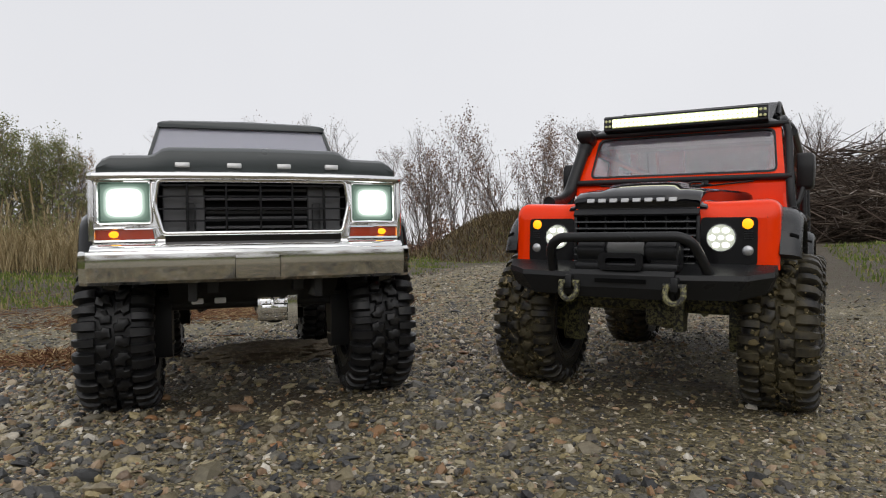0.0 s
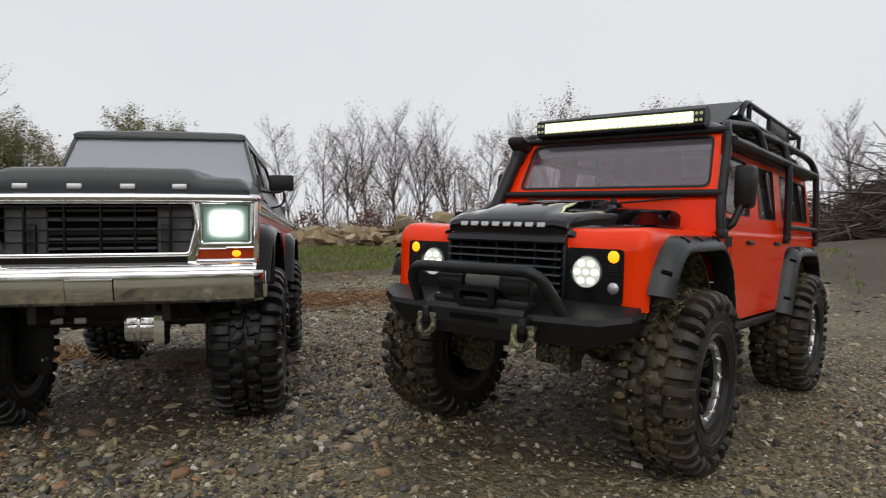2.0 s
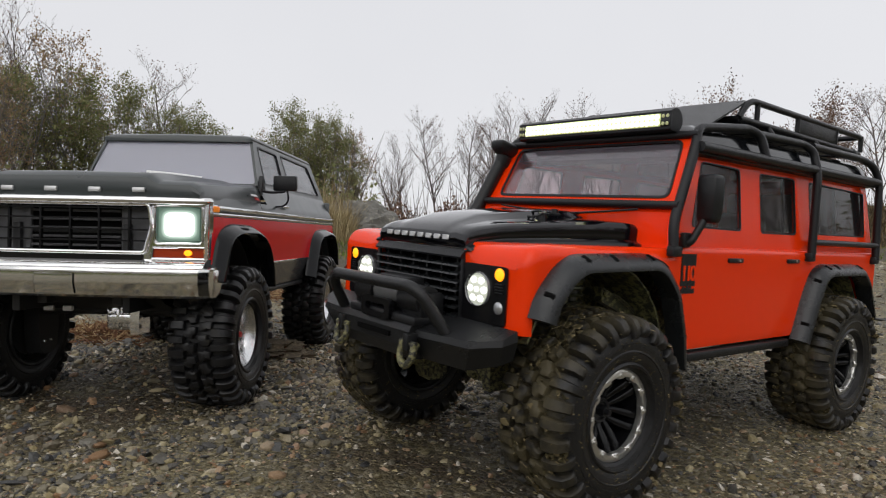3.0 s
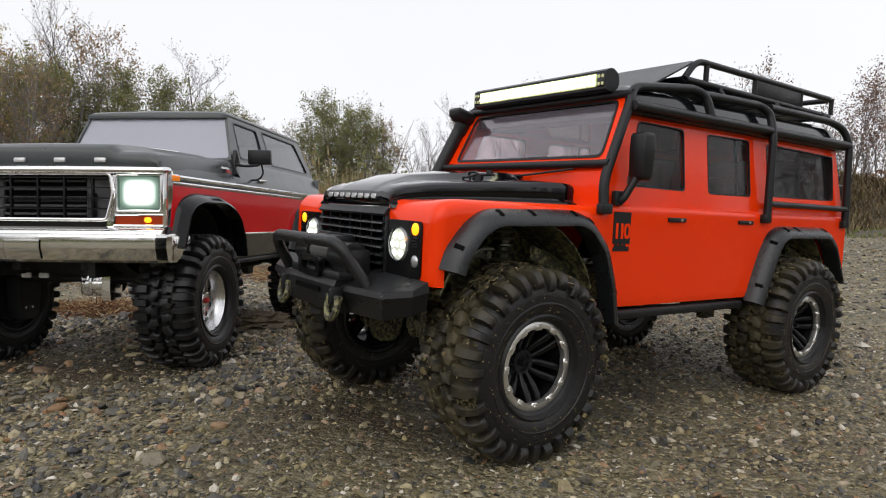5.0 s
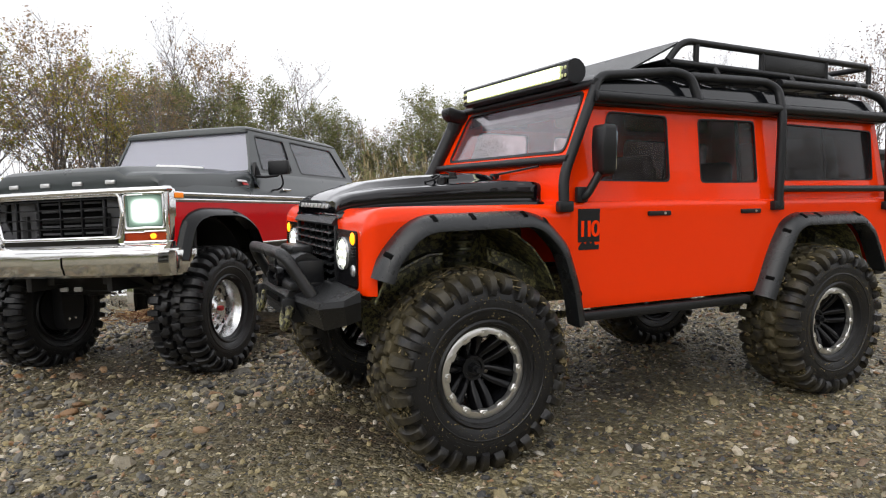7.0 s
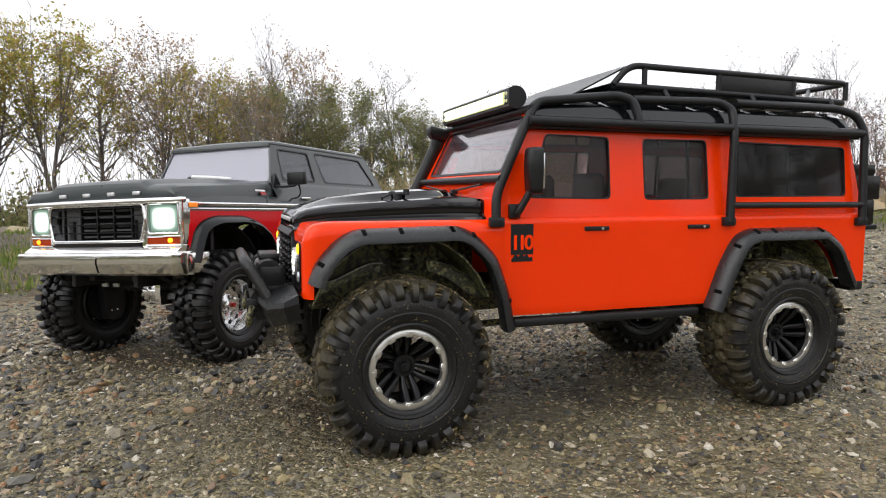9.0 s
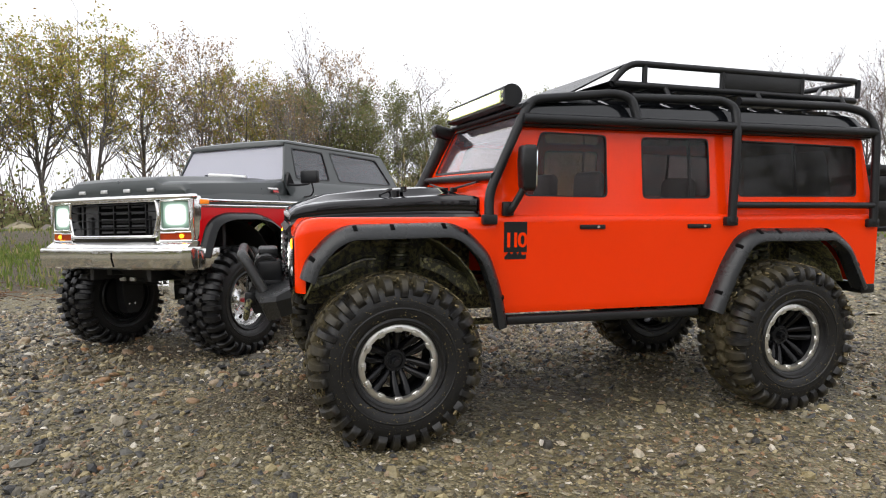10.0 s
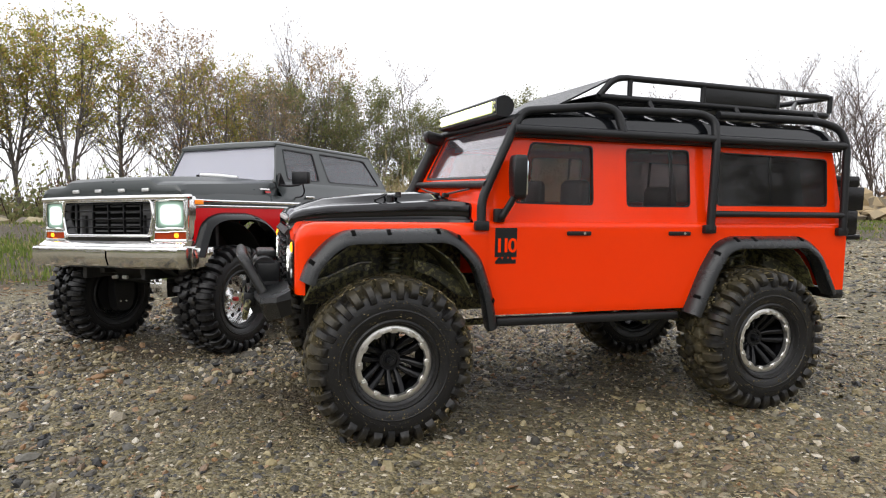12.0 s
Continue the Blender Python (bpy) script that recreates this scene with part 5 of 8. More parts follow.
def running_gear(parent, y0, y1, z, mat, cover, off, spring):
    """Frame rails, axles, links and coil-over shocks."""
    for s in (1, -1):
        bm = bmesh.new()
        box(bm, s * 0.026, s * 0.034, y0 - 0.055, y1 + 0.06, 0.088, 0.102, 0.001)
        part("frame_rail", bm, mat, parent)
        for y, d in ((y0, 1), (y1, -1)):
            bm = bmesh.new()
            cyl(bm, (s * 0.055, y, z + 0.004), (s * 0.050, y + d * 0.012, 0.140), 0.0032, seg=10)
            cyl(bm, (s * 0.0525, y + d * 0.006, 0.100), (s * 0.050, y + d * 0.012, 0.140), 0.0055, seg=12)
            sh = part("shock", bm, mat, parent)
            sp = repeat("spring", spring, sh, Matrix.Translation((s * 0.0545, y + d * 0.001, z + 0.012)) @ Matrix.Rotation(radians(-d * 9), 4, "X"))
            part("link", tube(bmesh.new(), [(s * 0.040, y, z - 0.006), (s * 0.034, y + d * 0.120, 0.070)], 0.0028, 0.01, 8), mat, parent)
            bm = bmesh.new()
            box(bm, s * 0.030, s * 0.058, y - 0.010, y + 0.010, 0.132, 0.146, 0.002)
            part("shock_tower", bm, mat, parent)
    for y, zz in ((y0 - 0.013, z + 0.004), (y0 - 0.016, z + 0.014))[: 1 if cover is CHROME else 2]:
        part("steering_rod", tube(bmesh.new(), [(-0.068, y, zz), (0.068, y, zz)], 0.0022), mat, parent)
    axle(parent, y0, z, cover, mat, off)
    axle(parent, y1, z, mat, mat, off)
    bm = bmesh.new()
    box(bm, -0.024, 0.024, y0 + 0.06, y1 - 0.06, 0.078, 0.100, 0.004)
    part("gearbox", bm, mat, parent)
    bm = bmesh.new()
    cyl(bm, (off, y0 + 0.030, z + 0.012), (0.004, y0 + 0.100, 0.085), 0.0032, seg=10)
    part("drive_shaft", bm, mat, parent)
    bm = bmesh.new()
    box(bm, -0.060, 0.060, y0 - 0.060, y0 + 0.075, 0.1435, 0.1470, 0.001)
    box(bm, -0.045, 0.045, y0 - 0.050, y0 + 0.070, 0.104, 0.1435, 0.004)
    part("engine_bay", bm, mat, parent)
    for y in (y0, y1):
        for s in (1, -1):
            bm = bmesh.new()
            arc = [(y + 0.066 * math.cos(a), 0.078 + 0.068 * math.sin(a)) for a in (radians(t) for t in range(20, 161, 14))]
            loft(bm, [[V((s * 0.050, u, v)), V((s * 0.0955, u, v)), V((s * 0.0955, u * 0.985 + y * 0.015, v - 0.001)), V((s * 0.050, u * 0.985 + y * 0.015, v - 0.001))] for u, v in arc])
            part("inner_wing", bm, MUD_WALL if parent is truck else mat, parent)


SPRING = spring_mesh(UNDER)
SPRING_CLEAN = spring_mesh(UNDER_CLEAN)
running_gear(truck, -0.001, 0.320, 0.0735, UNDER, UNDER, 0.012, SPRING)
bm = bmesh.new()
tube(bm, [(0.0062 * math.cos(k * 0.5), 0.0062 * math.sin(k * 0.5), 0.0046 * k * 0.5 / 6.283) for k in range(126)], 0.0012, 0.0004, 6)
COIL = finish(bm, "coil", plain("coil_steel", (0.10, 0.105, 0.07), 0.3, metal=0.6, dirt=(0.15, 0.14, 0.07), dirt_amount=0.42, spread=200))
for y, d in ((-0.001, 1), (0.320, -1)):
    for s in (1, -1):
        repeat("coil", COIL, truck, Matrix.Translation((s * 0.0640, y + 0.006, 0.0950)) @ Matrix.Rotation(radians(-6 * d), 4, "X"))
        bm = bmesh.new()
        cyl(bm, (s * 0.0640, y + 0.004, 0.0900), (s * 0.0640, y + 0.012, 0.1430), 0.0042, seg=10)
        part("damper", bm, UNDER, truck)
        for e, pts in ((-1, [(0.0110, 0.1262), (0.0197, 0.1262), (0.0300, 0.1222), (0.0440, 0.1155), (0.0575, 0.1125), (0.0565, 0.1060), (0.0430, 0.1095), (0.0220, 0.1205), (0.0125, 0.1178)]), (1, [(0.0210, 0.1285), (0.0255, 0.1258), (0.0370, 0.1230), (0.0535, 0.1138), (0.0700, 0.1045), (0.0745, 0.0950), (0.0560, 0.0990), (0.0370, 0.1130), (0.0215, 0.1190)])):
            bm = bmesh.new()
            plate(bm, loop2([(y + e * u, v) for u, v in pts], 0.0015), [], lambda u, v, t, s=s: V((s * (0.0780 - t), u, v)), 0.006, (s, 0, 0))
            ridge = [V((s * 0.0785, y + e * u, v - 0.0010)) for u, v in pts[:5]]
            tube(bm, ridge, 0.0011, 0.003, 6)
            arm = part("wing_stay", bm, ARM_PLASTIC, truck)
            for u, v in (pts[0], pts[4]):
                bm = bmesh.new()
                cyl(bm, (s * 0.0775, y + e * (u + (0.004 if u < 0.03 else -0.005)), v - 0.0045), (s * 0.0800, y + e * (u + (0.004 if u < 0.03 else -0.005)), v - 0.0045), 0.0028, 0.0022, 10)
                part("stay_bolt", bm, UNDER, arm)
        bm = bmesh.new()
        plate(bm, [(y - 0.060, 0.100), (y + 0.064, 0.100), (y + 0.060, 0.146), (y - 0.056, 0.146)], [], lambda u, v, t, s=s: V((s * (0.0490 - t), u, v)), 0.002, (s, 0, 0))
        part("wing_wall", bm, MUD_WALL, truck, "muddy inner wing")
bm = bmesh.new()
box(bm, -0.060, 0.060, 0.0120, 0.0180, 0.0690, 0.1180, 0.003)
part("axle_shield", bm, UNDER, truck)
for y, zz, turns in ((-0.003, 0.0584, (0, 14, 71, 38)), (0.3140, 0.0595, (25, 50, 3, 61))):
    truck_wheel(truck, pose(0.0958, y, zz, turns[0], 0, 0))
    truck_wheel(truck, pose(-0.0958, y, zz, turns[1], 0, 180))

# front bumper, hoop, winch and shackles
bm = bmesh.new()
loft(bm, [[V((x, -0.0940, 0.0825)), V((x, -0.0975, 0.0900)), V((x, -0.0980, 0.0990)), V((x, -0.0962, 0.1025)), V((x, -0.0700, 0.1035)), V((x, -0.0700, 0.0825))] for x in (-0.0400, 0.0350)])
bump = part("bumper", bm, PLASTIC, truck, "angular matt black plastic bumper", 20)
for e in (1, -1):
    bm = bmesh.new()
    # each wing: a top that slopes down to the front, a raked face, and a chamfered outer end
    a = [V((e * 0.0300, -0.0935, 0.1000)), V((e * 0.0800, -0.0895, 0.1010)), V((e * 0.0950, -0.0800, 0.1040)), V((e * 0.0965, -0.0715, 0.1085)), V((e * 0.0300, -0.0690, 0.1085))]
    b = [V((e * 0.0300, -0.0945, 0.0965)), V((e * 0.0800, -0.0905, 0.0975)), V((e * 0.0955, -0.0805, 0.1005)), V((e * 0.0970, -0.0710, 0.1030)), V((e * 0.0300, -0.0690, 0.0970))]
    c = [V((e * 0.0300, -0.0880, 0.0830)), V((e * 0.0720, -0.0850, 0.0835)), V((e * 0.0900, -0.0770, 0.0890)), V((e * 0.0935, -0.0700, 0.0920)), V((e * 0.0300, -0.0690, 0.0830))]
    loft(bm, [c, b, a])
    part("bumper_wing", bm, PLASTIC, bump, "", 20)
bm = bmesh.new()
loft(bm, [[V((x, -0.0992, 0.0935)), V((x, -0.0992, 0.0965)), V((x, -0.0962, 0.0965)), V((x, -0.0962, 0.0935))] for x in (-0.0200, 0.0160)])
part("bumper_slot", bm, SLOT_BLACK, bump)
part("bull_bar", tube(bmesh.new(), [(-0.0560, -0.0880, 0.1010), (-0.0545, -0.0985, 0.1190), (-0.0465, -0.1020, 0.1255), (0.0395, -0.1020, 0.1265), (0.0470, -0.0990, 0.1225), (0.0560, -0.0870, 0.1010)], 0.0037, 0.008, 12), PLASTIC, bump)
bm = bmesh.new()
box(bm, -0.0370, 0.0370, -0.0960, -0.0740, 0.1020, 0.1080, 0.002)
cyl(bm, (-0.0350, -0.0850, 0.1165), (0.0350, -0.0850, 0.1165), 0.0066, seg=16)
for e in (1, -1):
    cyl(bm, (e * 0.0150, -0.0850, 0.1165), (e * 0.0350, -0.0850, 0.1165), 0.0092, 0.0090, 16)
    box(bm, e * 0.0165, e * 0.0370, -0.0915, -0.0740, 0.1060, 0.1215, 0.0022)
winch = part("winch", bm, SATIN_BLACK, bump)
bm = bmesh.new()
cyl(bm, (-0.0130, -0.0870, 0.1180), (0.0130, -0.0870, 0.1180), 0.0062, seg=14)
part("winch_rope", bm, ROPE, bump)
bm = bmesh.new()
box(bm, -0.0130, 0.0190, -0.0905, -0.0760, 0.1225, 0.1290, 0.0018)
part("winch_cover", bm, PLASTIC, bump)
bm = bmesh.new()
plate(bm, loop2([(-0.0180, 0.1025), (0.0140, 0.1025), (0.0140, 0.1150), (-0.0180, 0.1150)], 0.004), [loop2([(-0.0130, 0.1062), (0.0090, 0.1062), (0.0090, 0.1112), (-0.0130, 0.1112)], 0.0023)], lambda u, v, t: V((u, -0.0985 + t, v)), 0.004, (0, -1, 0))
part("fairlead", bm, BEZEL, bump)
for x in (-0.0395, 0.0355):
    bm = bmesh.new()
    tube(bm, [(x - 0.0050, -0.0975, 0.0935), (x - 0.0068, -0.0995, 0.0850), (x, -0.1005, 0.0785), (x + 0.0068, -0.0995, 0.0850), (x + 0.0050, -0.0975, 0.0935)], 0.0022, 0.006, 8)
    sh = part("shackle", bm, UNDER, bump)
    part("shackle_pin", cyl(bmesh.new(), (x - 0.0078, -0.0978, 0.0925), (x + 0.0078, -0.0978, 0.0925), 0.0020, seg=10), UNDER, sh)
    bm = bmesh.new()
    box(bm, x - 0.0026, x + 0.0026, -0.1010, -0.0930, 0.0885, 0.0985, 0.001)
    part("shackle_mount", bm, PLASTIC, bump)
bm = bmesh.new()
box(bm, -0.090, 0.090, 0.4080, 0.4230, 0.0880, 0.0968, 0.002)
part("rear_bumper", bm, PLASTIC, truck)

# ---- the red and grey model truck ----
wagon = thing("model_off_road_wagon", pose(-0.3598, 0.3205, 0.0232, 0.2, 1.3, 49.6), "red and dark grey model off-road wagon with chrome bumper, lit", "model car")
WAG_F = [(0.0030, 0.110), (0.0150, 0.1410), (0.0260, 0.1490), (0.0440, 0.1535), (0.0880, 0.1535), (0.1100, 0.1485), (0.1290, 0.1370), (0.1420, 0.1150), (0.1450, 0.0960)]
WAG_R = [(0.2940, 0.0960), (0.3050, 0.1200), (0.3180, 0.1400), (0.3360, 0.1500), (0.3800, 0.1530), (0.4150, 0.1500), (0.4330, 0.1300), (0.4400, 0.1050)]
WCUT_F, WCUT_R = shrunk(smooth_path(WAG_F), 0.004), shrunk(smooth_path(WAG_R), 0.004)
WCUT_F = [(WCUT_F[0][0], 0.0)] + WCUT_F + [(WCUT_F[-1][0], 0.0)]
WCUT_R = [(WCUT_R[0][0], 0.0)] + WCUT_R + [(WCUT_R[-1][0], 0.0)]


def wagon_cut(y, z):
    return inside(WCUT_F, y, z) or inside(WCUT_R, y, z)


def wagon_inset(y):
    d = min(y - 0.002, 0.4475 - y)
    return 0.0 if d >= 0.006 else 0.006 - math.sqrt(max(0, 0.006**2 - (0.006 - d) ** 2))


LONG = [0.002, 0.0025, 0.0035, 0.005] + steps(0.008, 0.4415, 0.0026) + [0.444, 0.446, 0.447, 0.4475]
bm3 = bmesh.new()
for s in (1, -1):
    bm = bmesh.new()
    sheet(bm, [(0.1040, 0.1580), (0.1048, 0.150), (0.1050, 0.145)] + [(0.1050, z) for z in steps(0.1425, 0.1175, 0.0025)], LONG, wagon_inset, wagon_cut, s)
    sheet(bm3, [(0.0870, 0.1945), (0.0895, 0.1925), (0.0922, 0.1870), (0.0960, 0.1800), (0.0995, 0.1740), (0.1018, 0.1690), (0.1030, 0.1650), (0.1040, 0.1580)], LONG, wagon_inset, lambda y, z: y < 0.158 and z > 0.1765, s)
    part("side_panel", bm, RED_PAINT, wagon, "glossy red side panel")
    for lo, hi in ((0.0, 0.075), (0.075, 0.370), (0.370, 0.470)):
        bm2 = bmesh.new()
        sheet(bm2, [(0.1052, 0.1175), (0.1055, 0.1165), (0.1050, 0.1150)] + [(0.1046 - (0.1150 - z) * 0.22, z) for z in steps(0.1125, 0.0925, 0.0025)] + [(0.090, 0.0905)], [y for y in LONG if lo <= y <= hi], wagon_inset, wagon_cut, s)
        part("rocker_panel", bm2, ROCKER_PAINT, wagon, "dark lower side panel")
# tail closing all three bands
box(bm3, -0.0985, 0.0985, 0.4415, 0.4465, 0.0930, 0.1900, 0.002)
# side of the cabin with window openings
WIN_A = [(0.1850, 0.1955), (0.2575, 0.1960), (0.2555, 0.2355), (0.1885, 0.2358)]
WIN_B = [(0.2800, 0.1960), (0.4235, 0.1965), (0.3930, 0.2358), (0.2705, 0.2368)]
slope = lambda v: 0.0895 - (v - 0.192) * 0.265
for s in (1, -1):
    plate(bm3, [(0.1610, 0.1925), (0.1790, 0.2415), (0.4110, 0.2415), (0.4445, 0.1925)], [loop2(WIN_A, 0.004), loop2(WIN_B, 0.005)], lambda u, v, t, s=s: V((s * (slope(v) - t), u, v)), 0.003, (s, 0, 0))
plate(bm3, [(-0.0895, 0.1925), (0.0895, 0.1925), (0.0764, 0.2415), (-0.0764, 0.2415)], [loop2([(-0.0862, 0.1945), (0.0862, 0.1945), (0.0750, 0.2400), (-0.0750, 0.2400)], 0.003)], lambda u, v, t: V((u, 0.1595 + (v - 0.1925) * 0.40 + t, v)), 0.003, (0, -1, 0))
plate(bm3, [(-0.0895, 0.1925), (0.0895, 0.1925), (0.0764, 0.2415), (-0.0764, 0.2415)], [loop2([(-0.076, 0.198), (0.076, 0.198), (0.069, 0.233), (-0.069, 0.233)], 0.004)], lambda u, v, t: V((u, 0.4450 - (v - 0.1925) * 0.68 - t, v)), 0.003, (0, 1, 0))
# roof
rings = []
for y, k in ((0.1760, 0.0), (0.1775, 0.5), (0.1810, 0.85), (0.1880, 1.0), (0.384, 1.0), (0.400, 0.92), (0.4085, 0.6), (0.4120, 0.0)):
    h = 0.0052 * k
    rings.append([V((x, y, z)) for x, z in ((0.0766, 0.2380), (0.0772, 0.2412), (0.0762, 0.2412 + h * 0.45), (0.0735, 0.2412 + h * 0.72), (0.066, 0.2412 + h * 0.92), (0.0, 0.2415 + h * 1.12), (-0.066, 0.2412 + h * 0.92), (-0.0735, 0.2412 + h * 0.72), (-0.0762, 0.2412 + h * 0.45), (-0.0772, 0.2412), (-0.0766, 0.2380))])
bm = bmesh.new()
loft(bm, rings)
part("roof", bm, GREY_PAINT, wagon, "dark grey roof", 30)


# bonnet with a raised middle and a blunt front
def hood_ring(y, zl, zt, hump, w=0.1):
    half = [(w + 0.0010, zl), (w + 0.0005, zl + (zt - zl) * 0.5), (w - 0.0025, zt - 0.0030), (w - 0.0075, zt - 0.0006), (0.0690, zt), (0.0655, zt + 0.22 * hump), (0.0605, zt + 0.86 * hump), (0.0560, zt + hump), (0.0, zt + hump * 1.12)]
    return [V((x, y, z)) for x, z in half] + [V((-x, y, z)) for x, z in half[-2::-1]]


bm = bmesh.new()
loft(bm, [hood_ring(-0.0050, 0.1690, 0.1735, 0.0025), hood_ring(-0.0056, 0.1690, 0.1780, 0.0042), hood_ring(-0.0044, 0.1690, 0.1812, 0.0052), hood_ring(-0.0010, 0.1690, 0.1832, 0.0058), hood_ring(0.0060, 0.1690, 0.1846, 0.0060), hood_ring(0.0280, 0.1690, 0.1860, 0.0062, 0.1000), hood_ring(0.0500, 0.1690, 0.1872, 0.0060, 0.0985), hood_ring(0.1100, 0.1700, 0.1902, 0.0052, 0.0955), hood_ring(0.1440, 0.1720, 0.1926, 0.0036, 0.0935), hood_ring(0.1560, 0.1720, 0.1934, 0.0022, 0.0925), hood_ring(0.1625, 0.1720, 0.1936, 0.0010, 0.0905)])
part("bonnet", bm, GREY_PAINT, wagon, "dark grey bonnet with a raised middle", 30)
part("body", bm3, GREY_PAINT, wagon, "dark grey upper body and cabin", 30)
for s in (1, -1):
    for name, win in (("window_pane", WIN_A), ("window_pane", WIN_B)):
        bm = bmesh.new()
        plate(bm, loop2(win, 0.004), [], lambda u, v, t, s=s: V((s * (slope(v) - 0.0012 - t), u, v)), 0.001, (s, 0, 0))
        part(name, bm, GLASS_SIDE, wagon, "smoky grey window")
        lp = loop2(win, 0.004)
        cu, cv = sum(p[0] for p in lp) / len(lp), sum(p[1] for p in lp) / len(lp)
        inner = [(u - 0.0015 * (1 if u > cu else -1), v - 0.0015 * (1 if v > cv else -1)) for u, v in lp]
        bm = bmesh.new()
        plate(bm, lp, [inner], lambda u, v, t, s=s: V((s * (slope(v) + 0.0004 - t), u, v)), 0.0018, (s, 0, 0))
        part("window_rubber", bm, SATIN_BLACK, wagon)
bm = bmesh.new()
plate(bm, loop2([(-0.0862, 0.1945), (0.0862, 0.1945), (0.0750, 0.2400), (-0.0750, 0.2400)], 0.003), [], lambda u, v, t: V((u, 0.1610 + (v - 0.1925) * 0.40 + t, v)), 0.001, (0, -1, 0))
part("windscreen", bm, GLASS_GREY, wagon, "smoky grey windscreen")
bm = bmesh.new()
plate(bm, loop2([(-0.076, 0.198), (0.076, 0.198), (0.069, 0.233), (-0.069, 0.233)], 0.004), [], lambda u, v, t: V((u, 0.4438 - (v - 0.1925) * 0.68 - t, v)), 0.001, (0, 1, 0))
part("rear_window", bm, GLASS_GREY, wagon)

# chrome side mouldings, markers and handles
for s in (1, -1):
    for z0, z1 in ((0.1630, 0.1668), (0.1586, 0.1612)):
        bm = bmesh.new()
        box(bm, s * 0.1005, s * 0.1052, 0.0040, 0.4420, z0, z1, 0.0009)
        part("side_moulding", bm, CHROME, wagon, "chrome side moulding")
    bm = bmesh.new()
    box(bm, s * 0.1005, s * 0.1042, 0.0060, 0.4410, 0.1608, 0.1634, 0.0004)
    part("moulding_insert", bm, GREY_PAINT, wagon)
    bm = bmesh.new()
    box(bm, s * 0.1008, s * 0.1055, 0.0068, 0.0214, 0.1602, 0.1672, 0.0010)
    marker = part("side_marker", bm, CHROME, wagon, "amber side marker in a chrome frame")
    bm = bmesh.new()
    box(bm, s * 0.1012, s * 0.1061, 0.0080, 0.0200, 0.1614, 0.1661, 0.0008)
    part("marker_lens", bm, GLOW_MARKER, marker)
    bm = bmesh.new()
    box(bm, s * 0.1030, s * 0.1062, 0.1455, 0.2950, 0.1160, 0.1180, 0.0006)
    part("lower_moulding", bm, CHROME, wagon)
    bm = bmesh.new()
    box(bm, s * 0.1000, s * 0.1035, 0.2050, 0.2230, 0.1725, 0.1755, 0.0010)
    part("door_handle", bm, CHROME, wagon)
    bm = bmesh.new()
    box(bm, s * 0.088, s * 0.100, 0.145, 0.295, 0.0865, 0.0915, 0.0015)
    part("side_step", bm, SATIN_BLACK, wagon)
    bm = bmesh.new()
    box(bm, s * 0.0985, s * 0.1225, 0.1790, 0.1870, 0.1895, 0.2050, 0.0018)
    mir = part("door_mirror", bm, SATIN_BLACK, wagon, "black rectangular door mirror")
    part("mirror_arm", tube(bmesh.new(), [(s * 0.0900, 0.1640, 0.1880), (s * 0.1000, 0.1720, 0.1870), (s * 0.1100, 0.1800, 0.1885), (s * 0.1110, 0.1830, 0.1910)], 0.0014, 0.004, 8), SATIN_BLACK, mir)
    bm = bmesh.new()
    loft(bm, [[V((s * x, y, z)) for y, z in ((0.1600, 0.1850), (0.1780, 0.1850), (0.1745, 0.1905), (0.1660, 0.2030), (0.1640, 0.1980))] for x in (0.0885, 0.0925)])
    part("mirror_base", bm, SATIN_BLACK, mir)
    part("mirror_stay", tube(bmesh.new(), [(s * 0.1000, 0.1850, 0.1730), (s * 0.1080, 0.1880, 0.1740), (s * 0.1130, 0.1870, 0.1800), (s * 0.1120, 0.1840, 0.1910)], 0.0010, 0.005, 8), SATIN_BLACK, mir)
    bm = bmesh.new()
    plate(bm, [(0.1230, 0.1806), (0.1400, 0.1806), (0.1400, 0.1826), (0.1230, 0.1826)], [], lambda u, v, t, s=s: V((s * (0.0987 - (v - 0.1765) * 0.62 - t), u, v)), 0.0008, (s, 0, 0.5))
    badge = part("badge", bm, WHITE_TRIM, wagon, "small pale badge with unreadable writing")
    bm = bmesh.new()
    plate(bm, [(0.1300, 0.1770), (0.1390, 0.1770), (0.1390, 0.1796), (0.1300, 0.1796)], [], lambda u, v, t, s=s: V((s * (0.0987 - (v - 0.1765) * 0.62 - t), u, v)), 0.0008, (s, 0, 0.5))
    part("badge_mark", bm, RED_PLASTIC, badge)
    for path in (WAG_F, WAG_R):
        bm = bmesh.new()
        p = smooth_path(path, 0.008, 3)
        b, c, d, e = (shrunk(p, k) for k in (0.0012, 0.0060, 0.0078, 0.0086))
        loft(bm, [[V((s * 0.1040, *p[i])), V((s * 0.1085, *b[i])), V((s * 0.1150, *c[i])), V((s * 0.1158, *d[i])), V((s * 0.1135, *e[i])), V((s * 0.1020, *d[i]))] for i in range(len(p))])
        part("wheel_flare", bm, FLARE_GLOSS, wagon, "glossy black wheel-arch flare", 50)
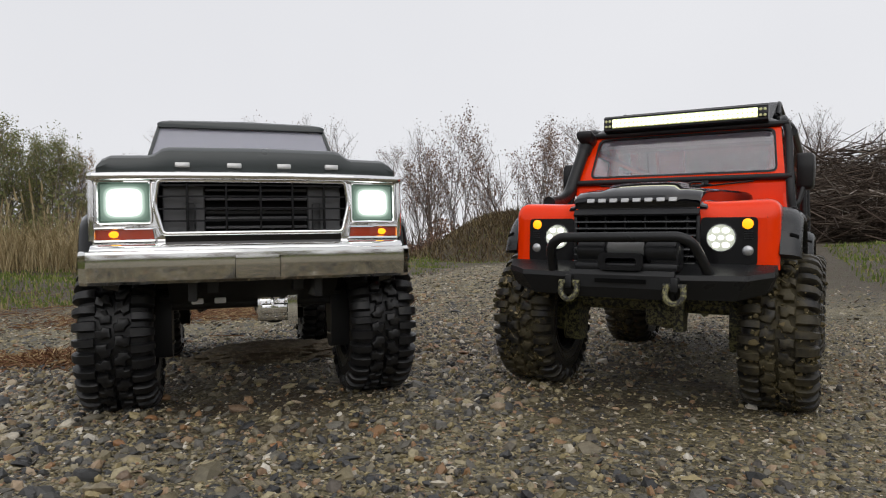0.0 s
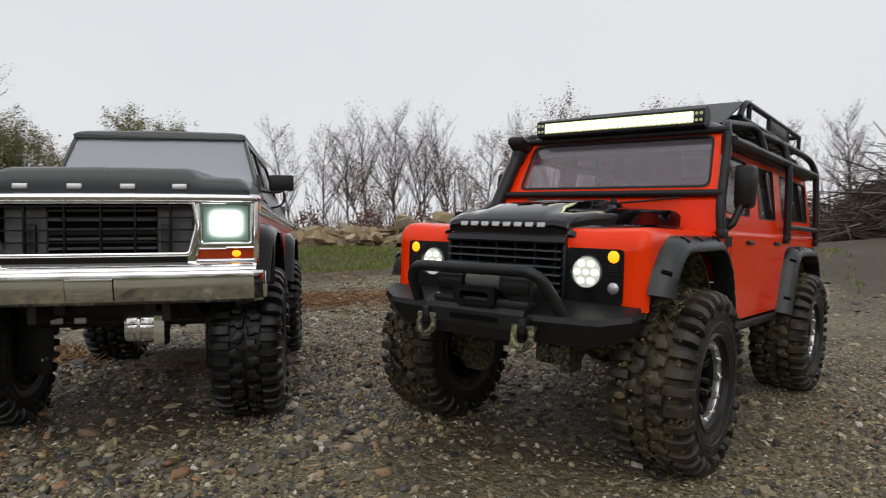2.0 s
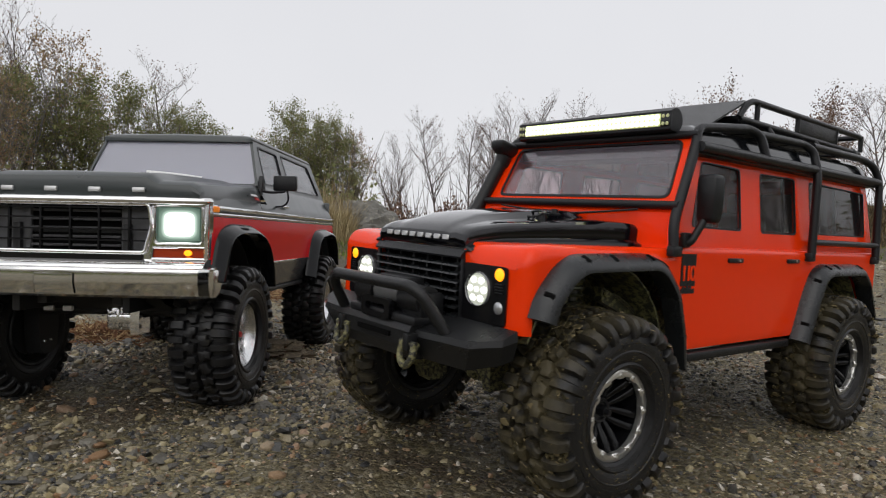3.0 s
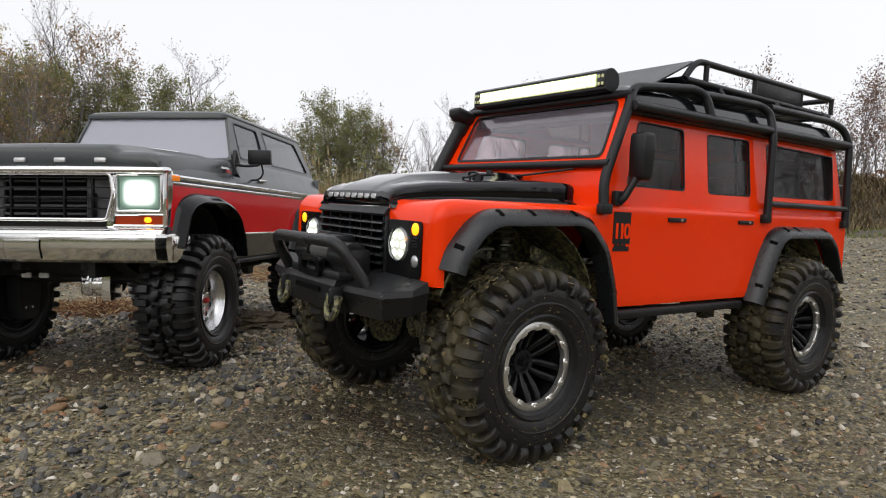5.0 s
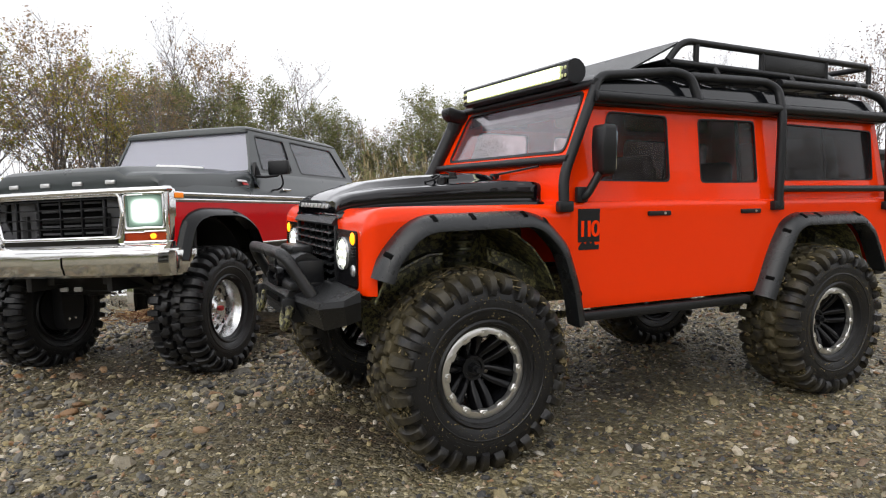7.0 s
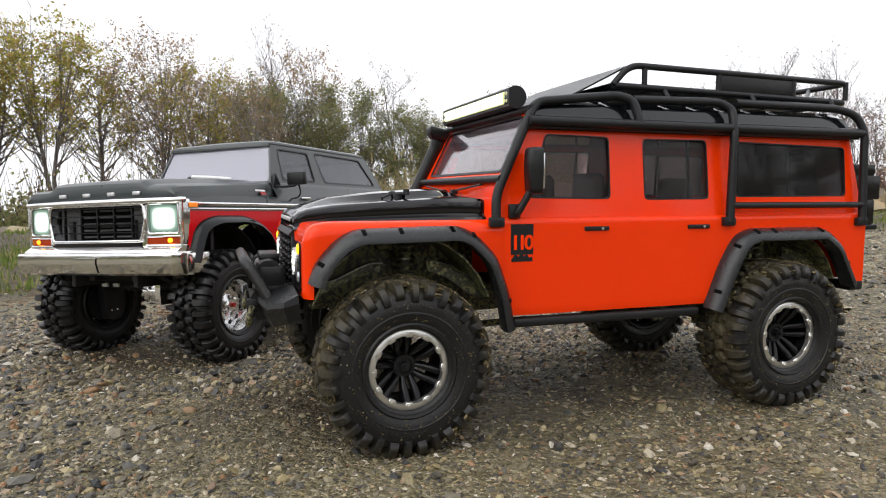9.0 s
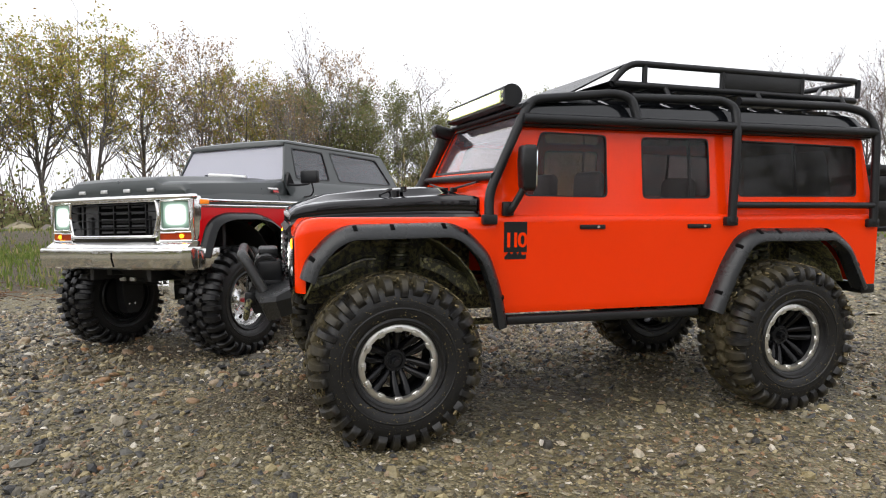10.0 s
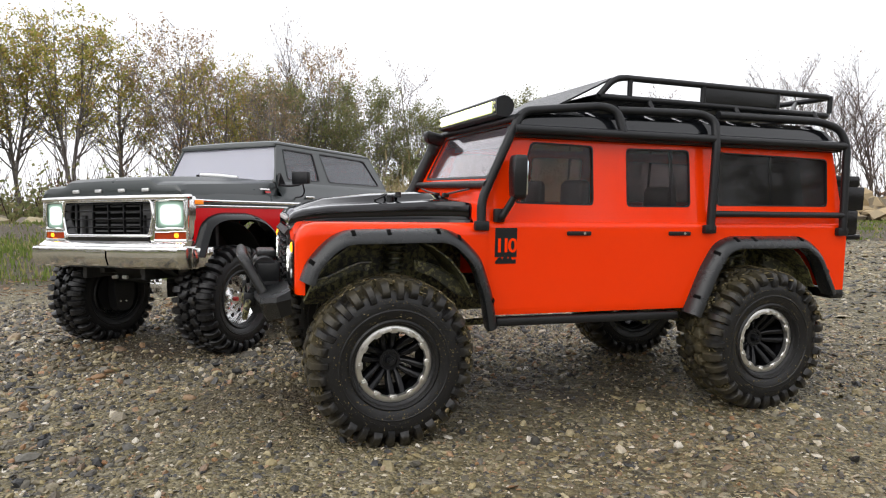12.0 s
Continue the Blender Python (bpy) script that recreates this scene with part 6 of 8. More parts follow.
# wipers
bm = bmesh.new()
tube(bm, [(-0.0170, 0.1470, 0.2030), (0.0100, 0.1485, 0.2012), (0.0340, 0.1560, 0.1985)], 0.0023, 0.006, 8)
box(bm, -0.0150, 0.0120, 0.1470, 0.1495, 0.2002, 0.2014, 0.0003, 1)
wiper = part("wiper", bm, WHITE_TRIM, wagon, "white wiper arm")
bm = bmesh.new()
cyl(bm, (-0.0190, 0.1440, 0.1950), (-0.0190, 0.1440, 0.2030), 0.0024, 0.0020, 10)
part("wiper_knob", bm, SATIN_BLACK, wiper)

# chrome front: bowed surround with openings, grille, lamps
def bow(x):
    """How far forward the front stands at x: proud in the middle, swept back to the corners."""
    return -0.0125 + 0.0085 * (abs(x) / 0.1) ** 2.2


def strip(pts):
    """The points of an (x, z) outline with extra ones between, so that it can follow the bow."""
    out = []
    for (a, b), (c, d) in zip(pts, pts[1:] + pts[:1]):
        k = max(1, int(abs(c - a) / 0.012))
        out += [(a + (c - a) * q / k, b + (d - b) * q / k) for q in range(k)]
    return out


bm = bmesh.new()
holes = [strip(loop2([(-0.0595, 0.1305), (0.0595, 0.1305), (0.0645, 0.1490), (0.0625, 0.1650), (-0.0625, 0.1650), (-0.0645, 0.1490)], 0.004))]
for s in (1, -1):
    holes.append(strip(loop2([(s * 0.0680, 0.1375), (s * 0.1005, 0.1375), (s * 0.1005, 0.1648), (s * 0.0680, 0.1648)], 0.003)))
    holes.append(strip(loop2([(s * 0.0655, 0.1262), (s * 0.1025, 0.1262), (s * 0.1025, 0.1332), (s * 0.0665, 0.1332)], 0.001)))
plate(bm, strip(loop2([(-0.1045, 0.1240), (0.1045, 0.1240), (0.1055, 0.1700), (-0.1055, 0.1700)], 0.003)), holes, lambda u, v, t: V((u, bow(u) + 0.0025 + t, v)), 0.010, (0, -1, 0))
part("front_surround", bm, CHROME, wagon, "chrome grille surround")


def bowed_tube(pts, r, dy=0.0, bend=0.004, seg=10):
    return tube(bmesh.new(), [(x, bow(x) + dy, z) for x, z in strip(pts)] + [(pts[0][0], bow(pts[0][0]) + dy, pts[0][1])], r, bend, seg)


part("grille_rim", bowed_tube([(0.0, 0.1658), (0.0632, 0.1658), (0.0654, 0.1490), (0.0604, 0.1297), (-0.0604, 0.1297), (-0.0654, 0.1490), (-0.0632, 0.1658)], 0.0017, 0.0015, 0.003), CHROME, wagon)
part("top_moulding", tube(bmesh.new(), [(x, bow(x) + (0.006 if abs(x) > 0.1042 else 0.0005), 0.1686) for x in (-0.1050, -0.1040, -0.09, -0.07, -0.05, -0.025, 0.0, 0.025, 0.05, 0.07, 0.09, 0.1040, 0.1050)], 0.0030, 0.004, 12), CHROME, wagon)
for s in (1, -1):
    part("lamp_rim", bowed_tube([(s * 0.0842, 0.1655), (s * 0.1012, 0.1655), (s * 0.1012, 0.1368), (s * 0.0673, 0.1368), (s * 0.0673, 0.1655)], 0.0011, 0.0022, 0.003, 8), CHROME, wagon)
    part("turn_rim", bowed_tube([(s * 0.0842, 0.1338), (s * 0.1030, 0.1338), (s * 0.1030, 0.1256), (s * 0.0650, 0.1256), (s * 0.0660, 0.1338)], 0.0009, 0.0022, 0.001, 8), CHROME, wagon)
    part("corner_moulding", tube(bmesh.new(), [(s * 0.1042, -0.0005, 0.1258), (s * 0.1046, -0.0012, 0.1420), (s * 0.1046, -0.0008, 0.1680)], 0.0020, 0.006, 12), CHROME, wagon)
bm = bmesh.new()
box(bm, -0.066, 0.066, 0.0045, 0.0075, 0.1285, 0.1680)
part("grille_backing", bm, SLOT_BLACK, wagon)
for z in (0.1384, 0.1467, 0.1551, 0.1628):
    bm = bmesh.new()
    loft(bm, [[V((x, bow(x) + 0.0034 + dy, z + dz)) for dy, dz in ((0, -0.0006), (0, 0.0005), (0.0024, 0.0006), (0.0024, -0.0006))] for x in steps(-0.0635, 0.0635, 0.0127)])
    part("grille_bar", bm, BEZEL, wagon)
for x in (-0.0449, -0.0196, 0.0033, 0.0252, 0.0477):
    bm = bmesh.new()
    box(bm, x - 0.0008, x + 0.0008, bow(x) + 0.0030, bow(x) + 0.0062, 0.1300, 0.1654, 0.0003, 1)
    part("grille_post", bm, BEZEL, wagon)
# radiator behind the grille: a finned core between two plain tanks
for x0, x1 in ((-0.0610, -0.0338), (0.0370, 0.0610)):
    bm = bmesh.new()
    box(bm, x0, x1, 0.0016, 0.0048, 0.1310, 0.1640, 0.0008, 1)
    part("radiator_tank", bm, RADIATOR, wagon)
for k in range(5):
    bm = bmesh.new()
    box(bm, -0.0334, 0.0366, 0.0010, 0.0048, 0.1332 + k * 0.0066, 0.1352 + k * 0.0066, 0.0005, 1)
    part("radiator_fin", bm, RADIATOR, wagon)
for s in (1, -1):
    bm = bmesh.new()
    box(bm, s * 0.0668, s * 0.1020, -0.0010, 0.0015, 0.1365, 0.1655)
    hl = part("headlamp", bm, HOUSING_GREEN, wagon, "square headlamp, lit")
    bm = bmesh.new()
    loft(bm, [[V((s * x, bow(x) + dy, z)) for x, z in ((0.0684 + d, 0.1379 + d), (0.0760, 0.1379 + d), (0.0842, 0.1379 + d), (0.0925, 0.1379 + d), (0.1001 - d, 0.1379 + d), (0.1001 - d, 0.1644 - d), (0.0925, 0.1644 - d), (0.0842, 0.1644 - d), (0.0760, 0.1644 - d), (0.0684 + d, 0.1644 - d))] for dy, d in ((0.0080, 0.0), (0.0045, 0.0), (0.0032, 0.0012))])
    part("headlamp_lens", bm, GLOW_WHITE, hl)
    bm = bmesh.new()
    loft(bm, [[V((s * x, bow(x) + dy, z)) for dy, z in ((0.0030, 0.1264), (0.0030, 0.1330), (0.0100, 0.1330), (0.0100, 0.1264))] for x in (0.0660, 0.0740, 0.0830, 0.0920, 0.1023)])
    tl = part("turn_lamp", bm, LENS_RED, wagon, "dark red turn lamp with a lit amber bulb")
    bm = bmesh.new()
    ball(bm, (s * 0.0908, bow(0.0908) + 0.0028, 0.1298), 0.0026, 1.25, 0.3, 0.9)
    part("bulb", bm, GLOW_AMBER, tl)
# letters on the bonnet's front, kept as plain silver bars
bar_bm = bmesh.new()
box(bar_bm, -0.0048, 0.0048, -0.0010, 0.0010, -0.0018, 0.0018, 0.0006, 2)
wagon_bar = finish(bar_bm, "letter_bar", SILVER_LETTER)
for i in range(4):
    repeat("letter_bar", wagon_bar, wagon, pose(-0.0475 + i * 0.0338, -0.0058, 0.1766, -4))
# bumper
bm = bmesh.new()
prof = [(-0.0010, 0.1185), (-0.0150, 0.1190), (-0.0188, 0.1180), (-0.0203, 0.1162), (-0.0208, 0.1082), (-0.0206, 0.1074), (-0.0180, 0.0985), (-0.0150, 0.0965), (-0.0010, 0.0965)]
rings = []
for x, dy in ((-0.1125, 0.020), (-0.1115, 0.0110), (-0.1060, 0.0040), (-0.090, 0.0012), (-0.060, -0.0008), (-0.0300, -0.0018), (0.0, -0.0022), (0.0300, -0.0018), (0.060, -0.0006), (0.090, 0.0020), (0.1040, 0.0046), (0.1095, 0.0112), (0.1105, 0.020)):
    rings.append([V((x, y + dy if y < -0.002 else max(y, 0.006), z)) for y, z in prof])
loft(bm, rings)
bump2 = part("bumper", bm, CHROME_DULL, wagon, "chrome bumper", 25)
for s in (1, -1):
    bm = bmesh.new()
    box(bm, s * 0.1080, s * 0.1110, -0.002, 0.0280, 0.0975, 0.1175, 0.0014)
    part("bumper_end", bm, CHROME_DULL, bump2)
bm = bmesh.new()
loft(bm, [[V((x, -0.0234, 0.1142)), V((x, -0.0238, 0.1076)), V((x, -0.0212, 0.0992)), V((x, -0.0150, 0.0992)), V((x, -0.0150, 0.1142))] for x in (-0.0145, 0.0145)])
part("bumper_plate", bm, CHROME_DULL, bump2)
for x in (-0.0148, 0.0148):
    bm = bmesh.new()
    loft(bm, [[V((x + dx, y, z)) for dx in (-0.00012, 0.00012)] + [V((x + dx, -0.0150, z)) for dx in (0.00012, -0.00012)] for y, z in ((-0.0232, 0.1140), (-0.0236, 0.1076), (-0.0210, 0.0992))])
    part("plate_seam", bm, SLOT_BLACK, bump2)
bm = bmesh.new()
loft(bm, [[V((x, bow(x) + dy, z)) for dy, z in ((-0.0060, 0.1188), (-0.0055, 0.1200), (0.0020, 0.1246), (0.0120, 0.1250), (0.0120, 0.1188))] for x in steps(-0.1048, 0.1048, 0.0131)])
part("lower_valance", bm, CHROME, wagon)
bm = bmesh.new()
loft(bm, [[V((x, bow(x) + dy, z)) for dy, z in ((0.0012, 0.1240), (0.0008, 0.1290), (0.0040, 0.1290), (0.0040, 0.1240))] for x in steps(-0.0590, 0.0590, 0.0118)])
part("valance_slot", bm, GLOSS_BLACK, wagon)
running_gear(wagon, 0.0640, 0.3690, 0.0800, UNDER_CLEAN, CHROME, 0.016, SPRING_CLEAN)
# dark parts under the nose: axle casing, skid plate, stays and knuckles
bm = bmesh.new()
box(bm, -0.064, 0.064, 0.0540, 0.0760, 0.0740, 0.0900, 0.004, 3)
part("axle_casing", bm, UNDER_CLEAN, wagon)
bm = bmesh.new()
loft(bm, [[V((e * x, y, z)) for x, e in ((0.060, 1), (0.060, -1))] + [V((-0.056, y + 0.010, z - 0.002)), V((0.056, y + 0.010, z - 0.002))] for y, z in ((0.0050, 0.1010), (0.0240, 0.0890), (0.0480, 0.0800))])
part("skid_plate", bm, UNDER_CLEAN, wagon)
bm = bmesh.new()
box(bm, -0.088, 0.088, 0.0560, 0.0620, 0.0830, 0.1430, 0.002)
part("bulkhead", bm, UNDER_CLEAN, wagon)
for s in (1, -1):
    for y in (0.064, 0.369):
        bm = bmesh.new()
        box(bm, s * 0.040, s * 0.046, y - 0.066, min(y + 0.080, 0.436), 0.083, 0.1510, 0.001)
        part("arch_wall", bm, UNDER_CLEAN, wagon)
        bm = bmesh.new()
        box(bm, s * 0.0465, s * 0.1015, y - 0.052, y + 0.070, 0.1545, 0.1575, 0.0008)
        part("arch_roof", bm, UNDER_CLEAN, wagon)
# white tabs that colour in two bright glints below the bumper
for x in (-0.0410, -0.0250):
    bm = bmesh.new()
    box(bm, x - 0.0042, x + 0.0042, 0.0335, 0.0365, 0.0792, 0.0836, 0.0010)
    part("servo_tab", bm, WHITE_TRIM, wagon)
for y, turns in ((0.0640, (5, 24)), (0.3690, (31, 12))):
    chrome_wheel(wagon, pose(0.0945, y, 0.0592, turns[0], 0, 0))
    chrome_wheel(wagon, pose(-0.0945, y, 0.0592, turns[1], 0, 180))
bm = bmesh.new()
box(bm, -0.09, 0.09, 0.01, 0.438, 0.150, 0.154)
part("floor_pan", bm, UNDER_CLEAN, wagon)


# ---- trees ----
def arrays_mesh(name, verts, tris, mat, smooth=False):
    me = bpy.data.meshes.new(name)
    verts, tris = np.asarray(verts, np.float32), np.asarray(tris, np.int32)
    me.vertices.add(len(verts))
    me.vertices.foreach_set("co", verts.ravel())
    me.loops.add(tris.size)
    me.loops.foreach_set("vertex_index", tris.ravel())
    me.polygons.add(len(tris))
    me.polygons.foreach_set("loop_start", np.arange(0, tris.size, 3, dtype=np.int32))
    me.update(calc_edges=True)
    if smooth:
        me.shade_smooth()
    else:
        me.shade_flat()
    me.materials.append(mat)
    return me


def sticks(segs, sides=4):
    """Tapered sticks from rows of (p0, p1, r0, r1), as one array of corners and triangles."""
    s = np.array([(*a, *b, c, d) for a, b, c, d in segs])
    p0, p1, r0, r1 = s[:, :3], s[:, 3:6], s[:, 6], s[:, 7]
    d = p1 - p0
    d = d / np.maximum(np.linalg.norm(d, axis=1, keepdims=True), 1e-9)
    ref = np.where(np.abs(d[:, 2:3]) > 0.9, [[1.0, 0, 0]], [[0, 0, 1.0]])
    u = np.cross(d, ref)
    u /= np.linalg.norm(u, axis=1, keepdims=True)
    w = np.cross(d, u)
    ang = np.arange(sides) * 2 * np.pi / sides
    ring = u[:, None] * np.cos(ang)[None, :, None] + w[:, None] * np.sin(ang)[None, :, None]
    low, top = p0[:, None] + ring * r0[:, None, None], p1[:, None] + ring * r1[:, None, None]
    verts = np.concatenate([low, top], 1).reshape(-1, 3)
    k = np.arange(sides)
    n = (k + 1) % sides
    face = np.concatenate([np.stack([k, n, n + sides], 1), np.stack([k, n + sides, k + sides], 1)])
    tris = (np.arange(len(s))[:, None, None] * 2 * sides + face[None]).reshape(-1, 3)
    return verts, tris


def grow(rng, stems, lean, spread, limbs, levels, gnarl, up, low):
    """Branches of a tree one unit high: sticks, and the places where its leaves sit."""
    segs, tips = [], []

    def branch(p, d, length, r, level):
        n = 5 if level == 0 else 3
        pts = [p]
        for i in range(n):
            d = (d + V((rng.gauss(0, gnarl), rng.gauss(0, gnarl), up * (0.5 if level else 0.2) + rng.gauss(0, gnarl * 0.5)))).normalized()
            q = pts[-1] + d * length / n
            a, b = r * (1 - 0.78 * i / n), r * (1 - 0.78 * (i + 1) / n)
            segs.append((tuple(pts[-1]), tuple(q), a, b))
            pts.append(q)
        if level >= levels:
            tips.extend([tuple(pts[-1]), tuple(pts[-2]), tuple((pts[-1] + pts[-2]) / 2)])
            return
        count = limbs[level]
        for k in range(count):
            f = (low + (0.985 - low) * (k + rng.random()) / count) if level == 0 else (0.25 + 0.75 * (k + rng.random()) / count)
            i = min(int(f * n), n - 1)
            at = pts[i].lerp(pts[i + 1], f * n - i)
            az = rng.uniform(0, 2 * math.pi)
            out = V((math.cos(az), math.sin(az), 0))
            nd = (d * (1 - spread * 0.6) + out * spread * rng.uniform(0.6, 1.2) + V((0, 0, up))).normalized()
            ln = length * rng.uniform(0.28, 0.48) * (1.25 - 0.75 * f if level == 0 else 1.15)
            branch(at, nd, ln, r * (1 - 0.75 * f) * 0.58 + 0.00035, level + 1)

    for k in range(stems):
        az = rng.uniform(0, 2 * math.pi)
        tall = 1.0 if k == 0 else rng.uniform(0.75, 1.0)
        d = V((math.cos(az) * lean, math.sin(az) * lean, 1)).normalized()
        branch(V((math.cos(az) * 0.012 * k, math.sin(az) * 0.012 * k, -0.01)), d, tall * 0.92, 0.0105 * (0.9 if stems > 2 else 1.15), 0)
    return segs, tips


def grow_round(rng, stems, lobes, wide, low, twigs=11):
    """A round-headed tree one unit high: stems, limbs that rise to lobes of the crown, and twigs in each lobe."""
    segs, tips, lines = [], [], []
    for k in range(stems):
        az = rng.uniform(0, 6.28)
        lean = V((math.cos(az), math.sin(az), 0)) * rng.uniform(0.03, 0.16) * (1 if stems > 1 else 0.4)
        pts = [V((0, 0, -0.01)) + lean * 0.15 * k]
        for i in range(6):
            pts.append(pts[-1] + V((rng.gauss(0, 0.010), rng.gauss(0, 0.010), 0.145)) + lean * 0.17)
        r0 = 0.0140 if stems < 3 else 0.0095
        for i in range(6):
            segs.append((tuple(pts[i]), tuple(pts[i + 1]), r0 * (1 - 0.14 * i), r0 * (0.86 - 0.14 * i)))
        lines.append(pts)
    for k in range(lobes):
        h = low + (1 - low) * ((k + rng.random()) / lobes) ** 0.9
        mid, half = 0.5 + low * 0.5, 0.53 - low * 0.5
        r = wide * math.sqrt(max(0.03, 1 - ((h - mid) / half) ** 2)) * rng.uniform(0.15, 1.05) ** 0.6
        az = k * 2.4 + rng.uniform(-0.5, 0.5)
        c = V((math.cos(az) * r, math.sin(az) * r, h))
        line = min(lines, key=lambda p: (p[4] - c).length)
        f = min(h * rng.uniform(0.45, 0.75), 0.84) / 0.145
        i = min(int(f), 5)
        a = line[i].lerp(line[i + 1], f - i)
        knee = a.lerp(c, 0.5) + V((rng.gauss(0, 0.012), rng.gauss(0, 0.012), -0.02))
        chain = [a, a.lerp(knee, 0.5) + V((0, 0, -0.008)), knee, knee.lerp(c, 0.5) + V((0, 0, 0.008)), c]
        th = 0.0052 * (1.15 - 0.6 * h)
        for j in range(4):
            segs.append((tuple(chain[j]), tuple(chain[j + 1]), th * (1 - 0.2 * j), th * (0.8 - 0.2 * j)))
        for j in range(twigs):
            base = chain[2].lerp(c, rng.uniform(0.1, 1.0))
            d = V((rng.gauss(0, 1), rng.gauss(0, 1), rng.gauss(0.6, 0.7))).normalized() * rng.uniform(0.04, 0.11)
            q = base + d * 0.5 + V((rng.gauss(0, 0.006), rng.gauss(0, 0.006), 0.004))
            e = base + d
            segs.append((tuple(base), tuple(q), 0.0013, 0.0009))
            segs.append((tuple(q), tuple(e), 0.0009, 0.0004))
            tips.extend([tuple(q), tuple(e), tuple(q.lerp(e, 0.5))])
    return segs, tips


def round_kind(seed, leaf, n_leaf, size, scatter, stems, lobes, wide, low, label):
    rng = random.Random(seed)
    segs, tips = grow_round(rng, stems, lobes, wide, low)
    tree = new("tree")
    v, t = sticks(segs, 3)
    new("trunk", arrays_mesh("trunk", v, t, BARK, True)).parent = tree
    v, t = leaves(rng, tips, n_leaf, size, scatter, 33)
    new("crown", arrays_mesh("crown", v, t, leaf)).parent = tree
    return tagged(tree, label, "tree")


def leaves(rng, tips, count, size, scatter, clump=0):
    """Leaves about the tips; clump: how many tips in a row share one density."""
    nrng = np.random.RandomState(rng.randrange(10**6))
    t = np.array(tips)
    if clump:
        dense = np.repeat(nrng.uniform(0.03, 1.0, len(t) // clump + 1) ** 1.3, clump)[: len(t)]
        t = t[nrng.uniform(0, 1, len(t)) < dense]
    elif len(t) < 9000:
        t = t[nrng.permutation(len(t))[: max(20, int(len(t) * 0.72))]]
    c = t[nrng.randint(0, len(t), count)] + nrng.normal(0, scatter, (count, 3))
    a = nrng.normal(size=(count, 3))
    b = np.cross(a, nrng.normal(size=(count, 3)))
    a /= np.linalg.norm(a, axis=1, keepdims=True)
    b /= np.linalg.norm(b, axis=1, keepdims=True)
    s = (size * nrng.uniform(0.6, 1.5, count))[:, None]
    v = np.stack([c - a * s, c + b * s * 0.55, c + a * s, c - b * s * 0.55], 1).reshape(-1, 3)
    i = np.arange(count)[:, None] * 4
    return v, np.concatenate([i + [[0, 1, 2]], i + [[0, 2, 3]]])


def tree_kind(seed, bark, leaf, n_leaf, size, scatter, stems, lean, spread, limbs, levels, gnarl, up, low, label):
    rng = random.Random(seed)
    segs, tips = grow(rng, stems, lean, spread, limbs, levels, gnarl, up, low)
    tree = new("tree")
    v, t = sticks(segs, 3)
    tr = new("trunk", arrays_mesh("trunk", v, t, bark, True))
    tr.parent = tree
    if n_leaf:
        v, t = leaves(rng, tips, n_leaf, size, scatter)
        cr = new("crown", arrays_mesh("crown", v, t, leaf))
        cr.parent = tree
    return tagged(tree, label, "tree")


KINDS = {
    "bare": [tree_kind(s, BARK_GREY, LEAF_BROWN, 700, 0.0050, 0.014, n, 0.09, 0.72, (18, 6, 5), 3, 0.11, 0.20, 0.26, "bare tall autumn tree with thin upright twigs") for s, n in ((11, 1), (12, 2), (13, 1), (14, 2))],
    "brown": [tree_kind(s, BARK, LEAF_BROWN, 2800, 0.0075, 0.022, 4, 0.20, 0.66, (12, 6, 4), 2, 0.11, 0.24, 0.18, "thin tree with withered red-brown leaves") for s in (21, 22)],
    "olive": [round_kind(s, LEAF_OLIVE, 16500, 0.0064, 0.019, 4, 64, 0.36, 0.12, "dense bushy tree with dull olive leaves") for s in (31, 32, 33)],
    "yellow": [round_kind(s, LEAF_YELLOW, 6800, 0.0064, 0.013, n, 44, 0.38, 0.47, "tall forked tree with thinning yellow-green leaves") for s, n in ((41, 2), (42, 1), (43, 2))],
    "rust": [round_kind(s, LEAF_RUST, 4800, 0.0060, 0.014, n, 48, 0.30, 0.36, "tree with rusty brown thinning leaves") for s, n in ((51, 3), (52, 2))],
}
used = set()
trng = random.Random(77)


def plant(kind, az, elev, dist, width=1.0):
    """A tree of that kind in the direction az (degrees left of +y), its top at that elevation."""
    x, y = 0.2 - dist * math.sin(radians(az)), 0.3 + dist * math.cos(radians(az))
    z = float(height(x, y)) - 0.05
    h = (0.14 + dist * math.tan(radians(elev)) - z) * (1.0 if kind in ("bare", "brown") else 1.03)
    src = trng.choice(KINDS[kind])
    m = Matrix.Translation((x, y, z)) @ Matrix.Rotation(trng.uniform(0, 6.28), 4, "Z") @ Matrix.Diagonal((h * width, h * width, h, 1))
    if src.name not in used:
        used.add(src.name)
        src.matrix_world = m
        tagged(src, group="trees round the lot")
    else:
        c = copy_thing(src, Matrix())
        c.matrix_basis = m


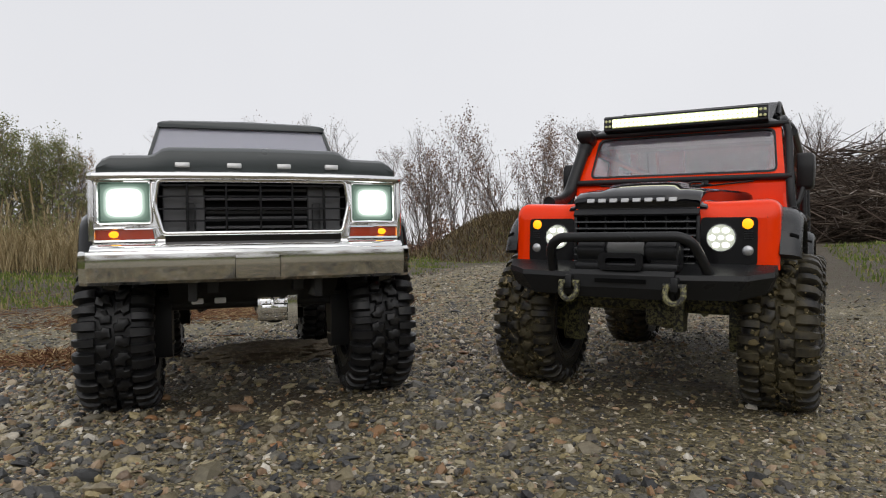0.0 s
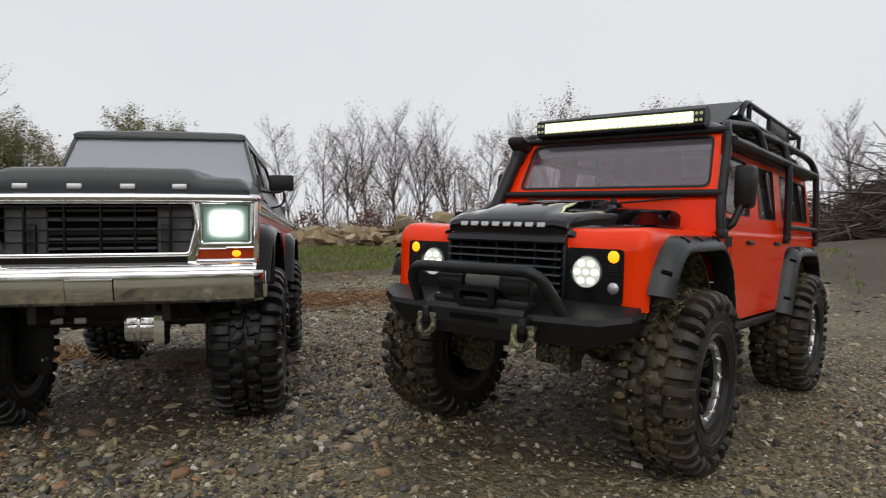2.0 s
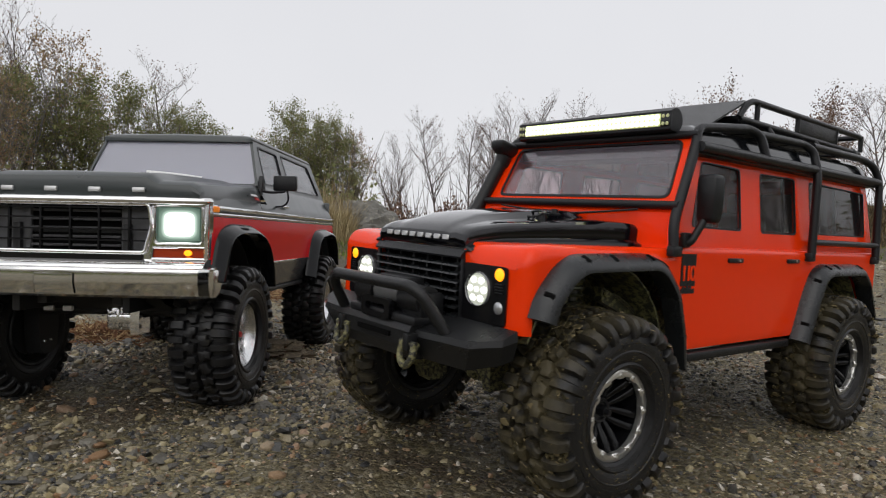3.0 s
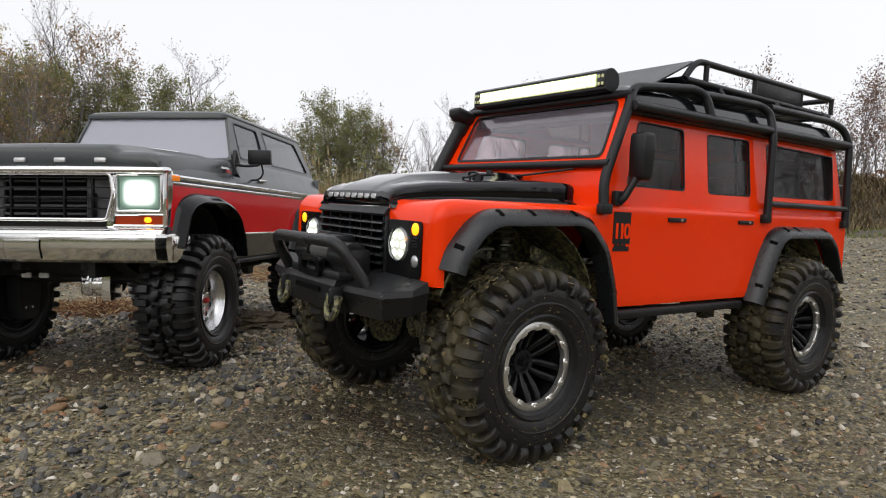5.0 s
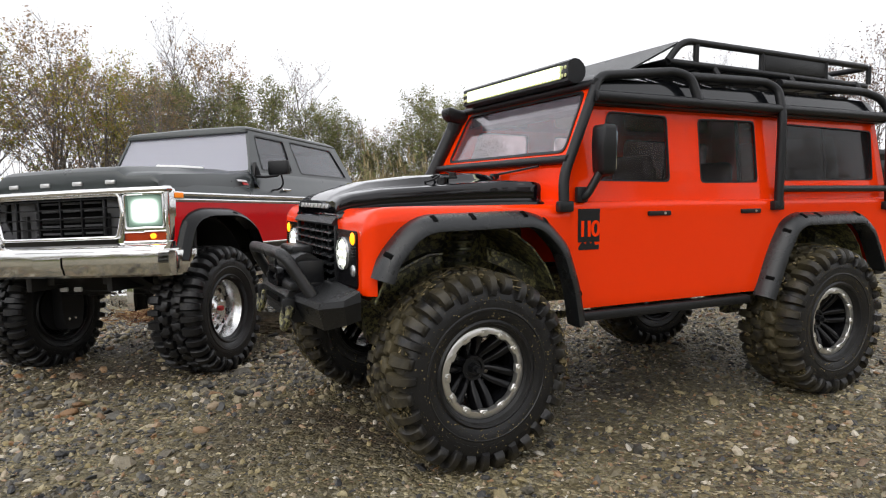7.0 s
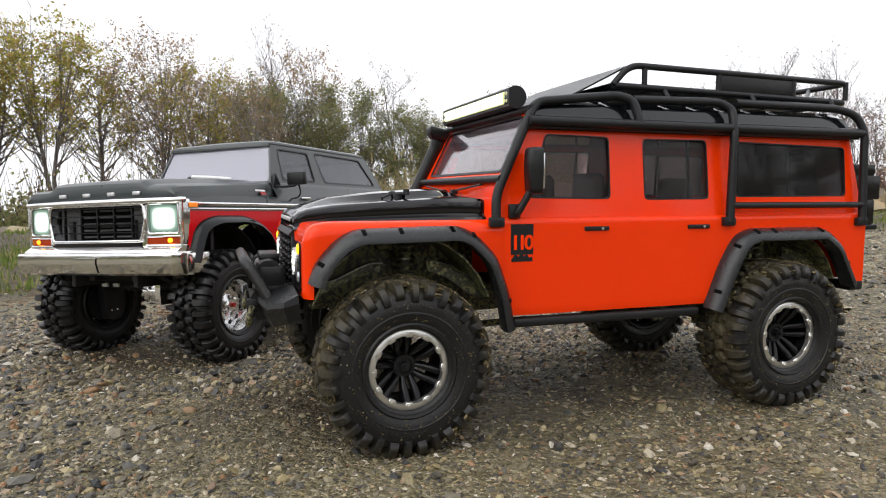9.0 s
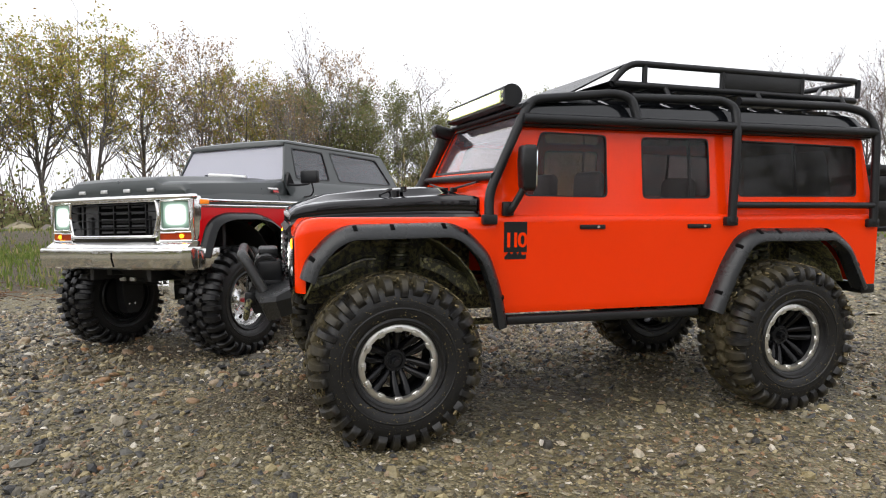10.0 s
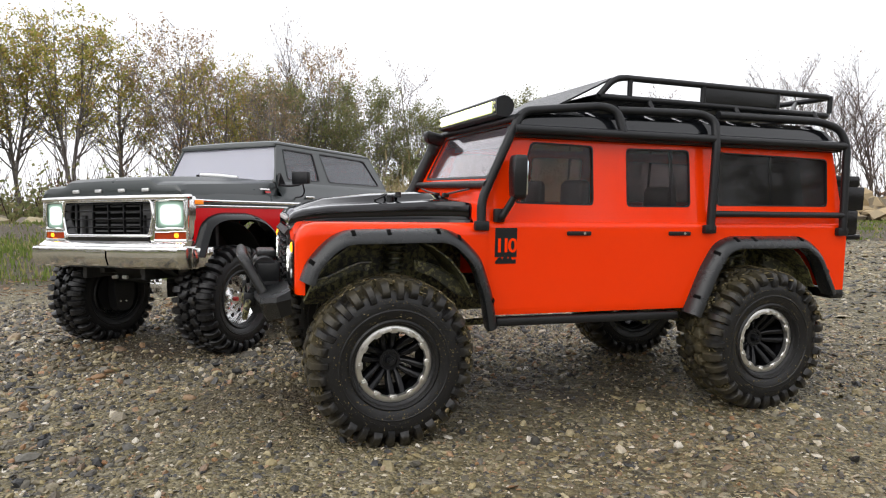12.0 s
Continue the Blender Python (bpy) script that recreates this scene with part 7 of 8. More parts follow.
for kind, az, elev, dist, width in (
    ("yellow", 109, 15.0, 24, 1.0), ("yellow", 105.5, 15.8, 25, 1.0), ("yellow", 101.8, 16.4, 24, 1.0), ("yellow", 98.5, 15.2, 26, 0.9), ("rust", 94.8, 15.8, 25, 0.9), ("yellow", 91.0, 14.2, 24, 0.8), ("rust", 89.0, 12.8, 26, 1.0),
    ("olive", 85.5, 13.0, 24, 0.9), ("bare", 84.2, 15.9, 27, 0.8), ("olive", 81.5, 12.8, 25, 1.0), ("rust", 87.0, 12.4, 22, 0.9), ("olive", 77.8, 12.2, 24, 0.9), ("bare", 75.6, 13.2, 27, 0.9), ("olive", 74.0, 10.8, 24, 0.9), ("bare", 71.5, 9.5, 26, 1.0), ("rust", 70.0, 8.2, 27, 1.0),
    ("olive", 65.0, 11.2, 26, 0.95), ("olive", 62.0, 10.0, 25, 0.9), ("rust", 60.2, 9.0, 26, 0.9), ("bare", 58.6, 9.9, 28, 0.9), ("bare", 55.8, 8.6, 30, 0.9), ("bare", 52.7, 10.7, 28, 0.9), ("bare", 50.2, 10.2, 30, 0.9), ("bare", 48.2, 11.6, 29, 0.9), ("bare", 46.4, 11.6, 28, 0.85), ("bare", 44.0, 11.6, 29, 0.85), ("brown", 45.6, 7.2, 27, 1.0),
    ("bare", 41.8, 10.8, 30, 0.9), ("bare", 39.4, 11.0, 28, 0.9), ("brown", 38.0, 7.5, 26, 0.9), ("bare", 36.4, 10.8, 28, 0.9), ("brown", 33.8, 9.6, 25, 0.9), ("bare", 32.6, 10.4, 29, 0.9), ("brown", 30.6, 11.5, 25, 0.75), ("brown", 28.6, 8.6, 24, 0.9), ("bare", 25.6, 10.8, 27, 0.9), ("brown", 23.6, 10.6, 26, 0.8), ("brown", 21.2, 9.2, 24, 1.0), ("bare", 18.6, 12.2, 27, 0.9),
    ("bare", 16.0, 10.6, 28, 0.9), ("bare", 12.5, 9.6, 29, 0.9), ("bare", 8.0, 9.0, 30, 0.9), ("bare", 4.0, 8.8, 29, 0.9), ("bare", 0.8, 8.8, 28, 0.9), ("bare", -0.8, 9.3, 29, 0.9), ("bare", -3.2, 8.4, 28, 0.9), ("brown", -6.0, 8.2, 28, 1.0), ("olive", 113, 14.5, 24, 0.9),
    ("rust", 83.0, 14.8, 26, 0.85), ("olive", 72.0, 9.8, 25, 0.9), ("rust", 67.4, 8.4, 27, 1.0), ("olive", 63.4, 9.6, 28, 0.9), ("yellow", 88.0, 12.6, 28, 1.0), ("olive", 68.6, 7.2, 26, 1.1), ("rust", 92.6, 13.0, 28, 1.0),
):
    plant(kind, az, elev, dist, width)
# unseen trees behind the viewpoint, added to darken reflections in chrome and glass
for i in range(24):
    plant(("olive", "rust", "brown", "brown")[i % 4], 117 + i * 10.0, 9.5 + 2.5 * math.sin(i * 2.3), 27 + 3 * math.sin(i * 1.7), 1.5)
for some in KINDS.values():
    for src in some:
        if src.name not in used:
            for o in (*src.children, src):
                bpy.data.objects.remove(o)


def polar(nrng, n, az0, az1, d0, d1):
    az = np.radians(nrng.uniform(az0, az1, n))
    d = np.sqrt(nrng.uniform(d0**2, d1**2, n))
    return 0.2 - d * np.sin(az), 0.3 + d * np.cos(az)


# scrub under the trees: a tangle of thin upright shoots
nr = np.random.RandomState(5)
# it runs on unseen behind the viewpoint, for the reflections
x, y = polar(nr, 15000, -8, 352, 17.5, 24)
z = height(x, y)
h = nr.gamma(3.0, 0.33, len(x)) * (0.65 + 0.35 * np.sin(np.arctan2(-x, y) * 31) ** 2) * np.interp(np.degrees(np.arctan2(-x, y)), [82, 90, 122, 130], [1.0, 1.55, 1.55, 1.0])
dx, dy = nr.normal(0, 0.22, (2, len(x))) * h
p0, p1 = np.stack([x, y, z - 0.02], 1), np.stack([x + dx, y + dy, z + h], 1)
v, t = sticks([(a, b, 0.016, 0.004) for a, b in zip(p0, p1)], 3)
tagged(new("scrub", arrays_mesh("scrub", v, t, BRUSH)), "brown leafless scrub along the foot of the trees", "scrub", kind="stuff")
x, y = (np.concatenate(c) for c in zip(polar(nr, 24000, 58, 352, 18, 23), polar(nr, 26000, 58, 122, 17, 22)))
z = height(x, y) + nr.gamma(2.0, 0.30, len(x)) * (0.75 + 0.5 * np.sin(np.arctan2(-x, y) * 43) ** 2) * np.interp(np.degrees(np.arctan2(-x, y)), [-180, 80, 88, 130, 180], [1.0, 0.9, 0.75, 0.75, 1.0])
v, t = leaves(random.Random(3), np.stack([x, y, z], 1).tolist(), 70000, 0.055, 0.1)
tagged(new("scrub_leaves", arrays_mesh("scrub_leaves", v, t, LEAF_OLIVE)), "dull olive leaves of low scrub", "scrub", kind="stuff")


x, y = polar(nr, 15000, 82, 126, 19, 23)
z = height(x, y) + nr.uniform(0.0, 1.0, len(x)) ** 1.3 * (0.9 + 0.5 * np.sin(np.arctan2(-x, y) * 61)) * np.interp(np.degrees(np.arctan2(-x, y)), [82, 90], [0.8, 0.95])
x2, y2 = polar(nr, 16000, 8, 66, 17.5, 22)
z2 = height(x2, y2) + nr.uniform(0.0, 1.0, len(x2)) ** 1.5 * (0.75 + 0.45 * np.sin(np.arctan2(-x2, y2) * 73))
x, y, z = np.concatenate([x, x2]), np.concatenate([y, y2]), np.concatenate([z, z2])
v, t = leaves(random.Random(6), np.stack([x, y, z], 1).tolist(), 56000, 0.046, 0.08)
tagged(new("thicket", arrays_mesh("thicket", v, t, LEAF_BROWN)), "brown withered thicket at the foot of tall trees", "scrub", kind="stuff")


# ---- verges: grass, reeds, litter ----
def blades(nrng, x, y, h, w, bend):
    n = len(x)
    z = height(x, y)
    az = nrng.uniform(0, 2 * np.pi, n)
    lx, ly = np.cos(az), np.sin(az)
    k = nrng.uniform(0.2, 1.0, n) * bend * h
    b0 = np.stack([x - ly * w, y + lx * w, z - 0.004], 1)
    b1 = np.stack([x + ly * w, y - lx * w, z - 0.004], 1)
    m0 = np.stack([x + lx * k * 0.35 - ly * w * 0.7, y + ly * k * 0.35 + lx * w * 0.7, z + h * 0.6], 1)
    m1 = np.stack([x + lx * k * 0.35 + ly * w * 0.7, y + ly * k * 0.35 - lx * w * 0.7, z + h * 0.6], 1)
    tip = np.stack([x + lx * k, y + ly * k, z + h], 1)
    v = np.stack([b0, b1, m0, m1, tip], 1).reshape(-1, 3)
    i = np.arange(n)[:, None] * 5
    return v, np.concatenate([i + [[0, 1, 3]], i + [[0, 3, 2]], i + [[2, 3, 4]]])


def verge_points(nrng, n, az0, az1, v0, v1):
    x, y = polar(nrng, n * 3, az0, az1, 0.9, 16)
    v = verge(x, y)
    clump = np.sin(x * 3.1 + np.sin(y * 4)) * np.sin(y * 3.7 + 1) + nrng.uniform(-0.6, 0.9, len(x))
    ok = (v > v0) & (v < v1) & (clump > -0.25)
    return x[ok][:n], y[ok][:n]


gx, gy = [], []
for n, a0, a1, v0, v1 in ((105000, 78, 118, 0.16, 1.8), (50000, 70, 118, 0.8, 4.0), (12000, 46, 56, 0.45, 3.6), (26000, 56, 80, 0.3, 2.6), (16000, 34, 60, 0.6, 4.5), (7000, 10, 36, 0.2, 3.0), (18000, -16, 3.5, 0.25, 3.6)):
    x, y = verge_points(nr, n, a0, a1, v0, v1)
    gx.append(x)
    gy.append(y)
x, y = polar(nr, 60000, 118, 346, 1.2, 9.0)
some = verge(x, y) > nr.uniform(0.0, 0.5, len(x))
gx.append(x[some])
gy.append(y[some])
x, y = np.concatenate(gx), np.concatenate(gy)
az_v = np.degrees(np.arctan2(-x, y))
hh = (nr.gamma(4, 0.011, len(x)) + 0.008) * np.interp(az_v, [-180, -90, -20, 10, 36, 74, 84], [1.0, 1.0, 0.30, 0.30, 0.36, 0.34, 0.34])
v, t = blades(nr, x, y, hh, 0.0012 + 0.0006 * np.hypot(x, y), 0.8)
tagged(new("grass", arrays_mesh("grass", v, t, GRASS)), "short damp green and straw-coloured grass on the verge", "grass", kind="stuff")
x, y = np.concatenate([nr.normal(-4.1, 0.9, 7000), nr.normal(-3.0, 1.0, 5000)]), np.concatenate([nr.normal(8.9, 0.7, 7000), nr.normal(9.4, 0.8, 5000)])
v, t = blades(nr, x, y, nr.gamma(3, 0.016, len(x)) + 0.01, 0.007, 1.4)
tagged(new("withered_grass", arrays_mesh("withered_grass", v, t, random_tone("withered_grass_tone", [(0, (0.07, 0.05, 0.028)), (0.6, (0.14, 0.10, 0.055)), (0.85, (0.15, 0.12, 0.055)), (1, (0.27, 0.21, 0.12))]))), "withered brown and green grass on the earth mound", "grass", kind="stuff")
x, y = polar(nr, 1300, 61, 76, 6.2, 10.0)
segs = []
z = height(x, y)
hh = np.abs(nr.normal(0.20, 0.17, len(x))) + 0.10
tilt = nr.normal(0, 0.13, (2, len(x)))
for i in range(len(x)):
    a, b = (x[i], y[i], z[i]), (x[i] + tilt[0, i] * hh[i], y[i] + tilt[1, i] * hh[i], z[i] + hh[i])
    segs.append((a, b, 0.0034, 0.0018))
    if hh[i] > 0.6:
        segs.append((b, (b[0] + tilt[0, i] * 0.1, b[1] + tilt[1, i] * 0.1, b[2] + 0.11), 0.014, 0.003))
v, t = sticks(segs, 3)
tagged(new("reeds", arrays_mesh("reeds", v, t, STRAW)), "dry straw-coloured reeds on the bank", "reeds", kind="stuff")
x, y = polar(nr, 26000, 60.5, 77, 5.0, 9.5)
v, t = blades(nr, x, y, nr.gamma(3, 0.052, len(x)) + 0.04, 0.0026, 1.0)
tagged(new("dry_grass", arrays_mesh("dry_grass", v, t, STRAW)), "tangled dry grass at the foot of the reeds", "grass", kind="stuff")

# litter of straw and withered leaves at the edge of the gravel, and one patch before the wagon
x, y = (np.concatenate(c) for c in zip(verge_points(nr, 4000, 30, 116, -0.25, 1.0), verge_points(nr, 24000, 40, 118, -0.14, 0.36), verge_points(nr, 15000, 50, 76, 0.0, 1.2)))
la, ld = np.radians(nr.normal(64, 6.5, 5200)), nr.normal(1.72, 0.16, 5200)
sx, sy = 0.2 - ld * np.sin(la), 0.3 + ld * np.cos(la)
x = np.concatenate([x, sx, nr.normal(-0.800, 0.050, 900)])
y = np.concatenate([y, sy + 0.12, nr.normal(0.415, 0.030, 900)])
ln = nr.gamma(2.5, 0.008, len(x)) + 0.006
ln[-900:] *= 0.5
az = nr.uniform(0, 6.28, len(x))
z = height(x, y)
p0 = np.stack([x, y, z + 0.002], 1)
p1 = np.stack([x + np.cos(az) * ln, y + np.sin(az) * ln, z + 0.003 + np.abs(nr.normal(0, 0.004, len(x)))], 1)
v, t = sticks([(a, b, 0.0009, 0.0005) for a, b in zip(p0, p1)], 3)
tagged(new("litter", arrays_mesh("litter", v, t, random_tone("litter_tone", [(0, (0.10, 0.045, 0.025)), (0.55, (0.18, 0.09, 0.045)), (0.8, (0.30, 0.2, 0.10)), (1, (0.42, 0.32, 0.18))]))), "scattered straw and withered leaf stalks", "litter", kind="stuff")


# ---- rubble, brush pile ----
def block_mesh(seed, mat, name, rough=0.22):
    rng = random.Random(seed)
    bm = bmesh.new()
    bmesh.ops.create_icosphere(bm, subdivisions=1, radius=0.58)
    for v in bm.verts:
        v.co = V([max(-0.5, min(0.5, c * 1.25)) for c in v.co])
    for v in bm.verts:
        v.co += V((rng.uniform(-rough, rough), rng.uniform(-rough, rough), rng.uniform(-rough, rough))) * 0.6
    return finish(bm, name, mat, 20)


BLOCKS = [block_mesh(s, RUBBLE, "block") for s in range(8)]
rr = random.Random(9)
cx, cy = 0.2 - 8.6 * math.sin(radians(45)), 0.3 + 8.6 * math.cos(radians(45))
pile = thing("rubble_pile", pose(cx, cy, float(height(cx, cy))), "long heap of broken yellowish sandstone blocks on the verge", "rubble")
for i in range(298):
    az = rr.uniform(36.6, 57.0)
    prof = 0.17 + 0.20 * math.exp(-((az - 44.5) / 1.8) ** 2) + 0.24 * math.exp(-((az - 40.2) / 1.9) ** 2) + 0.12 * math.exp(-((az - 50.5) / 2.6) ** 2)
    prof *= min(1.0, 0.35 + (az - 36.6) / 2.5)
    d = 8.6 + rr.uniform(-0.45, 0.45)
    x, y = 0.2 - d * math.sin(radians(az)), 0.3 + d * math.cos(radians(az))
    s = rr.uniform(0.09, 0.25)
    z = float(height(x, y)) + rr.uniform(0.0, 1.0) ** 1.2 * prof * (1 - abs(d - 8.6)) + s * 0.2
    ob = new("block", rr.choice(BLOCKS))
    ob.parent = pile
    ob.matrix_local = pose(-cx, -cy, -float(height(cx, cy))) @ pose(x, y, z, rr.uniform(-25, 25), rr.uniform(-25, 25), rr.uniform(0, 360)) @ Matrix.Diagonal((s, s * rr.uniform(0.6, 1), s * rr.uniform(0.4, 0.8), 1))
# low clod of earth under the wagon, and the grey heap beside the rubble
def clod(name, x, y, size, high, mat, label, seed, crag=0.0):
    bm = bmesh.new()
    bmesh.ops.create_icosphere(bm, subdivisions=5 if crag else 4, radius=1.0)
    for v in bm.verts:
        v.co *= 1 + 0.22 * noise.noise(v.co * 1.9 + V((seed, 0, 0))) + 0.08 * noise.noise(v.co * 6) + 0.03 * noise.noise(v.co * 17) + crag * (0.5 - abs(noise.noise(v.co * 4.1 + V((3, seed, 0))))) + crag * 0.5 * abs(noise.noise(v.co * 9.7))
    bmesh.ops.transform(bm, matrix=Matrix.Translation((x, y, float(height(x, y)))) @ Matrix.Rotation(0.85, 4, "Z") @ Matrix.Diagonal((size, size * 0.5, high, 1)), verts=bm.verts)
    tagged(new(name, finish(bm, name, mat)), label, "earth")


clod("earth_clod", -0.560, 0.523, 0.078, 0.0145, plain("clod_soil", (0.085, 0.066, 0.042), 0.9, vary=0.6, grain=1.0, gscale=260, dirt=(0.17, 0.135, 0.085), dirt_amount=0.5, spread=180), "low brown clod of earth on the gravel", 2, 0.30)
clod("stone_mound", 0.2 - 8.2 * math.sin(radians(60.2)), 0.3 + 8.2 * math.cos(radians(60.2)), 0.55, 0.38, plain("heap_grit", (0.15, 0.145, 0.13), 0.9, vary=0.55, grain=0.9, gscale=45, dirt=(0.30, 0.28, 0.23), dirt_amount=0.45, spread=16), "grey craggy heap of broken stone", 5, 0.30)
GREYS = [block_mesh(s + 40, STONE_ONE, "rock") for s in range(4)]
bank = thing("rock_row", pose(-5.0, 1.0, float(height(-5.0, 1.0))), "row of grey boulders along the grassy bank", "rocks")
for i in range(44):
    az = rr.uniform(97, 118)
    d = 5.3 + rr.uniform(-0.3, 0.3)
    x, y = 0.2 - d * math.sin(radians(az)), 0.3 + d * math.cos(radians(az))
    s = rr.uniform(0.07, 0.17)
    ob = new("rock", rr.choice(GREYS))
    ob.parent = bank
    ob.matrix_local = pose(5.0, -1.0, -float(height(-5.0, 1.0))) @ pose(x, y, float(height(x, y)) + s * 0.2, rr.uniform(-25, 25), rr.uniform(-25, 25), rr.uniform(0, 360)) @ Matrix.Diagonal((s, s * 0.8, s * 0.6, 1))

segs = []
for i in range(4200):
    az, d = rr.uniform(-10, 10.6), rr.uniform(6.6, 8.2)
    top = 0.98 * (1 - ((az - 0.3) / 11.2) ** 2) * math.exp(-((d - 7.5) / 0.9) ** 2)
    x, y = 0.2 - d * math.sin(radians(az)), 0.3 + d * math.cos(radians(az))
    z = float(height(x, y)) + 0.02 + top * rr.random() ** 0.6
    ln = rr.uniform(0.15, 0.7)
    a, e = rr.uniform(0, 6.28), rr.gauss(0, 0.35)
    q = (x + ln * math.cos(a) * math.cos(e), y + ln * math.sin(a) * math.cos(e), max(z + ln * math.sin(e), 0.03))
    r = rr.choice((0.002, 0.003, 0.004, 0.006, 0.009))
    segs.append(((x, y, z), q, r, r * 0.5))
v, t = sticks(segs, 4)
tagged(new("brush_pile", arrays_mesh("brush_pile", v, t, BRUSH)), "dark heap of cut branches and brushwood", "brush pile", kind="stuff")
# earth inside the heap of branches
bm = bmesh.new()
bmesh.ops.create_icosphere(bm, subdivisions=4, radius=1.0)
for v in bm.verts:
    v.co *= 1 + 0.16 * noise.noise(v.co * 2.3) + 0.07 * noise.noise(v.co * 7)
hx, hy = 0.2 - 7.9 * math.sin(radians(0.3)), 0.3 + 7.9 * math.cos(radians(0.3))
bmesh.ops.transform(bm, matrix=Matrix.Translation((hx, hy, float(height(hx, hy)))) @ Matrix.Diagonal((1.42, 0.60, 0.80, 1)), verts=bm.verts)
heap = new("earth_mound", finish(bm, "earth_mound", plain("heap_soil", (0.05, 0.035, 0.026), 0.9, vary=0.5, grain=0.8, gscale=40)))
tagged(heap, "brown earth heap under the brushwood", "earth heap")

# ---- gravel ----
def scatter_stones(nrng, n, lo, hi, size, spread, base, faces, flat=0.62, least=0.25):
    """n crushed stones as corners and triangles: random squashed turns of one small solid."""
    x, y = nrng.uniform(lo[0], hi[0], n), nrng.uniform(lo[1], hi[1], n)
    r = np.minimum(size * np.exp(nrng.normal(0, spread, n)), size * (1.7 if len(base) < 8 else 2.6))
    r = r * (1 - 0.12 * np.clip((x + 0.28) * 4, 0, 1) * (size < 0.0024))
    slaty = np.clip((-0.12 - x) * 4 + 0.4 + 0.6 * np.sin(x * 9 + 2 * np.sin(y * 7)), 0.12, 1)
    keep = nrng.uniform(0, 1, n) < slaty * (1 - least) + least
    keep &= verge(x, y) < 0.4 * nrng.uniform(0, 1, n)
    out = np.maximum(np.abs(2 * x - lo[0] - hi[0]) / (hi[0] - lo[0]), np.abs(2 * y - lo[1] - hi[1]) / (hi[1] - lo[1]))
    keep &= nrng.uniform(0, 0.25, n) < 1 - out
    # fewer stones where the ground is darkened under the models
    keep &= nrng.uniform(0, 1, n) > 0.88 * worn_shade(x, y)
    x, y, r = x[keep], y[keep], r[keep]
    n = len(x)
    k = len(base)
    b = base[None] * nrng.uniform(0.76, 1.24, (n, k, 1))
    ax = np.stack([nrng.uniform(0.75, 1.35, n), nrng.uniform(0.65, 1.05, n), flat * nrng.uniform(0.55, 1.25, n)], 1)
    b = b * ax[:, None]
    a, p, q = nrng.uniform(0, 6.28, n), nrng.normal(0, 0.28, n), nrng.normal(0, 0.28, n)
    ca, sa = np.cos(a), np.sin(a)
    bx, by, bz = b[..., 0], b[..., 1], b[..., 2]
    bz = bz + bx * p[:, None] + by * q[:, None]
    wx, wy = bx * ca[:, None] - by * sa[:, None], bx * sa[:, None] + by * ca[:, None]
    z = height(x, y) + r * nrng.uniform(-0.1, 0.32, n) * flat
    v = np.stack([x[:, None] + wx * r[:, None], y[:, None] + wy * r[:, None], z[:, None] + bz * r[:, None]], -1)
    return v.reshape(-1, 3), (np.arange(n)[:, None, None] * k + faces[None]).reshape(-1, 3)


g = (1 + 5**0.5) / 2
ICO = np.array([(-1, g, 0), (1, g, 0), (-1, -g, 0), (1, -g, 0), (0, -1, g), (0, 1, g), (0, -1, -g), (0, 1, -g), (g, 0, -1), (g, 0, 1), (-g, 0, -1), (-g, 0, 1)]) / math.hypot(1, g)
NEAR = [[np.linalg.norm(ICO[i] - ICO[j]) < 1.1 and i != j for j in range(12)] for i in range(12)]
ICO_F = np.array([(i, j, k) if np.dot(np.cross(ICO[j] - ICO[i], ICO[k] - ICO[i]), ICO[i]) > 0 else (i, k, j) for i in range(12) for j in range(i + 1, 12) for k in range(j + 1, 12) if NEAR[i][j] and NEAR[j][k] and NEAR[i][k]])
CHIP = np.array([(1, 0.7, 0), (-0.9, 0.75, 0), (-1, -0.7, 0), (0.9, -0.75, 0), (0.50, 0.12, 0.62), (-0.45, -0.10, 0.70)], float)
CHIP_F = np.array([(0, 1, 5), (0, 5, 4), (2, 3, 4), (2, 4, 5), (3, 0, 4), (1, 2, 5)])
ns = np.random.RandomState(21)
lots = [
    scatter_stones(ns, 34000, (-0.85, -0.10), (0.36, 1.15), 0.0018, 0.45, ICO, ICO_F, 0.95),
    scatter_stones(ns, 8000, (-1.7, -0.25), (0.45, 2.2), 0.0028, 0.36, ICO, ICO_F, 0.6),
    scatter_stones(ns, 215000, (-0.90, -0.12), (0.38, 1.35), 0.00108, 0.44, CHIP, CHIP_F, 0.8, 0.6),
    scatter_stones(ns, 700, (-0.75, -0.05), (0.02, 0.62), 0.0038, 0.30, ICO, ICO_F, 0.6, 0.3),
    scatter_stones(ns, 60000, (-2.2, 0.2), (0.8, 3.6), 0.0024, 0.45, CHIP, CHIP_F),
    scatter_stones(ns, 30000, (-6.0, 1.0), (0.5, 8.0), 0.0060, 0.5, CHIP, CHIP_F),
]
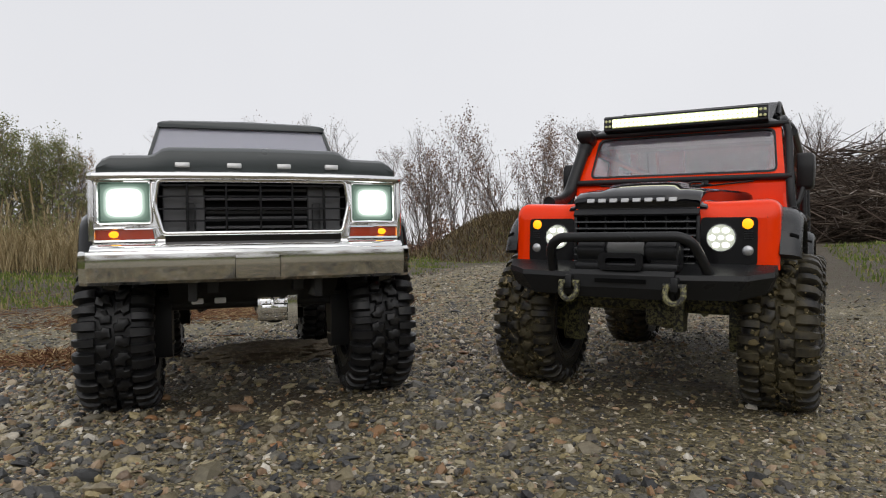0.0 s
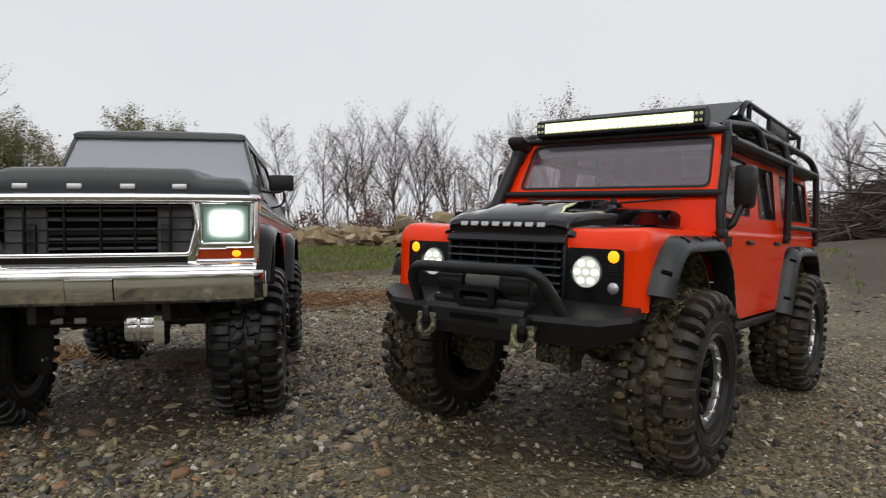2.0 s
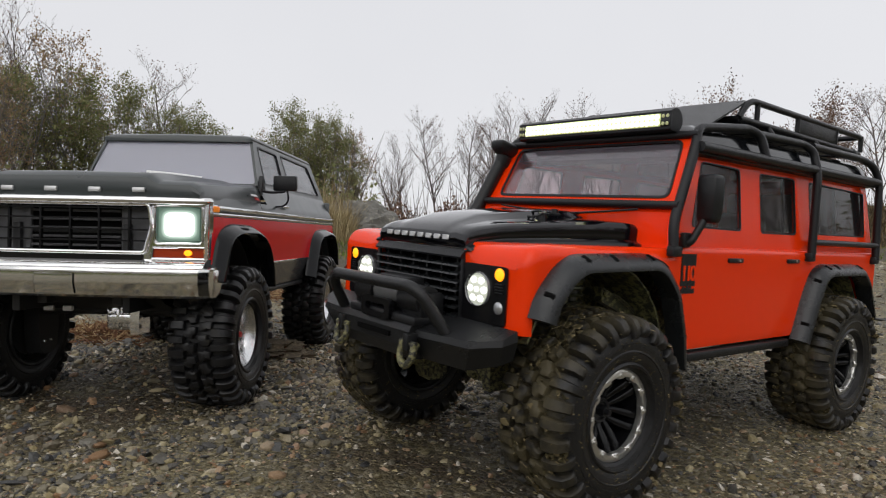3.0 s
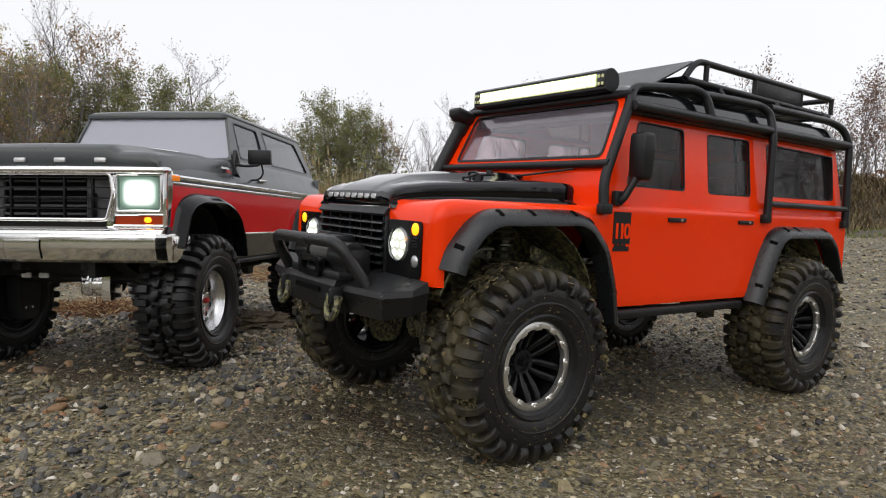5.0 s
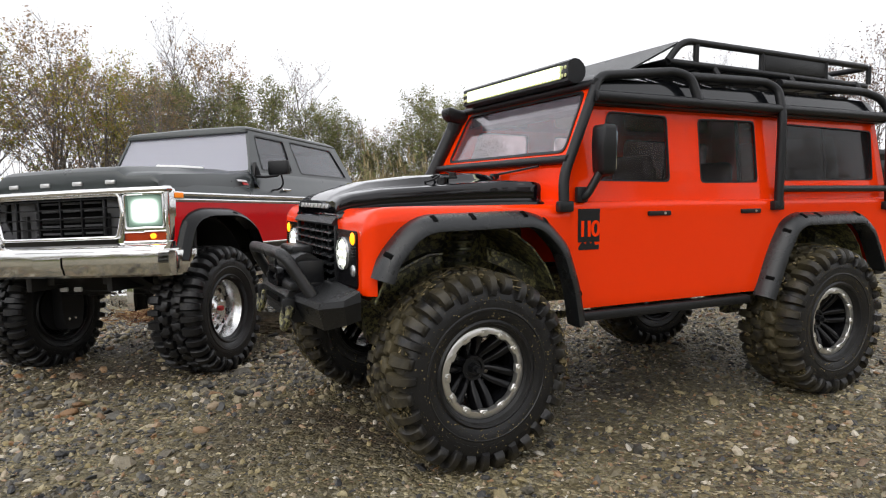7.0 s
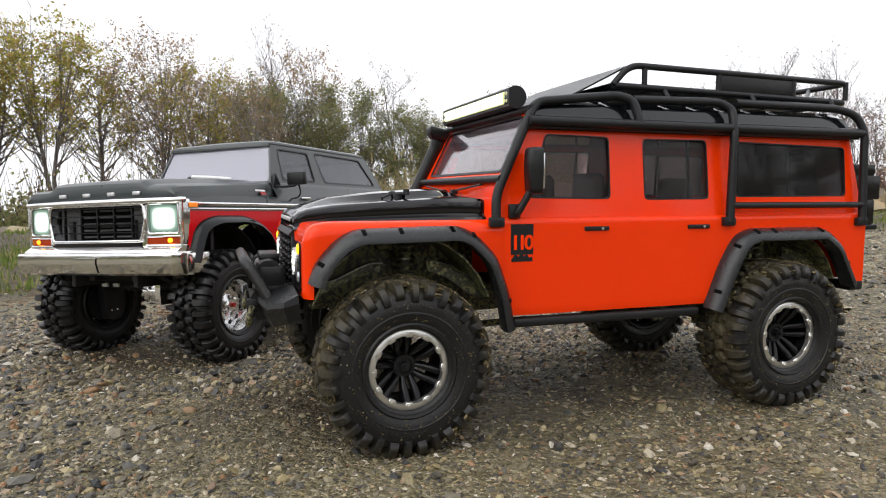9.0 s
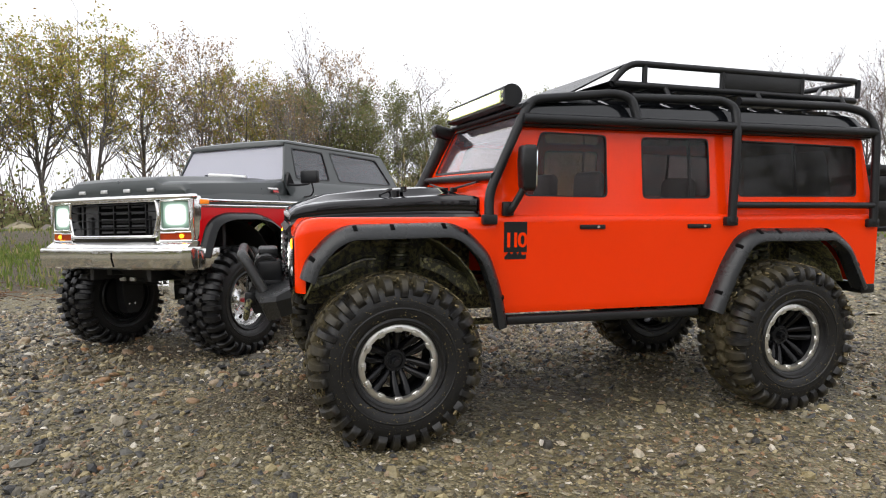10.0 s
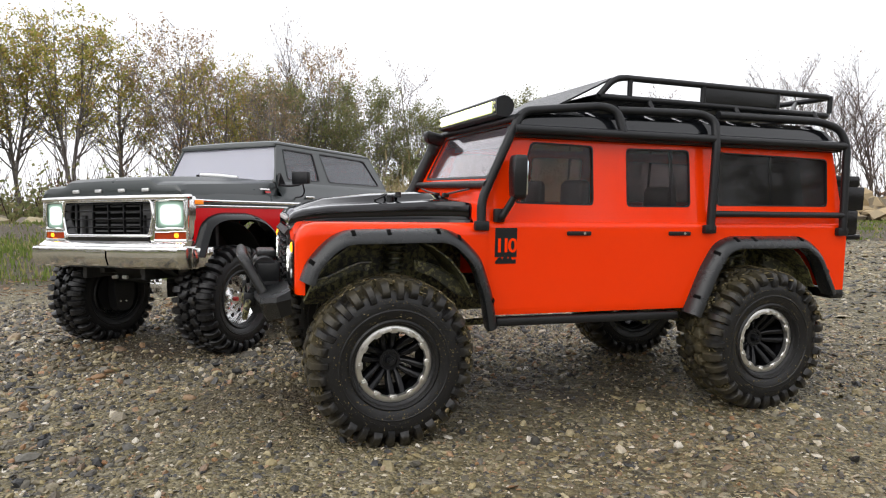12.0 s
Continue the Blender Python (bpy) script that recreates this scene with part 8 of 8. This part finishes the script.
chips = [
    scatter_stones(ns, 4200, (-0.80, 0.06), (-0.20, 0.68), 0.0022, 0.44, ICO, ICO_F, 0.7, 0.2),
    scatter_stones(ns, 800, (-0.75, -0.06), (0.0, 0.62), 0.0038, 0.32, ICO, ICO_F, 0.6, 0.1),
    scatter_stones(ns, 16000, (-0.90, -0.10), (0.10, 1.15), 0.0019, 0.46, ICO, ICO_F, 0.72, -0.02),
    scatter_stones(ns, 3300, (-1.7, -0.25), (-0.12, 2.0), 0.0038, 0.38, ICO, ICO_F, 0.45, -0.05),
    scatter_stones(ns, 60000, (-0.90, -0.12), (0.38, 1.35), 0.0015, 0.38, CHIP, CHIP_F, 0.7, 0.05),
]
off, vs, ts = 0, [], []
for v, t in chips:
    vs.append(v)
    ts.append(t + off)
    off += len(v)
tagged(new("slate_chips", arrays_mesh("slate_chips", np.concatenate(vs), np.concatenate(ts), SLATE)), "flat dark slate chips with some pale and rusty ones", "gravel", kind="stuff")
off, vs, ts = 0, [], []
for v, t in lots:
    vs.append(v)
    ts.append(t + off)
    off += len(v)
tagged(new("gravel", arrays_mesh("gravel", np.concatenate(vs), np.concatenate(ts), STONES)), "loose crushed grey, brown and sandy gravel", "gravel", kind="stuff")

# the larger stones, each a piece of its own
sr = random.Random(15)


def pebble(seed):
    rng = random.Random(seed)
    bm = bmesh.new()
    bmesh.ops.create_icosphere(bm, subdivisions=1, radius=1)
    for v in bm.verts:
        v.co *= rng.uniform(0.78, 1.18)
    return finish(bm, "stone", STONE_ONE, 60)


PEBBLES = [pebble(s) for s in range(9)]
for i in range(290):
    x, y = sr.uniform(-0.85, 0.16), sr.uniform(0.0, 1.2)
    if i % 3:
        x = sr.uniform(-0.75, -0.16)
        y = sr.uniform(0.05, 0.75)
    s = 0.0041 * math.exp(sr.gauss(0, 0.26)) * (0.75 if x > -0.2 or y < 0.12 else 1.0)
    ob = new("stone", sr.choice(PEBBLES))
    ob.parent = ground
    ob.matrix_local = pose(x, y, float(height(x, y)) + s * 0.12, sr.gauss(0, 12), sr.gauss(0, 12), sr.uniform(0, 360)) @ Matrix.Diagonal((s * sr.uniform(0.9, 1.6), s * sr.uniform(0.7, 1.1), s * sr.uniform(0.5, 0.8), 1))
